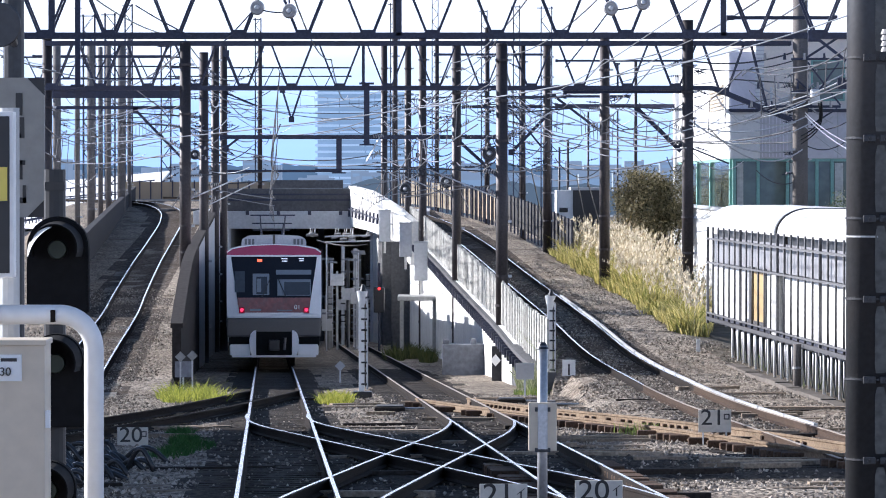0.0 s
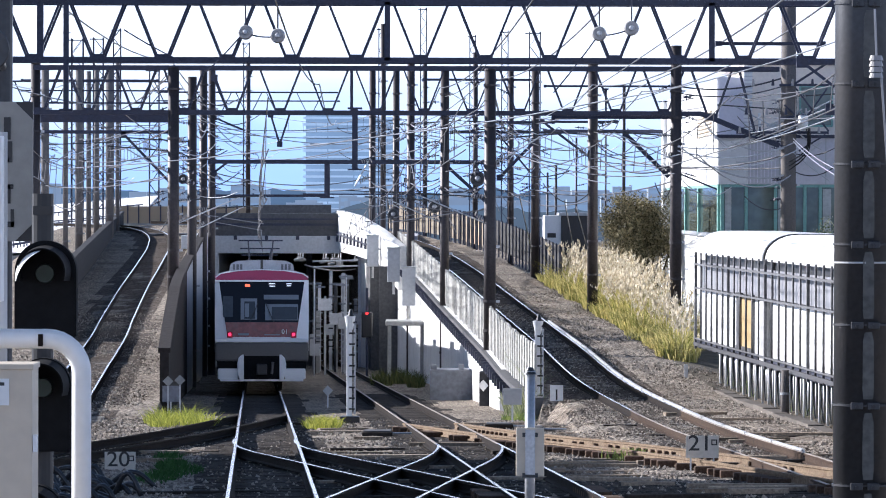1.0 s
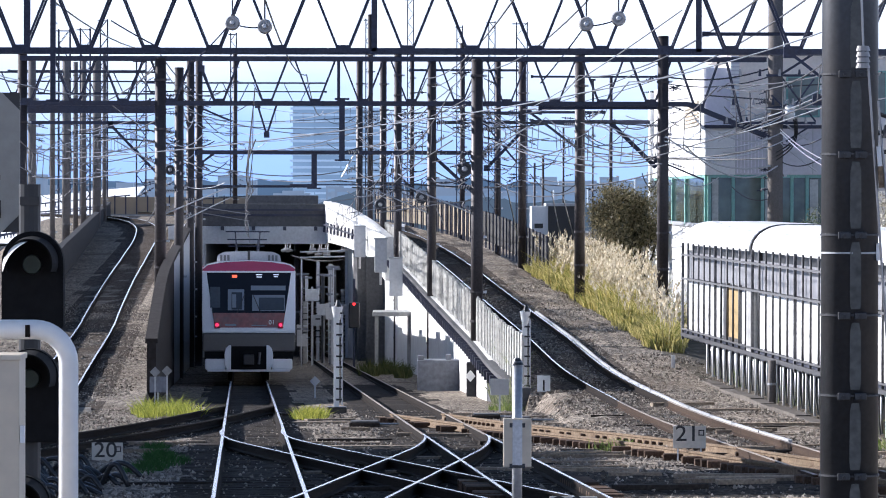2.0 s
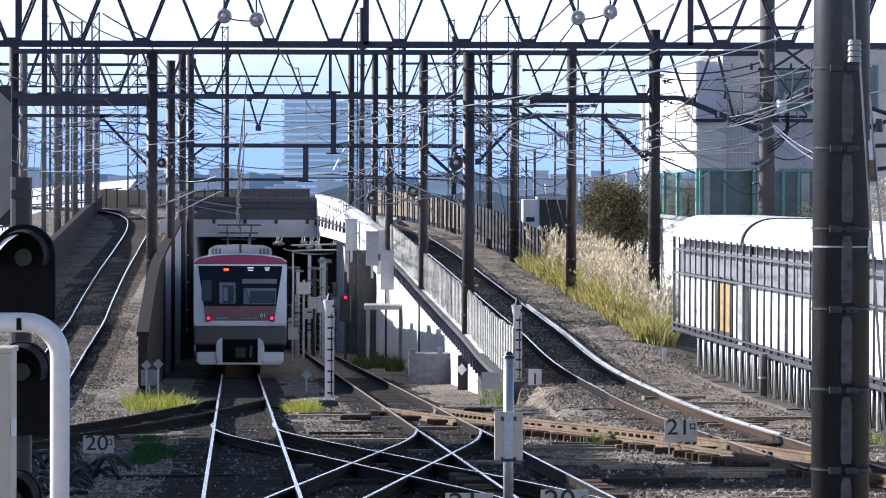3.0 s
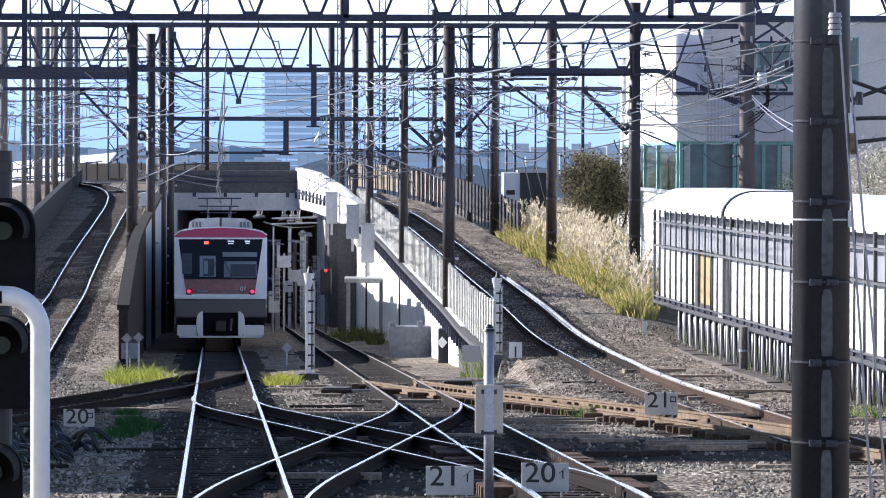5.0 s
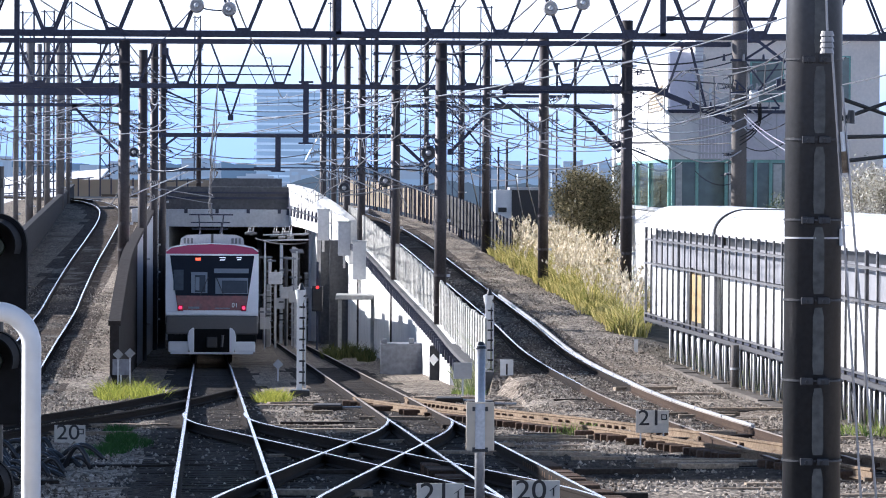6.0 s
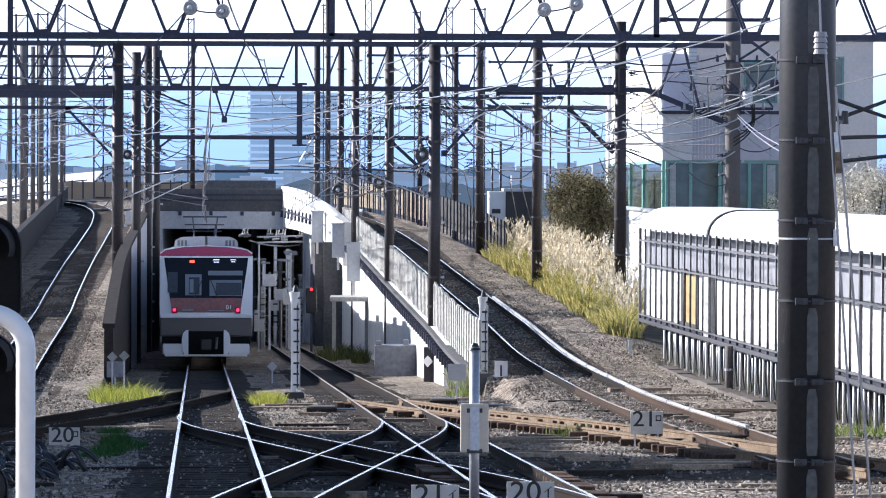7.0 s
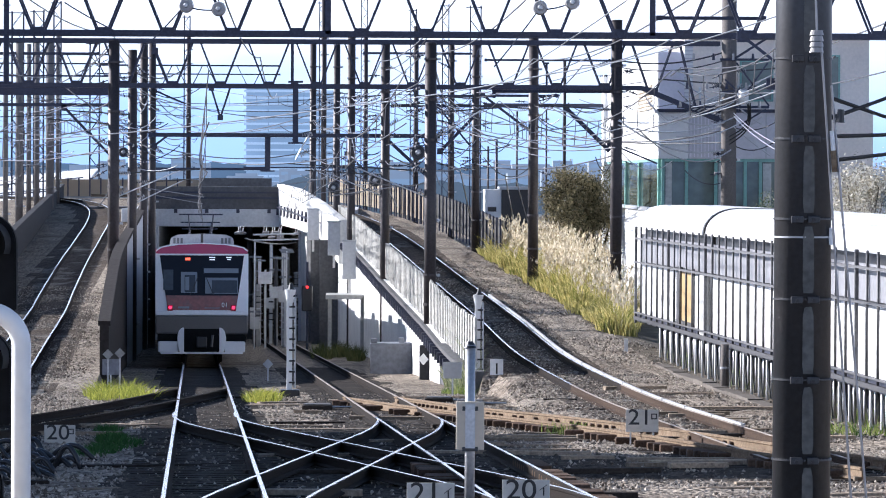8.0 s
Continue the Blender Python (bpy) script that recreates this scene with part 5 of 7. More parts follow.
part("block", box((-0.36, -0.4, 0), (0.36, 0.4, 1.0), 0.04), M_NEARBLACK, foot)
part("diamond_plate", front_plate([(-0.4, -0.43, 0.64), (-0.26, -0.43, 0.48), (-0.12, -0.43, 0.64), (-0.26, -0.43, 0.8)], 0.02), M_WHITE, foot)
slab = empty("equipment_slab", (-0.919, 180, z_low(180)), "pale concrete slab on short posts beside the wall", "slab")
part("slab", box((-0.75, -1.5, -0.913 - z_low(180)), (0.75, 1.5, -0.746 - z_low(180)), 0.03), M_CONC, slab)
for s in (-0.6, 0.6):
    part("post", box((s - 0.07, -1.2, -0.2), (s + 0.07, -1.0, -0.913 - z_low(180))), M_CONC, slab)

# gear inside the underpass: cable racks and a red lamp
rackrng = random.Random(3)
for i, (x, y) in enumerate(((-4.759, 199), (-4.829, 208), (-4.407, 203), (-4.561, 222), (-4.085, 212), (-3.922, 218), (-3.46, 207), (-3.489, 226))):
    g = empty("cable_rack", (x, y, z_low(y) - 0.2), "pale steel cable rack post in the underpass", "cable rack", "cable racks")
    th = (0.03, 0.09, 0.045, 0.07)[i % 4]
    part("post", box((-th, -0.035, 0), (th, 0.035, (4.4, 2.7, 3.3, 4.6, 2.2)[i % 5])), (M_GALV, M_CONC, M_GREY)[i % 3], g)
    if i % 2:
        for k in range(3, 13):
            part("rung", box((-0.11, -0.05, 0.27 * k), (0.11, -0.035, 0.27 * k + rackrng.uniform(0.03, 0.09))), M_NEARPOLE if k % 3 else M_GALV, g)
    if i in (2, 4, 7):
        part("cabinet", box((-0.3, -0.15, 1.5 + 0.6 * (i % 3)), (0.26, 0.15, 2.0 + 0.6 * (i % 3)), 0.02), M_PALEBEAM, g)
for i in range(13):
    y = rackrng.uniform(198, 224)
    x = y * rackrng.uniform(-0.0242, -0.0162)
    g = empty("gear_post", (x, y, z_low(y) - 0.2), "thin pale steel gear post beside the low track", "gear post", "gear posts")
    h = rackrng.uniform(1.6, 4.2)
    th = rackrng.choice((0.025, 0.04, 0.07))
    part("post", box((-th, -0.03, 0), (th, 0.03, h), 0.006), (M_BLUECONC, M_GALV, M_NEARPOLE)[i % 3], g)
    part("crosshead", box((-0.3, -0.04, h - 0.12), (0.25, 0.04, h - 0.04), 0.01), M_BLUECONC, g)
    if i % 3 == 0:
        part("junction_box", box((-0.2, -0.14, h * 0.5), (0.22, -0.03, h * 0.5 + 0.5), 0.02), M_GREY, g)
    if i % 3 == 1:
        for k in range(8):
            part("rung", box((-0.16, -0.045, 0.5 + 0.3 * k), (0.16, -0.03, 0.54 + 0.3 * k)), M_GALV, g)
for i in range(14):
    # insulators and clamps under the deck
    hx, hy = rackrng.uniform(-6.246, -3.414), rackrng.uniform(222, 234)
    hz = rackrng.uniform(0.715, 1.059)
    hg = empty("wire_clamp", (hx, hy, hz), "pale wire clamp with insulator under the underpass deck", "insulator", "underpass clamps")
    part("insulator", rod((-0.16, 0, 0), (0.16, 0, 0.04), 0.07, 0.05, 8), M_PORCELAIN, hg)
    part("hanger", rod((0, 0, 0), (0.05, 0, 1.271 - hz), 0.018, sides=6), M_GALV, hg)
for z_ in (1.113, 0.874):
    gp = empty("gear_pipe", (-4.998, 206, z_), "pale horizontal pipe between gear posts by the underpass", "pipe", "gear pipes")
    part("pipe", rod((0, 0, 0), (-3.085 - -4.998, 0, 0.05), 0.035, sides=7), M_GREY, gp)
for k in range(1):
    loose_wire((-5.33, 205, 0.982 - 0.3 * k), (-3.578, 230, 0.476 - 0.25 * k), 0.15, 0.03, M_WIRE, "pale cable in the underpass")
M_REDLAMP = glow_mat("signal_red", (1.0, 0.03, 0.03), 1.2)
sig = empty("tunnel_signal", (-2.571, 196, z_low(196) - 0.2), "small dark signal post showing a red light", "railway signal")
part("post", box((-0.05, -0.05, 0), (0.05, 0.05, 3.6)), M_STEEL, sig)
part("head", box((-0.22, -0.15, -1.633 - z_low(196)), (0.22, 0.1, -0.609 - z_low(196)), 0.05), M_BLACK, sig)
part("lens", rod((0, -0.15, -0.859 - z_low(196) + 0.2), (0, -0.18, -0.859 - z_low(196) + 0.2), 0.06, sides=14), M_REDLAMP, sig, "glowing red lens")


# ---- small trackside posts and boards ----
def striped_post(x, y, h, label="pale steel marker post with dark bands and a lamp head"):
    z = ground_z(x, y)
    g = empty("marker_post", (x, y, z), label, "marker post", "marker posts")
    part("base", box((-0.22, -0.2, -0.05), (0.22, 0.2, 0.16), 0.03), M_BLACK, g)
    part("shaft", box((-0.075, -0.06, 0.1), (0.05, 0.06, h), 0.01), M_WHITE, g)
    for i in range(9):
        part("band", box((-0.02, -0.07, 0.3 + i * h / 10), (0.11, 0.07, 0.34 + i * h / 10)), M_BLACK, g)
    part("step", box((0.085, -0.02, 0.2), (0.13, 0.02, h - 0.2)), M_GALV, g)
    hd = part("head", rod((0, 0, h - 0.32), (0, 0, h - 0.02), 0.07, 0.13, 14), M_WHITE, g)
    part("hood", rod((0.02, -0.02, h - 0.04), (0.02, -0.02, h + 0.13), 0.085, 0.03, 12), M_BLACK, hd)


striped_post(-1.793, 108, 2.4)
striped_post(2.492, 113, 2.3)


def pipe_post():
    z = ground_z(1.022, 50)
    g = empty("signal_box_post", (1.022, 50, z), "grey steel pipe post with a pale flat equipment box and cap", "equipment post")
    part("pipe", rod((0, 0, -0.2), (0, 0, 1.876 - z), 0.052, sides=16), M_GALV, g, smooth=True)
    part("cap", rod((0, 0, 1.841 - z), (0, 0, 1.911 - z), 0.066, 0.03, 16), M_NEARPOLE, g)
    b = part("case", box((-0.145, -0.11, 0.797 - z), (0.145, -0.055, 1.296 - z), 0.012), M_BEIGE, g, "pale flat equipment case")
    for s in (0.03, -0.05):
        part("clamp", box((-0.08, -0.12, 1.046 - z + s * 5.2), (0.08, 0.06, 1.046 - z + s * 5.2 + 0.045)), M_NEARPOLE, g)
    part("front_rib", box((-0.05, -0.125, 0.797 - z + 0.02), (0.05, -0.11, 1.296 - z - 0.02)), M_GALV, b)


pipe_post()


def number_board(x, y, ztop, w, h, txt, mark):
    z = ground_z(x, y)
    g = empty("number_board", (x, y, z), "white point-number board with black figures " + txt + " on two short legs", "sign", "point number boards")
    part("board", box((-w / 2, -0.012, ztop - z - h), (w / 2, 0.012, ztop - z), 0.004), M_BOARD, g)
    for s in (-0.35, 0.35):
        part("leg", box((s * w - 0.012, 0.013, -0.1), (s * w + 0.012, 0.035, ztop - z - 0.05)), M_GALV, g)
    k = h * 0.98
    digits(g, txt, (-w * 0.44, -0.016, ztop - z - h * 0.86), k, M_BLACK, "figure", 1.12)
    if mark == "box":
        s, cx, cz, t = h * 0.26, w * 0.36, ztop - z - h * 0.3, h * 0.05
        for lo, hi in (((-s / 2, -s / 2), (s / 2, -s / 2 + t)), ((-s / 2, s / 2 - t), (s / 2, s / 2)), ((-s / 2, -s / 2), (-s / 2 + t, s / 2)), ((s / 2 - t, -s / 2), (s / 2, s / 2))):
            part("small_mark", box((cx + lo[0], -0.017, cz + lo[1]), (cx + hi[0], -0.012, cz + hi[1])), M_BLACK, g)
    else:
        cx, cz, t = w * 0.37, ztop - z - h * 0.36, h * 0.05
        part("small_mark", bar((cx - h * 0.14, -0.015, cz), (cx + h * 0.12, -0.015, cz + h * 0.2), t, 0.006), M_BLACK, g)
        part("small_mark", bar((cx, -0.015, cz + h * 0.1), (cx, -0.015, cz - h * 0.18), t, 0.006), M_BLACK, g)


number_board(-4.72, 74, -0.197, 0.47, 0.33, "20", "box")
number_board(4.134, 74, 0.07, 0.5, 0.34, "21", "box")
number_board(0.621, 50, 0.454, 0.49, 0.30, "21", "hook")
number_board(1.602, 50, 0.489, 0.49, 0.30, "20", "hook")


def plate_sign(x, y, z0, z1, w, m, label, mark=None):
    z = ground_z(x, y)
    g = empty("plate_sign", (x, y, z), label, "sign", "trackside plates")
    part("plate", box((-w / 2, -0.015, z0 - z), (w / 2, 0.015, z1 - z), 0.004), m, g)
    part("leg", box((-0.02, 0.016, -0.1), (0.02, 0.05, z1 - z - 0.04)), M_GALV, g)
    if mark:
        part("stroke", box((-0.02, -0.02, z0 - z + 0.1), (0.02, -0.015, z1 - z - 0.1)), M_BLACK, g)


plate_sign(2.899, 112, -1.041, -0.586, 0.3, M_WHITE, "white plate with one black stroke beside the track", True)
plate_sign(1.784, 106, -0.793, -0.436, 0.4, M_GREY, "plain grey plate seen from behind")
plate_sign(6.401, 122, -0.818, -0.436, 0.1, M_WHITE, "small white marker stake on the ballast shoulder")


def diamond(x, y, z, r, m):
    zz = ground_z(x, y)
    g = empty("diamond_marker", (x, y, zz), "small pale diamond marker plate on a stake", "sign", "diamond markers")
    part("plate", front_plate([(-r, 0, z - zz), (0, 0, z - zz - r), (r, 0, z - zz), (0, 0, z - zz + r)], 0.02), m, g)
    part("stake", box((-0.02, 0.021, -0.1), (0.02, 0.05, z - zz)), M_GALV, g)


diamond(-6.315, 117, -0.705, 0.13, M_CONC)
diamond(-6.03, 117, -0.678, 0.13, M_CONC)
diamond(-2.683, 127, -1.309, 0.14, M_GREY)
plate_sign(-6.274, 117.5, -1.215, -0.833, 0.4, M_BLUECONC, "pale plate leaning on the end of the retaining wall")


# ---- the near mast and the signal cluster ----
M_MAST_GLINT = mat("mast_glint_strip", (0.085, 0.085, 0.08), 0.5, 0.2, 20, 0.35, 3, 0.6, (0.08, 0.08, 0.08), 0.05)


def near_mast():
    x, y = 2.661, 30
    z = ground_z(x, y)
    g = empty("near_mast", (x, y, z), "thick dark galvanised steel mast with bolted bands, close to the platform", "mast")
    part("shaft", rod((0, 0, -0.2), (0.0, 0, 8.5), 0.182, 0.166, 32), M_NEARPOLE, g, smooth=True)
    h = 1.869 - z - 0.5
    while h < 8:
        r = 0.184 - 0.016 * h / 8.5
        b = part("band", rod((0, 0, h), (0, 0, h + 0.012), r + 0.006, sides=32), M_NEARPOLE, g)
        for s in (-0.085, 0.015):
            lug = part("lug", box((s, -r - 0.02, h - 0.02), (s + 0.075, -r + 0.03, h + 0.025), 0.006), M_NEARPOLE, b)
            part("bolt", rod((s + 0.037, -r - 0.035, h), (s + 0.037, -r - 0.02, h), 0.012, sides=6), M_BLACK, lug)
        # Lighter strip between bands: the shaft's highlight, painted on.
        part("glint_strip", prism([(-0.008, h + 0.045), (0.05, h + 0.045), (0.056, h + 0.1), (0.054, h + 0.4), (0.042, h + 0.455), (0.0, h + 0.455), (-0.012, h + 0.4), (-0.014, h + 0.1)], -r - 0.001, -r + 0.03), M_MAST_GLINT, b)
        h += 0.494
    part("tie_wire", rod((0, 0, 3.234 - z), (0, 0, 3.245 - z), 0.181, sides=32), M_GREY, g)
    part("tag", box((0.155, -0.1, 3.193 - z), (0.185, -0.04, 3.297 - z)), M_WHITE, g)
    st = empty("stay_wires", (x, y, z), "thin pale stay wires with a glass insulator beside the mast", "stay wire")
    for p, q in (((2.719, 29.5, 4.473), (2.931, 29.5, 1.494)), ((2.787, 29.5, 4.165), (3.027, 29.5, 1.494)), ((2.685, 29.5, 4.781), (2.698, 29.5, 4.439))):
        wire([Vector(p) - Vector(st.location), Vector(q) - Vector(st.location)], 0.008, M_BRIGHTWIRE, st, "stay")
    for k in range(4):
        zz = 4.364 - z + 0.035 * k
        part("insulator_shed", rod((2.695 - x, -0.5, zz), (2.695 - x, -0.5, zz + 0.03), 0.045, 0.035, 14), M_PORCELAIN, st)
    part("white_sleeve", rod((2.8 - x, -0.5, 3.77 - z), (2.79 - x, -0.5, 3.89 - z), 0.014, sides=10), M_WHITE, st)
    part("red_sleeve", rod((2.81 - x, -0.5, 3.64 - z), (2.8 - x, -0.5, 3.77 - z), 0.017, sides=10), M_BROWNRAIL, st, "brown-red cable sleeve")
    part("clamp", rod((2.84 - x, -0.5, 3.94 - z), (2.845 - x, -0.5, 4.02 - z), 0.028, 0.02, 10), M_BLACK, st)


near_mast()
for za, zb in ((3.97, 7.2), (4.1, 4.4), (3.86, 5.4), (3.71, 5.36)):
    loose_wire((2.82, 30, za), (12.5, 85.2, zb), 0.25, 0.014, M_MATT_BLACK, "thick black cable running from the near mast to the gantry leg")


def signal_cluster():
    y = 22.0
    x = -1.747
    z = z_low(22) - 0.2
    # the colour light signal: a dark post with hooded heads
    s = empty("colour_light_signal", (x, y, z), "black hooded colour light signal heads on a dark post, unlit", "railway signal")
    part("post", rod((-0.02, 0.16, -0.2), (-0.02, 0.16, 3.638 - z), 0.05, sides=14), M_BLACK, s)
    for x_, zc, w in ((-1.744 - x, 3.286 - z, 0.14), (-1.752 - x, 2.77 - z, 0.125), (-1.788 - x, 2.195 - z, 0.125)):
        out = [(x_ + w * math.cos(a), zc + w * math.sin(a)) for a in [math.pi * i / 14 for i in range(15)]]
        out += [(x_ - w, zc - 0.3), (x_ + w, zc - 0.3)]
        hd = part("head", prism(out, 0.02, 0.12, 0.006), M_MATT_BLACK, s)
        bm = bmesh.new()
        prev = None
        for i in range(23):
            a = math.pi * (-0.12 + 1.24 * i / 22)
            row = [bm.verts.new((x_ + r * math.cos(a), yy, zc + r * math.sin(a))) for r, yy in ((0.118, 0.02), (0.108, -0.22), (0.102, -0.22), (0.112, 0.02))]
            if prev:
                for j in range(4):
                    bm.faces.new((prev[j], prev[(j + 1) % 4], row[(j + 1) % 4], row[j]))
            prev = row
        part("hood", bm, M_MATT_BLACK, hd)
        part("lens", rod((x_, 0.02, zc - 0.01), (x_, -0.01, zc - 0.01), 0.045, 0.04, 20), M_LENS, hd, "dim greenish glass lens")
        # White crescent paints the sun on the hood's upper left rim.
        part("hood_glint", crescent(x_, -0.235, zc - 0.02, 0.116, 0.096, 92, 190), M_WHITE, hd, "white crescent for the sunlit hood edge")
    for zz in (3.562 - z, 2.974 - z, 2.527 - z):
        part("bracket", box((-0.06, 0.1, zz - 0.02), (0.03, 0.2, zz + 0.02)), M_BLACK, s)
    # bent white hand rail
    h = empty("guard_pipe", (-1.435, 20, z), "white painted bent pipe guard rail with scuffed paint", "guard pipe")
    r = 0.0405
    zt = 3.038 - z
    path = [(0, 0, -0.3), (0, 0, zt - 0.14)] + [(-0.14 + 0.14 * math.cos(a), 0, zt - 0.14 + 0.14 * math.sin(a)) for a in [math.pi / 2 * i / 8 for i in range(1, 9)]] + [(-0.6, 0, zt)]
    v, f = sweep([Vector(p) for p in path], circle(r, 16), up=Vector((0, 1, 0)))
    quick("pipe", v, f, M_WHITE, h, smooth=True)
    part("flange", rod((-0.415, 0, zt), (-0.39, 0, zt), r * 1.5, sides=16), M_GREY, h)
    part("scuff", box((-0.175, -r - 0.004, zt - 0.03), (-0.155, -r + 0.01, zt + 0.02)), M_RUST, h)
    # pale equipment cabinet
    c = empty("equipment_cabinet", (-1.707, 19, z), "beige steel equipment cabinet with a small white label plate", "cabinet")
    part("body", box((-0.3, 0, -0.2), (-1.555 - -1.707, 0.3, 2.965 - z), 0.008), M_BEIGE, c)
    part("lid", box((-0.3, -0.012, 2.945 - z), (-1.553 - -1.707 + 0.004, 0.31, 2.967 - z), 0.004), M_BEIGE, c)
    lab = part("label_plate", box((-1.773 - -1.707, -0.01, 2.806 - z), (-1.645 - -1.707, 0, 2.91 - z)), M_WHITE, c)
    part("label_bar", box((-1.725 - -1.707, -0.013, 2.883 - z), (-1.663 - -1.707, -0.01, 2.896 - z)), M_BLACK, lab)
    digits(lab, "30", (-1.731 - -1.707, -0.013, 2.819 - z), 0.046, M_BLACK, "figure")
    part("hinge", box((-1.553 - -1.707, 0.0, 2.623 - z), (-1.537 - -1.707, 0.06, 2.689 - z)), M_WHITE, c)
    # octagonal grey board with writing that cannot be read
    b = empty("octagon_board", (-2.013, 23, z), "grey eight-sided board with black strokes and dark corners", "sign")
    xa, xb, za, zb = -2.2 - -2.013, -1.882 - -2.013, 3.413 - z, 4.073 - z
    k = 0.085
    part("back_plate", box((xa, 0.012, za), (xb, 0.03, zb)), M_BLACK, b)
    part("face", front_plate([(xa, 0, za), (xb - k, 0, za), (xb, 0, za + k), (xb, 0, zb - k), (xb - k, 0, zb), (xa, 0, zb)], 0.012), M_OCTAGON, b)
    for px0, px1, py0, py1 in ((-2.018, -1.986, 4, 3.894), (-2.018, -1.997, 3.918, 3.934), (-2.013, -1.978, 3.886, 3.787), (-2.013, -1.992, 3.787, 3.811), (-2.018, -1.973, 3.661, 3.683), (-2.002, -1.986, 3.592, 3.683), (-2.018, -1.97, 3.48, 3.507), (-1.986, -1.97, 3.48, 3.565)):
        part("stroke", box((min(px0, px1) - -2.013, -0.005, min(py0, py1) - z), (max(px0, px1) - -2.013, 0, max(py0, py1) - z)), M_BLACK, b)
    part("post", rod((-2.034 - -2.013, 0.08, -0.2), (-2.034 - -2.013, 0.08, 4.601 - z), 0.05, sides=14), M_NEARPOLE, b)
    # dark panel with a white frame and a yellow light bar
    d = empty("indicator_panel", (-1.82, 20, z), "dark indicator panel in a white frame with a yellow bar", "indicator")
    part("case", box((-0.3, 0.004, 3.189 - z), (-1.764 - -1.82, 0.12, 3.872 - z), 0.006), M_WHITE, d)
    part("face", box((-0.28, 0.0, 3.208 - z), (-1.781 - -1.82, 0.004, 3.853 - z)), M_BLACK, d)
    part("bar", box((-0.2, -0.006, 3.505 - z), (-1.79 - -1.82, 0, 3.644 - z)), M_YELLOWBAR, d)
    part("post", rod((-1.802 - -1.82, 0.2, -0.2), (-1.802 - -1.82, 0.2, 3.89 - z), 0.045, sides=12), M_GREY, d)
    # round dark loudspeaker above
    l = empty("horn_loudspeaker", (-1.911, 21, 4.258), "dark round horn loudspeaker on the board's post", "loudspeaker")
    part("horn", rod((0, 0.2, 0), (0, -0.05, 0), 0.05, 0.095, 24), M_BLACK, l)
    part("rim", rod((0, -0.05, 0), (0, -0.06, 0), 0.098, 0.094, 24), M_NEARPOLE, l)
    part("stem", rod((0.02, 0.2, 0), (-2.034 - -1.911, 2.1, -0.02), 0.02), M_NEARPOLE, l)


def crescent(x, y, z, r1, r2, a0, a1):
    """A thin crescent that tapers to both ends."""
    bm = bmesh.new()
    n = 16
    prev = None
    for i in range(n + 1):
        u = i / n
        a = radians(a0 + (a1 - a0) * u)
        t = math.sin(math.pi * u) ** 0.7
        ri = r1 - (r1 - r2) * max(t, 0.05)
        row = [bm.verts.new((x + r * math.cos(a), yy, z + r * math.sin(a))) for r, yy in ((r1, y + 0.02), (ri, y), (ri, y + 0.01), (r1, y + 0.03))]
        if prev:
            for j in range(4):
                bm.faces.new((prev[j], prev[(j + 1) % 4], row[(j + 1) % 4], row[j]))
        prev = row
    bmesh.ops.recalc_face_normals(bm, faces=bm.faces)
    return bm


M_LENS = mat("dim_green_lens", (0.012, 0.03, 0.02), 0.5, 0, 20, 0.1, 3, 0, bump=0)
M_YELLOWBAR = mat("yellow_bar", (0.75, 0.6, 0.12), 0.5, 0, 20, 0.05, 2, 0.1)
signal_cluster()


# cables and hoses at the foot of the signal
hoses = random.Random(8)
M_HOSE = mat("glossy_black_hose", (0.02, 0.02, 0.022), 0.22, 0, 30, 0.1, 3, 0.1, bump=0.02)
for i in range(38):
    x, y = hoses.uniform(-4.972, -3.7), hoses.uniform(58, 69)
    z = ground_z(x, y)
    g = empty("cable_loop", (x, y, z), "glossy black cable hose looping low over the ballast", "cable", "cable loops")
    L, H = hoses.uniform(0.3, 0.7), hoses.uniform(0.1, 0.3)
    pts = [Vector((-L * u, 0.2 * u, H * math.sin(math.pi * min(1, u * 1.05)))) for u in [k / 10 for k in range(11)]]
    v, f = sweep(pts, circle(0.034, 9))
    quick("hose", v, f, M_HOSE, g, smooth=True)


# timber and cable troughs lying by the turnouts
trng = random.Random(21)
for i in range(110):
    y = trng.uniform(54, 106)
    x = trng.uniform(-5.5, 7.0)
    if abs(x - main_x(y)) < 0.9 or abs(abs(x - second_x(y)) - 0.53) < 0.25:
        continue
    z = ground_z(x, y)
    L = trng.uniform(0.3, 1.8)
    g = empty("loose_timber", (x, y, z), "weathered brown timber lying on the ballast", "timber", "loose timbers")
    g.rotation_euler = (0, 0, radians(trng.choice((-10, 0, 6, 12, 20))))
    part("plank", box((-L / 2, -0.09, 0.0), (L / 2, 0.09, trng.uniform(0.03, 0.08)), 0.01), M_TIMBER if trng.random() < 0.75 else M_SLEEPER, g)
for x, y in ((-1.048, 96), (1.447, 103), (2.043, 100)):
    z = ground_z(x, y)
    g = empty("point_machine", (x, y, z), "low dark steel switch gear case beside the rail", "switch gear", "switch gear")
    part("case", box((-0.3, -0.35, 0), (0.3, 0.35, 0.1), 0.03), M_SLEEPER, g)
    part("lid", box((-0.26, -0.3, 0.1), (0.26, 0.3, 0.125), 0.01), M_CONC_DARK, g)
    part("rod", rod((0.3, 0, 0.06), (0.75, 0, 0.06), 0.02), M_GALV, g)


# ---- right side: kerb path, fence, covered walkway, building ----
TURN_Z = math.atan(0.046)
kerb = empty("kerb", (fence_x(60) - 0.3, 60, -0.95), "weathered concrete kerb between ballast and fence", "kerb", kind="structure")
kerb.rotation_euler = (0, 0, TURN_Z)
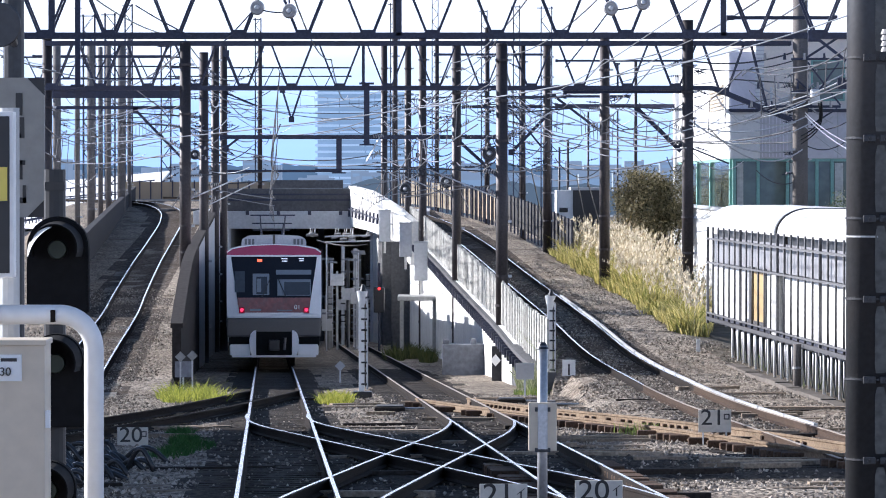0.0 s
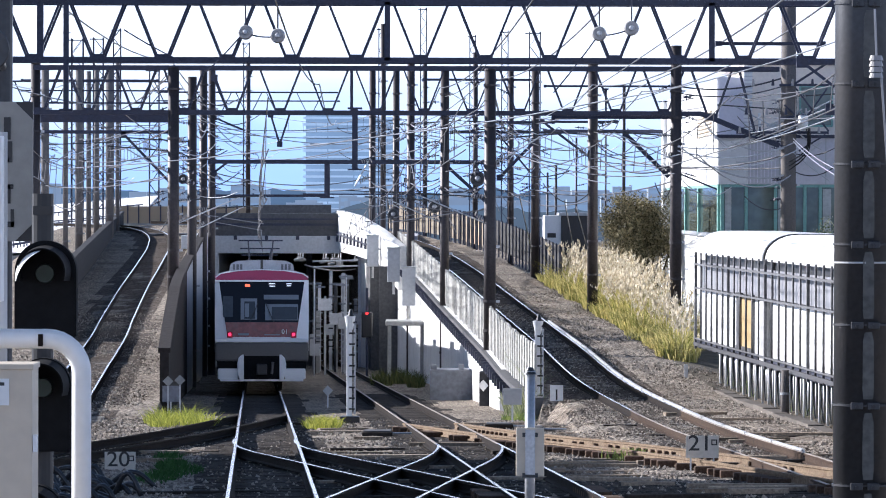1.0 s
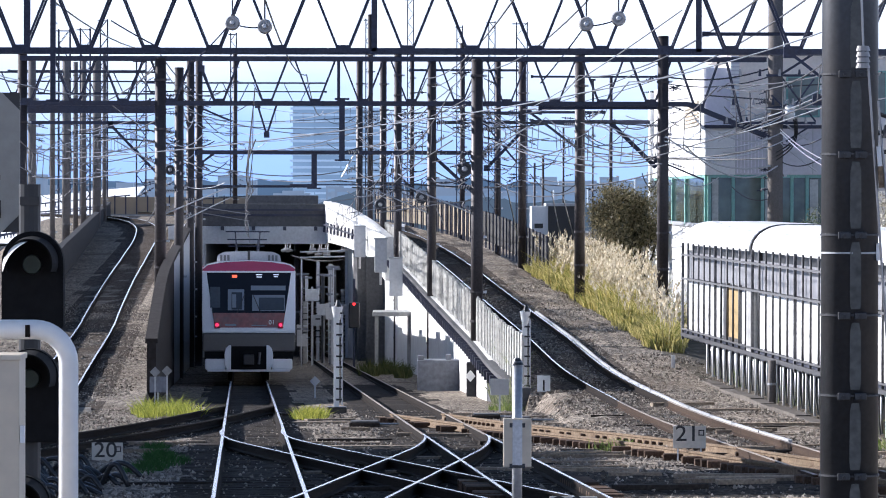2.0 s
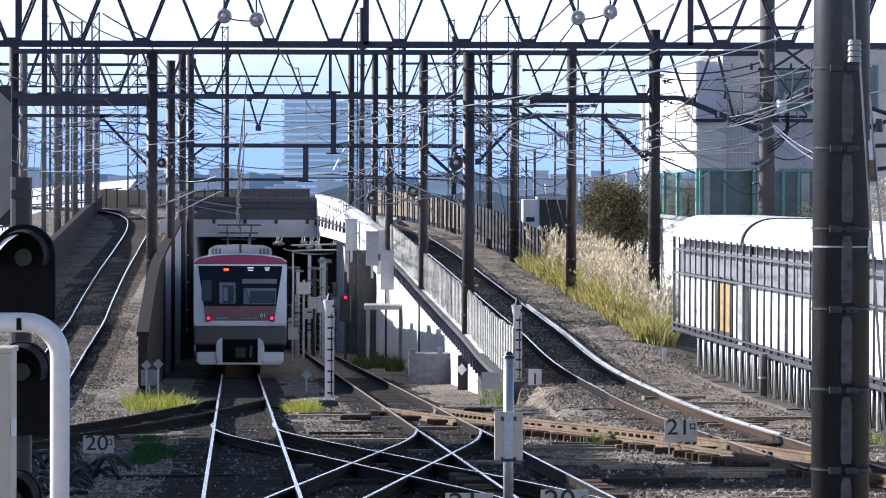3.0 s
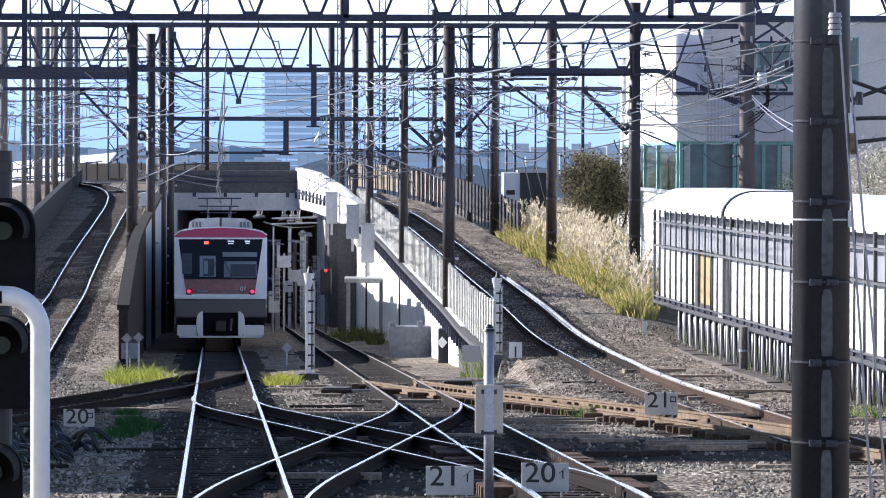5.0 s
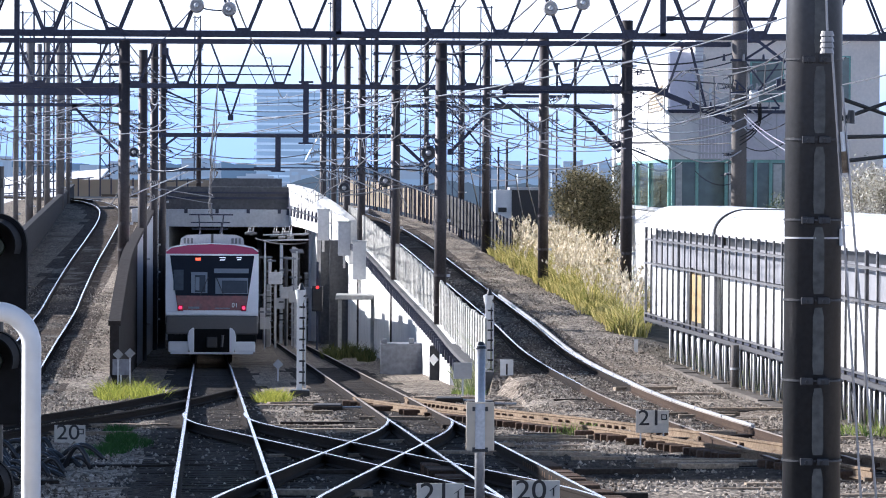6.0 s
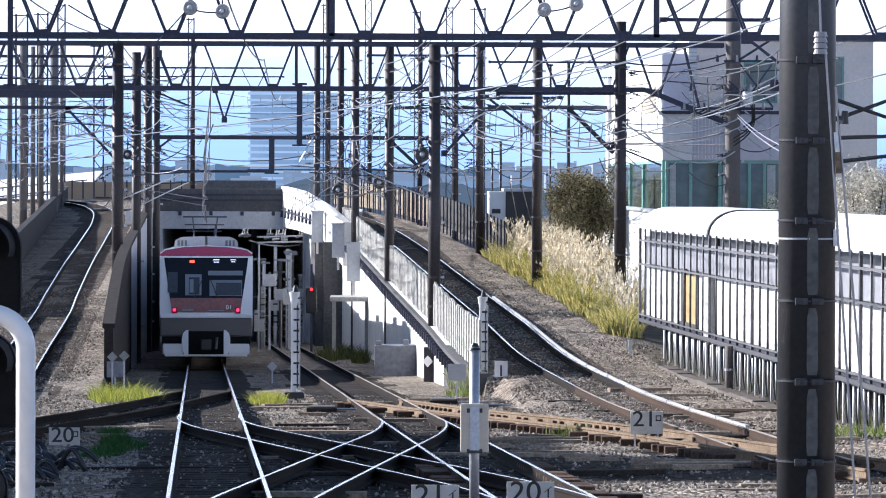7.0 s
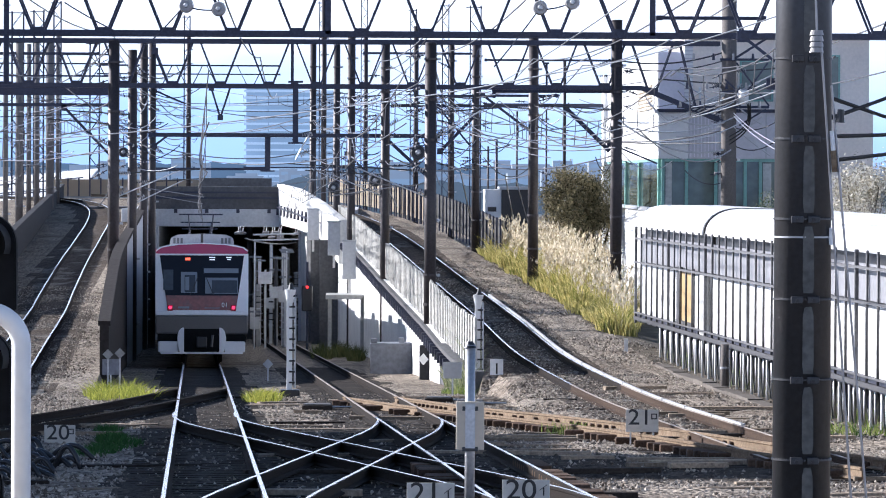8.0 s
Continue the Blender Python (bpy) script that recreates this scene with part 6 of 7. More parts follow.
for i in range(40):
    part("kerb_stone", box((-0.16, i * 2.0, -0.2), (0.16, i * 2.0 + 1.97, 0.09 + 0.02 * math.sin(i * 1.7)), 0.015), M_KERB, kerb)

M_BARS = mat("grey_steel_bars", (0.11, 0.11, 0.115), 0.55, 0.3, 20, 0.25, 2, 0.3, (0.06, 0.055, 0.05), bump=0.05)
M_DARKBARS = mat("dark_steel_rails", (0.05, 0.05, 0.055), 0.55, 0.2, 20, 0.25, 2, 0.2, (0.08, 0.07, 0.06), bump=0.05)
zg, zd, zt = -0.95, 0.12, 2.35
fence = empty("platform_fence", (fence_x(55.0), 55.0, zg), "grey steel bar fence with dark rails on thin pale posts", "fence", kind="structure")
fence.rotation_euler = (0, 0, TURN_Z)
thin = mesh_of("bar", rod((0, 0, 0.86), (0, 0, zt - zg), 0.026, sides=8), M_BARS, True)
thick_bar = mesh_of("bar", box((-0.03, -0.06, 0.82), (0.03, 0.06, zt - zg)), M_BARS)
stout = mesh_of("post", rod((0, 0, -0.1), (0, 0, 1.02), 0.032, sides=8), M_WHITE, True)
dark_post = mesh_of("post", rod((0, 0, -0.1), (0, 0, 1.02), 0.03, sides=8), M_GALV, True)
stay = mesh_of("stay", bar((0.2, 0, 0.05), (0.2, 0.62, 0.95), 0.03, 0.03), M_BARS)
for i in range(55):
    for me, nm, x, y in ((thick_bar if i % 6 == 0 else thin, "bar", 0, i * 1.3), (stout, "post", 0.12, i * 1.3 + 0.25), (dark_post, "post", 0.3, i * 1.3 + 0.9), (stay, "stay", 0.0, i * 1.3 + 0.35)):
        if nm == "bar" or y < 66:
            ob = new(nm, me)
            ob.parent = fence
            ob.location = (x, y, 0)
for zz, h, m in ((0.9, 0.09, M_DARKBARS), (1.07, 0.035, M_BARS), (2.36, 0.045, M_BARS), (2.97, 0.045, M_BARS)):
    part("rail", box((-0.035, 0, zz), (0.035, 70.4, zz + h)), m, fence)
part("corner_rail", box((0.2, 70.7, 1.1), (2.6, 70.76, zt - zg - 0.2)), M_WHITE, fence)
footing = empty("concrete_column", (7.6, 104.4, -0.95), "pale round concrete column under the walkway deck", "column")
part("shaft", rod((0, 0, -0.2), (0, 0, 0.98), 0.09, 0.088, 16), M_CONC_POLE, footing, smooth=True)
part("band", rod((0, 0, 0.45), (0, 0, 0.5), 0.108, sides=16), M_GALV, footing)


def walkway():
    """White cars of a covered walkway behind the bar fence: rounded white roof, grey band, white lower panels on a dark deck."""
    for k, (y0, y1) in enumerate(((80, 109.9), (110.4, 125.5), (52, 79.5))):
        g = empty("covered_walkway", (fence_x(y0) + 1.46, y0, zd), "white covered walkway section with rounded roof and grey window band", "walkway", "walkway sections")
        g.rotation_euler = (0, 0, TURN_Z)
        L = y1 - y0
        part("lower_panel", box((-1.3, 0, 0.0), (1.3, L, 1.24), 0.02), M_WHITE, g)
        part("window_band", box((-1.24, 0.02, 1.32), (1.24, L - 0.02, 1.97)), M_BAND, g)
        # Solid black boxes paint the dark gaps at sill and eaves.
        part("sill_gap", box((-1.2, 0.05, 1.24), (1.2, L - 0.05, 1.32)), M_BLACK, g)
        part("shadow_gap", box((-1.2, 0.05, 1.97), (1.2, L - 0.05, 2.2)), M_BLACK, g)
        pts = [(-1.42, 2.18)] + [(-1.42 + 0.75 * (1 - math.cos(a)), 2.22 + 0.56 * math.sin(a)) for a in [math.pi / 2 * i / 8 for i in range(9)]]
        pts += [(-x, z) for x, z in pts[::-1]]
        rf = part("roof", prism(pts, -0.1, L + 0.1, 0.0), M_WHITE, g, "rounded white roof")
        part("roof_band", prism([(x * 1.012, 2.18 + (z - 2.18) * 1.03) for x, z in pts], -0.16, 0.12), M_BLACK, rf)
        n = int(L / 2.4)
        for i in range(n):
            part("panel_joint", box((-1.306, 1.2 + i * 2.4, 0.03), (-1.3, 1.23 + i * 2.4, 1.22)), M_GREY, g)
        # Black sheet painted for the dark space below the deck.
        part("deck_void", box((-0.62, 0.1, -1.25), (-0.5, L - 0.1, -0.22)), M_MATT_BLACK, g)
        part("deck", box((-1.4, 0, -0.22), (1.4, L, -0.005)), M_STEEL, g)
        for i in range(int(L / 3) + 1):
            part("deck_leg", box((-0.8, i * 3.0, -1.2), (-0.68, i * 3.0 + 0.12, -0.2)), M_STEEL, g)
            part("deck_brace", bar((-0.74, i * 3.0 + 0.06, -1.0), (-0.74, min(L, i * 3.0 + 1.5), -0.25), 0.05, 0.05), M_STEEL, g)
        if k == 1:
            door = part("door_panel", box((-1.33, 2.9, 0.1), (-1.3, 5.2, 1.3)), M_YELLOW, g, "ochre door panel")
            for ya, yb in ((5.2, 6.1), (2.7, 2.9)):
                part("door_jamb", box((-1.36, ya, -0.15), (-1.3, yb, 1.36)), M_DARKBARS, door)
            part("door_sill", box((-1.38, 2.7, -0.2), (-1.3, 6.1, 0.1)), M_DARKBARS, door)
            part("end_pillar", box((-1.46, -0.55, -0.15), (-1.3, 0.4, 1.3), 0.03), M_CONC, g, "grey steel pillar at the joint")


M_BAND = mat("grey_window_band", (0.3, 0.3, 0.32), 0.35, 0.1, 8, 0.15, 1.0, 0.4, (0.2, 0.2, 0.2), 0.05)
walkway()


M_PALEWALL = mat("white_rendered_wall", (0.78, 0.78, 0.77), 0.8, 0, 12, 0.04, 0.5, 0.2, (0.5, 0.5, 0.5), 0.05)
M_LILAC = mat("lilac_grey_cladding", (0.58, 0.57, 0.6), 0.6, 0.0, 10, 0.06, 0.5, 0.25, (0.25, 0.24, 0.3), 0.05)
M_PALELILAC = mat("pale_lilac_panel", (0.76, 0.74, 0.8), 0.6, 0.0, 10, 0.05, 0.5, 0.2, (0.5, 0.48, 0.52), 0.05)
M_TAUPE = mat("taupe_cladding", (0.84, 0.76, 0.68), 0.7, 0, 10, 0.06, 0.5, 0.25, (0.3, 0.28, 0.26), 0.05)
M_GREENFRAME = mat("green_window_frame", (0.2, 0.4, 0.35), 0.5, 0.0, 15, 0.1, 2, 0.2)
M_PANE = mat("dark_green_window_pane", (0.13, 0.17, 0.155), 0.08, 0, 3, 0.2, 0.8, 0.4, (0.16, 0.17, 0.16), 0)
M_SIDEPANE = mat("grey_green_window_pane", (0.1, 0.13, 0.12), 0.08, 0, 3, 0.2, 0.8, 0.4, (0.06, 0.07, 0.06), 0)
M_CURTAIN = mat("pale_curtain", (0.5, 0.52, 0.5), 0.9, 0, 8, 0.2, 2, 0.2)


def building():
    y = 152.0
    x0 = 7.799
    g = empty("station_building", (x0, y, -1.2), "white and grey rendered building with green-framed windows", "building")

    def b(name, lo, hi, m, bev=0.0, parent=g, label=""):
        o = Vector((x0, y, -1.2))
        return part(name, box(Vector(lo) - o, Vector(hi) - o, bev), m, parent, label)
    xc, far = 8.946, y + 35
    b("lower_wall", (xc + 0.12, y + 0.25, -1.2), (26, far, 2.524), M_PALEWALL)
    b("cladding_panel", (xc + 0.02, y + 0.03, 4.2), (9.898, y + 12, 5.7), M_PALEWALL, 0.02)
    b("cladding_band", (9.898, y, 4.2), (13.692, y + 14, 5.7), M_LILAC, 0.02)
    b("white_side", (xc, y + 0.1, 4.2), (xc + 3.0, far, 5.7), M_PALEWALL)
    b("white_upper_side", (xc + 0.05, y + 1.4, 5.7), (9.845, far, 7.535), M_PALEWALL)
    b("far_corner", (xc - 0.1, far - 1.2, -1.2), (xc + 0.3, far + 0.3, 7.535), M_PALEWALL, 0.02)
    # windows along the sunlit side
    for ya, yb in ((y + 0.3, y + 11.5), (y + 11.5, y + 20), (y + 20, y + 33.5)):
        sw = b("side_window", (xc + 0.02, ya, 2.524), (xc + 0.14, ya + 0.45, 4.2), M_GREENFRAME, 0.01)
        b("pane", (xc + 0.1, ya + 0.45, 2.524 + 0.12), (xc + 0.13, yb, 4.2 - 0.09), M_SIDEPANE, 0, sw)
        b("frame_head", (xc + 0.03, ya + 0.45, 4.2 - 0.09), (xc + 0.14, yb, 4.2), M_GREENFRAME, 0, sw)
        b("frame_sill", (xc + 0.01, ya + 0.45, 2.524), (xc + 0.14, yb, 2.524 + 0.12), M_GALV, 0, sw)
    b("upper_wall", (10.09, y + 1.2, 5.7), (15.66, y + 14, 7.993), M_TAUPE)
    b("pale_panel", (9.04, y + 1.3, 5.76), (9.835, y + 1.45, 7.58), M_PALELILAC)
    column = b("brick_pier", (9.835, y + 1.1, 5.7), (10.09, y + 1.5, 7.95), M_PALEWALL)
    for i in range(18):
        b("brick_course", (9.825, y + 1.08, 5.78 + 0.12 * i), (10.1, y + 1.1, 5.82 + 0.12 * i), M_LILAC, 0, column)
    for xa in (11.45, 13.1):
        b("wall_joint", (xa, y + 1.19, 5.75), (xa + 0.025, y + 1.2, 7.95), M_LILAC)
    b("downpipe", (10.28, y + 1.08, 5.75), (10.36, y + 1.16, 6.45), M_PALEWALL, 0.02)
    for i in range(8):
        b("cladding_rib", (9.96 + 0.11 * i, y - 0.02, 4.25), (9.985 + 0.11 * i, y, 5.6), M_PALELILAC)
    b("cladding_joint", (10.86, y - 0.015, 4.22), (10.9, y, 5.66), M_GREY)
    b("cladding_joint", (12.3, y - 0.015, 4.22), (12.34, y, 5.66), M_GREY)
    b("roof_edge", (9.81, y + 1.0, 7.993), (15.72, y + 14, 8.09), M_LILAC)
    b("ledge", (8.91, y - 0.06, 5.647), (13.727, y + 1.3, 5.753), M_STEEL)
    b("grey_block", (13.692, y - 0.1, -1.2), (15.66, y + 14, 5.7), M_TAUPE)
    for i in range(7):
        b("louvre", (xc - 0.02, y + 4.0, 5.806 + 0.12 * i), (xc + 0.05, y + 12.0, 5.806 + 0.06 + 0.12 * i), M_BEIGE)
    for xa, xb, za, zb in ((11.575, 12.633, 6.017, 7.323), (14.29, 14.74, 6.05, 7.49)):
        w = b("window", (xa, y + 1.14, za), (xb, y + 1.19, zb), M_GREENFRAME)
        b("pane", (xa + 0.06, y + 1.12, za + 0.06), (xb - 0.06, y + 1.14, zb - 0.06), M_PANE, 0, w)
    xs = [9.051, 9.793, 10.71, 11.628, 12.104, 12.986, 13.692]
    za, zb = 2.524, 4.2
    for i, (a, c) in enumerate(zip(xs, xs[1:])):
        w = b("window", (a, y + 0.02, za), (a + 0.1, y + 0.24, zb), M_GREENFRAME, 0.01)
        b("frame_head", (a + 0.1, y + 0.04, zb - 0.09), (c, y + 0.2, zb), M_GREENFRAME, 0, w)
        b("frame_sill", (a + 0.1, y + 0.02, za), (c, y + 0.22, za + 0.11), M_GREENFRAME, 0, w)
        b("pane", (a + 0.1, y + 0.12, za + 0.11), (c, y + 0.14, zb - 0.09), M_PANE, 0, w)
        if i % 2 == 0:
            b("curtain", (a + 0.14, y + 0.105, za + 0.2), (a + (c - a) * 0.45, y + 0.118, zb - 0.14), M_CURTAIN, 0, w)


building()

# ---- far things: a store, white sheds, tower, skyline ----
store = empty("trackside_store", (6.49, 232, ground_z(6.49, 232) - 0.2), "white store building with a large black shutter", "building")
so = Vector(store.location)
part("wall", box(Vector((5.413, 232, so.z)) - so, Vector((6.275, 236, 3.008)) - so, 0.02), M_PALEWALL, store)
part("shutter", box(Vector((6.194, 231.9, so.z)) - so, Vector((7.594, 235, 3.034)) - so, 0.02), M_BLACK, store)
part("roof_edge", box(Vector((6.086, 231.7, 3.008)) - so, Vector((7.648, 236, 3.142)) - so), M_GREY, store)
part("dark_window", box(Vector((5.548, 231.95, 1.957)) - so, Vector((5.952, 232, 2.173)) - so), M_BLACK, store)

M_SHEET = mat("white_roof_sheet", (0.86, 0.86, 0.86), 0.5, 0, 3, 0.05, 0.3, 0.2, (0.6, 0.6, 0.6), 0.03)
for xa, xb, za, zb, y in ((-32.331, -20.839, 1.11, 3.562, 330), (-28.695, -22.009, 0.466, 1.615, 300)):
    g = empty("white_shed", (xa, y, -9.0), "long low white shed roof beyond the embankment", "building", "white sheds")
    part("wall", box((0, 0, 0), (xb - xa, 12, za + 9.0)), M_CONC, g)
    ra, rb, run, lean = za + 9.0, zb + 9.0, 36.0, 0.55
    v = [(-0.3, 0, ra - lean), (xb - xa + 0.3, 0, ra + lean), (xb - xa + 0.3, run, rb + lean), (-0.3, run, rb - lean)]
    v += [(x, y_, z - 0.12) for x, y_, z in v]
    rf = quick("roof", v, [(0, 1, 2, 3), (7, 6, 5, 4), (0, 4, 5, 1), (1, 5, 6, 2), (2, 6, 7, 3), (3, 7, 4, 0)], M_SHEET, g)
    for u in (0.3, 0.36, 0.62):
        zz = ra + (rb - ra) * u
        part("roof_rail", bar((0, run * u, zz - lean + 0.25), (xb - xa, run * u, zz + lean + 0.25), 0.09, 0.09), M_STEEL, rf)
        for i in range(16):
            x = (xb - xa) * (i + 0.5) / 16
            part("rail_post", box((x - 0.04, run * u - 0.03, zz - lean + 2 * lean * (i + 0.5) / 16), (x + 0.04, run * u + 0.03, zz + 0.25 - lean + 2 * lean * (i + 0.5) / 16)), M_STEEL, rf)

M_TOWER = far_mat("hazy_tower_facade", (0.2, 0.24, 0.28), (0.07, 0.108, 0.16))
M_TOWERSLAB = far_mat("hazy_tower_balcony", (0.38, 0.43, 0.48), (0.12, 0.17, 0.235))


def tower():
    y = 2200.0
    g = empty("apartment_tower", (-36.774, y, -40), "distant hazy blue-grey apartment tower with balcony floors", "tower building")
    o = Vector(g.location)

    def b(name, x0, x1, y0, y1, z0, z1, m):
        return part(name, box(Vector((x0, y0, z0)) - o, Vector((x1, y1, z1)) - o), m, g)
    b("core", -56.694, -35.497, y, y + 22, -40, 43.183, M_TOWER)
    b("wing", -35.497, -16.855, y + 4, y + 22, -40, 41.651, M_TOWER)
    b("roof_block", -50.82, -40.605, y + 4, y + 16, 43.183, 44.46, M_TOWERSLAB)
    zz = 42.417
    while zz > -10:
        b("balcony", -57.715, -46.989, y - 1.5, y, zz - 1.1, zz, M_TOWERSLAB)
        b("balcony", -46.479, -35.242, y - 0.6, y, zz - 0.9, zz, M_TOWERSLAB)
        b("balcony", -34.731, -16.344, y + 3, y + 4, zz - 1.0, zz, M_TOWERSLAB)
        zz -= 2.95


tower()
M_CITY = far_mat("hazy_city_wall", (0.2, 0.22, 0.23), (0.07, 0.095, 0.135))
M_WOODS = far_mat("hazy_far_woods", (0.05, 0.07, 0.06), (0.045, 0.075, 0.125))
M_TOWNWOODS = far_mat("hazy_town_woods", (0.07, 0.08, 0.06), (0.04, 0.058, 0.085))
crng = random.Random(5)
for i in range(130):
    y = crng.uniform(1000, 2700)
    x = crng.uniform(-0.115, 0.105) * y
    w = crng.uniform(6, 17)
    top = EYE + crng.choice((-3, -2, -1, 0, 1, 2, 4.5)) * y / 1500 * crng.uniform(0.5, 1.3)
    if abs(x - (-36.774) * y / 2200) < 25:
        top = min(top, EYE + 3)
    g = empty("far_building", (x, y, -30), "distant hazy grey-blue town building", "building", "far town")
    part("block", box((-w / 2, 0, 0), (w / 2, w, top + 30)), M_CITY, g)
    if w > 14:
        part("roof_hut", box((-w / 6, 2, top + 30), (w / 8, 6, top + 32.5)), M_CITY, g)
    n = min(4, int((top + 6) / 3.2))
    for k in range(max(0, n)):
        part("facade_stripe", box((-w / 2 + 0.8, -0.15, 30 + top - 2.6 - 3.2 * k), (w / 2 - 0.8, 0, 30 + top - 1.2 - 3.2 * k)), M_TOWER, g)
wv, wf_ = [], []
for i in range(240):
    x = -420 + i * 3.5
    h = EYE + 7.0 + 5.0 * noise.noise((i * 0.09, 0, 0)) + 2.2 * noise.noise((i * 0.5, 3, 0))
    wv += [(x, 2900, -40), (x, 2900, h), (x, 2960, h - 2), (x, 2960, -40)]
    if i:
        k = 4 * i
        wf_ += [(k - 4 + j, k - 4 + j + 1, k + j + 1, k + j) for j in range(3)]
nv, nf = [], []
for i in range(160):
    x = -110 + i * 1.5
    h = EYE - 1.5 + 2.4 * noise.noise((i * 0.13, 7, 0)) + 1.4 * noise.noise((i * 0.6, 9, 0))
    nv += [(x, 900, -12), (x, 900, h), (x, 930, h - 1), (x, 930, -12)]
    if i:
        k = 4 * i
        nf += [(k - 4 + j, k - 4 + j + 1, k + j + 1, k + j) for j in range(3)]
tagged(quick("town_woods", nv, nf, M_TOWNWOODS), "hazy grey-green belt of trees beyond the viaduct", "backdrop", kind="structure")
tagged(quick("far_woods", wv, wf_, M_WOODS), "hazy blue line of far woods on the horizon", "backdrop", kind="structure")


# ---- plants ----
def blades(name, label, spots, count, h0, h1, w, cols, lean=0.35, category="grass", plume=None, seed=1):
    """Many bent blades; spots are (x, y, rx, ry) patches."""
    r = np.random.default_rng(seed)
    V, Fc = [], []
    for _ in range(count):
        x, y, rx, ry = spots[r.integers(len(spots))]
        a, d = r.random() * 6.283, math.sqrt(r.random())
        px, py = x + rx * d * math.cos(a), y + ry * d * math.sin(a)
        z = ground_z(px, py) - 0.03
        h = h0 + (h1 - h0) * r.random() * (1.15 - 0.5 * d)
        lx, ly = r.normal(0, lean, 2) * h
        ang = r.random() * 3.14
        dx, dy = math.cos(ang) * w, math.sin(ang) * w
        k = len(V)
        V += [(px - dx, py - dy, z), (px + dx, py + dy, z), (px + lx * 0.4 + dx * 0.8, py + ly * 0.4 + dy * 0.8, z + h * 0.6), (px + lx * 0.4 - dx * 0.8, py + ly * 0.4 - dy * 0.8, z + h * 0.6), (px + lx, py + ly, z + h)]
        Fc += [(k, k + 1, k + 2, k + 3), (k + 3, k + 2, k + 4)]
    ob = quick(name, V, Fc, island_mat(name + "_blade", *cols, 0.8, 0.35))
    return tagged(ob, label, category, kind="stuff")


REEDS = []
reed_rng = random.Random(77)
for _ in range(190):
    y = reed_rng.uniform(131, 189)
    lo_, hi_ = interp(RIGHT_X, y) + 2.9, min(0.054 * y - 0.3, interp(RIGHT_X, y) + 4.6 + max(0, (165 - y)) * 0.05)
    u = reed_rng.random()
    REEDS.append((lo_ + (hi_ - lo_) * u, y, 0.2 + 0.3 * reed_rng.random(), 0.5 + 1.2 * reed_rng.random(), (0.35 + 0.75 * u ** 0.7) * reed_rng.uniform(0.65, 1.2) * (0.55 if y < 146 else 0.8 if y < 154 else 1.0)))


def reeds():
    """Clumps of arching blades, lower and looser towards the track, with plumes on the taller ones."""
    r = np.random.default_rng(2)
    V, Fc, PV, PF = [], [], [], []
    for cx, cy, rx, ry, tall in REEDS:
        for _ in range(150):
            a, d = r.random() * 6.283, math.sqrt(r.random())
            px, py = cx + rx * d * math.cos(a), cy + ry * d * math.sin(a)
            z = ground_z(px, py) - 0.05
            h = tall * r.uniform(0.5, 1.6)
            lx, ly = (math.cos(a) * d * 0.5 + r.normal(0, 0.22)) * h, (math.sin(a) * d * 0.4 + r.normal(0, 0.22)) * h
            w = 0.011 + 0.008 * r.random()
            g = r.random() * 3.14
            dx, dy = math.cos(g) * w, math.sin(g) * w
            k = len(V)
            V += [(px - dx, py - dy, z), (px + dx, py + dy, z), (px + lx * 0.35 + dx, py + ly * 0.35 + dy, z + h * 0.7), (px + lx * 0.35 - dx, py + ly * 0.35 - dy, z + h * 0.7), (px + lx * 1.1, py + ly * 1.1, z + h * r.uniform(0.75, 1.05))]
            Fc += [(k, k + 1, k + 2, k + 3), (k + 3, k + 2, k + 4)]
        for _ in range(int(13 * max(0, tall - 0.35) * r.uniform(0.3, 1.8))):
            px, py = cx + rx * r.uniform(-1, 1), cy + ry * r.uniform(-1, 1)
            z = ground_z(px, py)
            h = tall * r.uniform(0.9, 1.75)
            lx, ly = r.normal(0.12, 0.2), r.normal(0, 0.15)
            for j in range(18):
                u = j / 18
                qx, qy, qz = px + lx * (0.5 + u * u), py + ly * (0.5 + u), z + h + 0.45 * u
                wd = 0.085 * math.sin(math.pi * (0.1 + 0.85 * u)) + 0.008
                a = r.random() * 6.28
                k = len(PV)
                PV += [(qx, qy, qz), (qx + wd * math.cos(a), qy + wd * math.sin(a), qz + 0.02), (qx + wd * 0.6 * math.cos(a + 0.4), qy + wd * 0.6 * math.sin(a + 0.4), qz + 0.11)]
                PF.append((k, k + 1, k + 2))
            k = len(PV)
            PV += [(px - 0.006, py, z), (px + 0.006, py, z), (px + lx * 0.6 + 0.004, py + ly * 0.6, z + h + 0.1), (px + lx * 0.6 - 0.004, py + ly * 0.6, z + h + 0.1)]
            PF.append((k, k + 1, k + 2, k + 3))
    ob = quick("reed_grass", V, Fc, island_mat("reed_blade", (0.17, 0.19, 0.04), (0.72, 0.60, 0.25), 0.8, 0.35))
    tagged(ob, "tall yellow-green reed grass on the embankment", "grass", kind="stuff")
    ob = quick("reed_plumes", PV, PF, island_mat("plume", (0.42, 0.35, 0.22), (0.8, 0.72, 0.58), 0.9, 0.4))
    tagged(ob, "feathery cream seed plumes over the reed grass", "grass", kind="stuff")


reeds()
blades("weeds_by_wall", "yellow-green weeds by the end of the retaining wall", [(-5.368, 106, 0.35, 2.5), (-4.783, 103, 0.25, 1.5), (-6.024, 108, 0.3, 2), (-5.722, 104, 0.25, 1.2), (-5.391, 109, 0.3, 1)], 1300, 0.04, 0.5, 0.011, ((0.13, 0.17, 0.03), (0.5, 0.5, 0.1)), 0.6, seed=3)
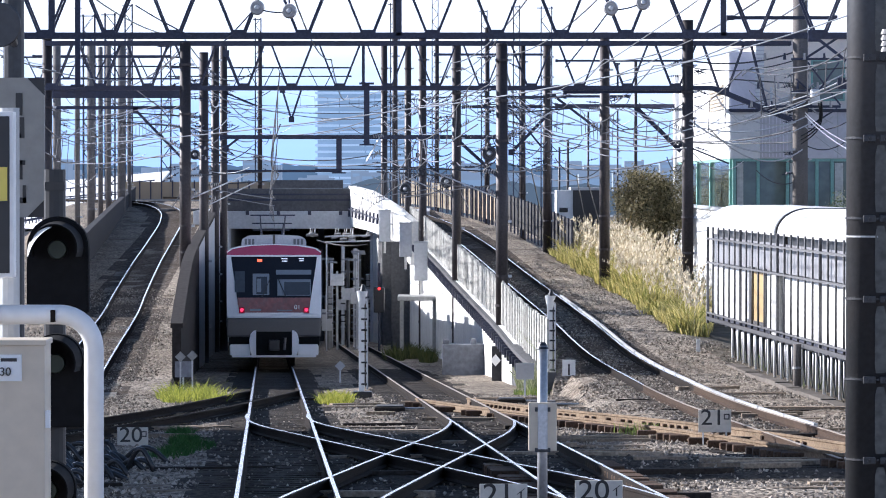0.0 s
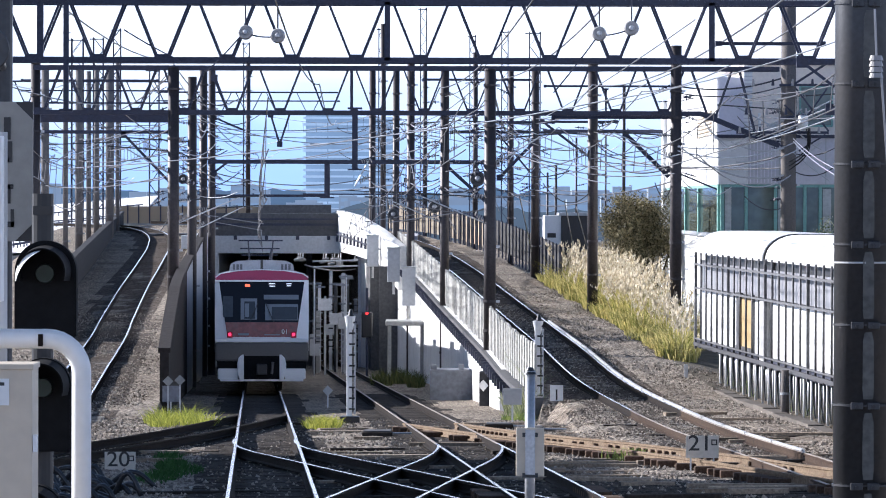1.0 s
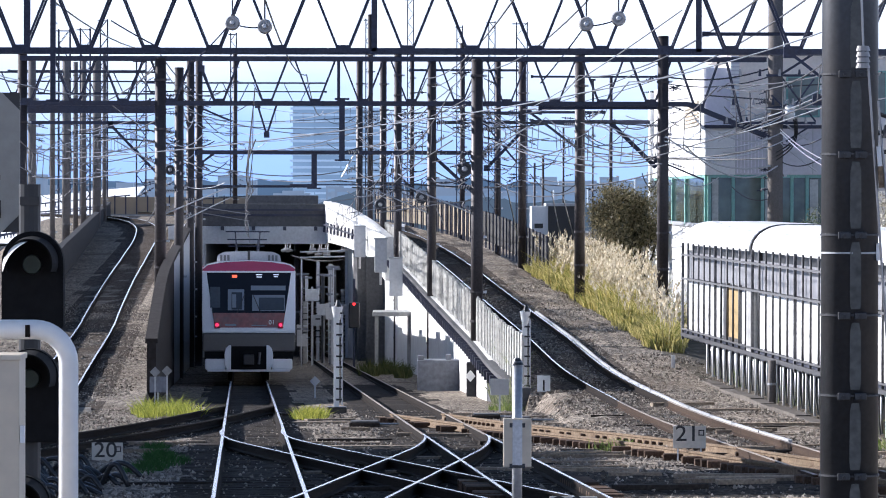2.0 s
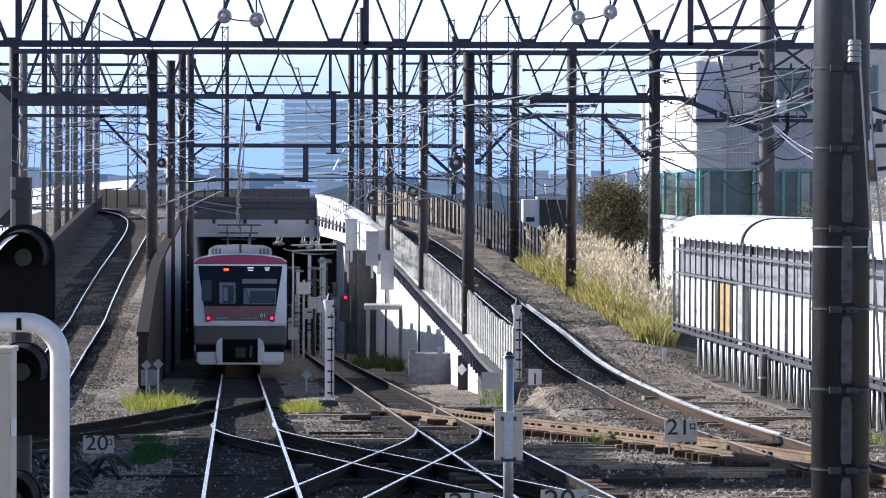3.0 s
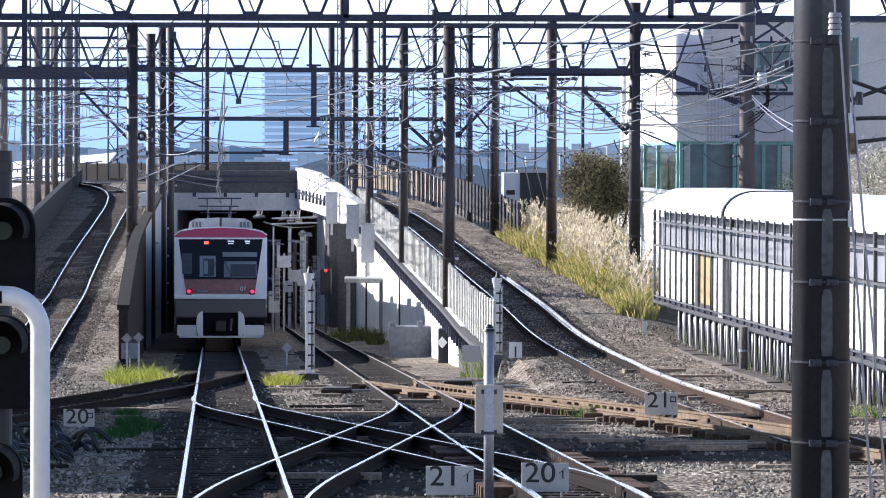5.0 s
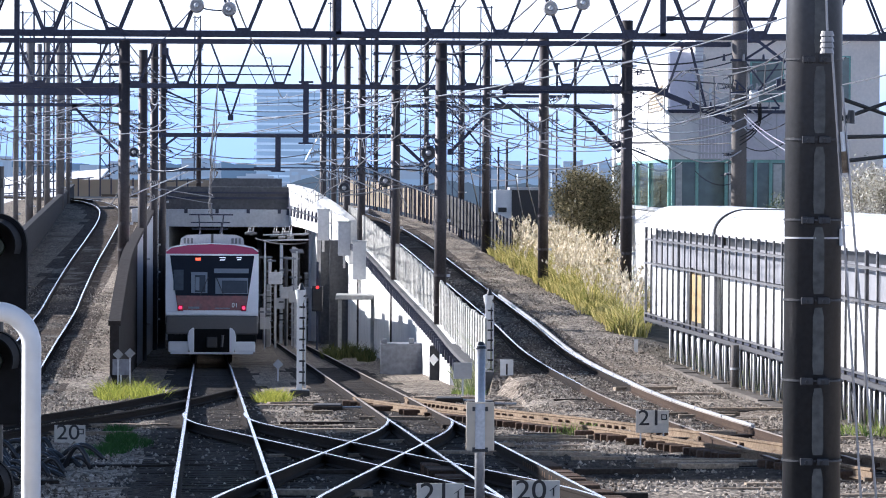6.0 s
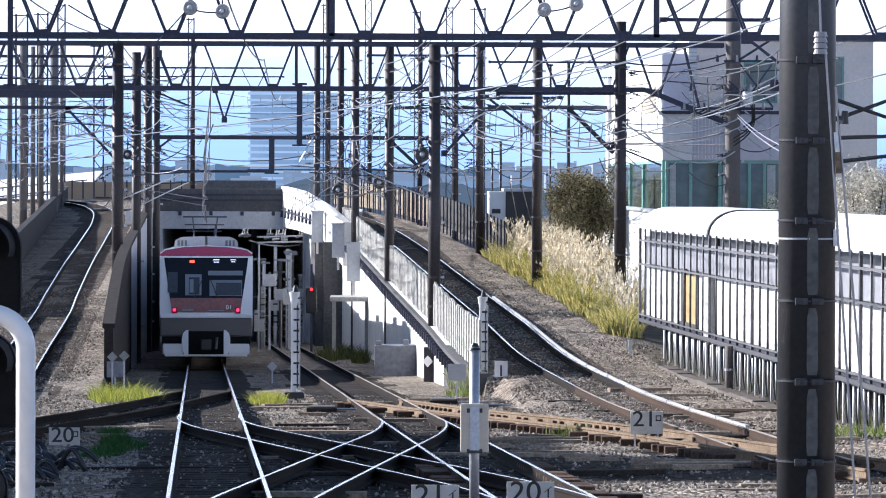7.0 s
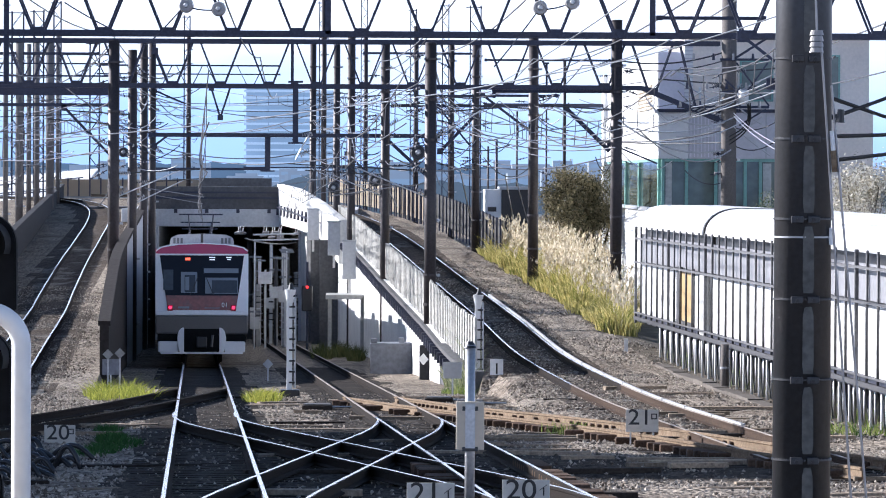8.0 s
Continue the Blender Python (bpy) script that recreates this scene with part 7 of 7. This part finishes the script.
blades("weeds_by_post", "small yellow-green weeds at the marker post", [(-2.318, 104, 0.4, 2.5)], 800, 0.05, 0.36, 0.012, ((0.15, 0.19, 0.03), (0.52, 0.5, 0.1)), 0.6, seed=4)
blades("shaded_weeds", "dark green weeds between the tracks", [(-4.049, 76, 0.22, 1.6), (-3.753, 73, 0.35, 2.0), (-4.328, 80, 0.2, 1.5), (-3.9, 70, 0.3, 2.0)], 2600, 0.03, 0.22, 0.008, ((0.02, 0.07, 0.015), (0.07, 0.16, 0.05)), 0.5, seed=5)
blades("wall_weeds", "dry and green weeds at the foot of the viaduct wall", [(-1.7, 172, 0.4, 4), (-0.5, 166, 0.3, 3), (-1.1, 176, 0.3, 3)], 1500, 0.1, 0.75, 0.012, ((0.03, 0.05, 0.015), (0.16, 0.16, 0.06)), 0.4, seed=6)
blades("fence_weeds", "green weeds behind the platform fence", [(fence_x(84 + 4 * i) + 0.5, 84 + 4 * i, 0.3, 2.5) for i in range(10)], 220, 0.1, 0.55, 0.014, ((0.06, 0.12, 0.03), (0.3, 0.36, 0.12)), 0.4, seed=7)
blades("wall_end_weeds", "pale green climbing weeds on the end of the viaduct fence", [(2.35, 116, 0.25, 2.5), (2.2, 113, 0.3, 1.2), (2.0, 121, 0.15, 2.0)], 1100, 0.2, 0.95, 0.012, ((0.1, 0.14, 0.06), (0.42, 0.42, 0.26)), 0.35, seed=9)
blades("turnout_weeds", "scattered green weeds in the ballast", [(3.213, 80, 0.4, 1.5), (7.949, 80, 0.8, 2), (2.028, 112, 0.4, 1.5)], 900, 0.06, 0.28, 0.012, ((0.06, 0.12, 0.03), (0.3, 0.34, 0.1)), 0.5, seed=8)


def tree(x, y, z0, h, rx, label, seed, leaf=((0.035, 0.036, 0.018), (0.34, 0.29, 0.17)), n=9000, blossom=0, category="tree"):
    r = np.random.default_rng(seed)
    g = empty("bushy_tree", (x, y, z0), label, category)
    part("trunk", rod((0, 0, -0.3), (0.05, 0, h * 0.45), 0.12, 0.06, 9), M_SLEEPER, g)
    limbs = []
    for i in range(9):
        a, e = r.random() * 6.28, r.uniform(0.35, 1.0)
        tip = Vector((math.cos(a) * rx * 0.75 * r.uniform(0.4, 1), math.sin(a) * rx * 0.75, h * (0.35 + 0.55 * e)))
        part("limb", rod((0, 0, h * 0.15 + 0.03 * i), tip, 0.045, 0.012, 6), M_SLEEPER, g)
        limbs.append(tip)
    V, Fc = [], []
    clumps = [(t + Vector(r.normal(0, rx * 0.25, 3))) for t in limbs for _ in range(5)] + [Vector((r.uniform(-rx, rx) * 0.8, r.uniform(-rx, rx) * 0.8, h * r.uniform(0.15, 0.9))) for _ in range(22)]
    for _ in range(n):
        c = clumps[r.integers(len(clumps))]
        p = c + Vector(r.normal(0, rx * 0.17, 3))
        if p.z < 0.05:
            continue
        u, v_ = Vector(r.normal(0, 1, 3)).normalized(), Vector(r.normal(0, 1, 3)).normalized()
        s = r.uniform(0.03, 0.065)
        k = len(V)
        V += [tuple(p - u * s), tuple(p + v_ * s * 0.55), tuple(p + u * s), tuple(p - v_ * s * 0.55)]
        Fc.append((k, k + 1, k + 2, k + 3))
    ob = quick("crown", V, Fc, island_mat("leaf_%d" % seed, *leaf, 0.55, 0.25), g)
    return g


tree(7.314, 176, ground_z(7.314, 176), 3.947 - ground_z(7.314, 176), 1.2, "dark green dense bushy tree behind the reed grass", 31, n=24000)
tree(8.472, 182, ground_z(8.472, 182), 3.283 - ground_z(8.472, 182), 0.9, "dark green shrub beside the building", 32, n=7000)
tree(11.711, 146, -1.2, 3.092 + 1.2, 0.75, "light green shrub with pale flowers in front of the windows", 33, ((0.1, 0.15, 0.05), (0.6, 0.58, 0.42)), 6000, category="shrub")
tree(14.074, 140, -1.2, 4.088 + 1.2, 1.2, "shrub with pale cream blossom beside the walkway", 34, ((0.22, 0.2, 0.13), (0.85, 0.8, 0.7)), 9000, category="shrub")

# ---- the station platform, and an unseen block added for shade ----
plat = empty("station_platform", (0, 0, 0), "grey concrete station platform end under the viewer", "platform", kind="structure")
part("slab", box((-2.6, -60, 0.3), (2.6, 9.0, 1.55 + 0.35), 0.02), M_CONC, plat)
# Added out of view on the left to throw shadow over the crossing.
shade_block = empty("unseen_shade_block", (-20, 65, -2), "unseen plain grey block added to shade the tracks", "building", kind="structure")
part("wall", box((-6, -6, 0), (6, 22, 9.3)), M_CONC, shade_block)
part("shade_block_top", box((-3, 6, 9.3), (6, 14, 11.7)), M_CONC, shade_block)


def motions():
    """The train rolls the last metres away from the viewer, brakes and stands."""
    rolled = ((0.0, 0.0), (0.5, 0.85), (1.0, 1.55), (1.5, 2.1), (2.0, 2.5), (2.5, 2.78), (3.0, 2.93), (3.5, 3.0), (5.5, 3.0), (8.0, 3.0))
    for k, car in enumerate(CARS):
        rows = []
        for t, gone in rolled:
            p = main_at(TRAIN_Y + 20.0 * k + gone)
            rows.append((t, pose(p.x, p.y, p.z, -1.375, 0, 2.074)))
        walk(car, rows)


motions()
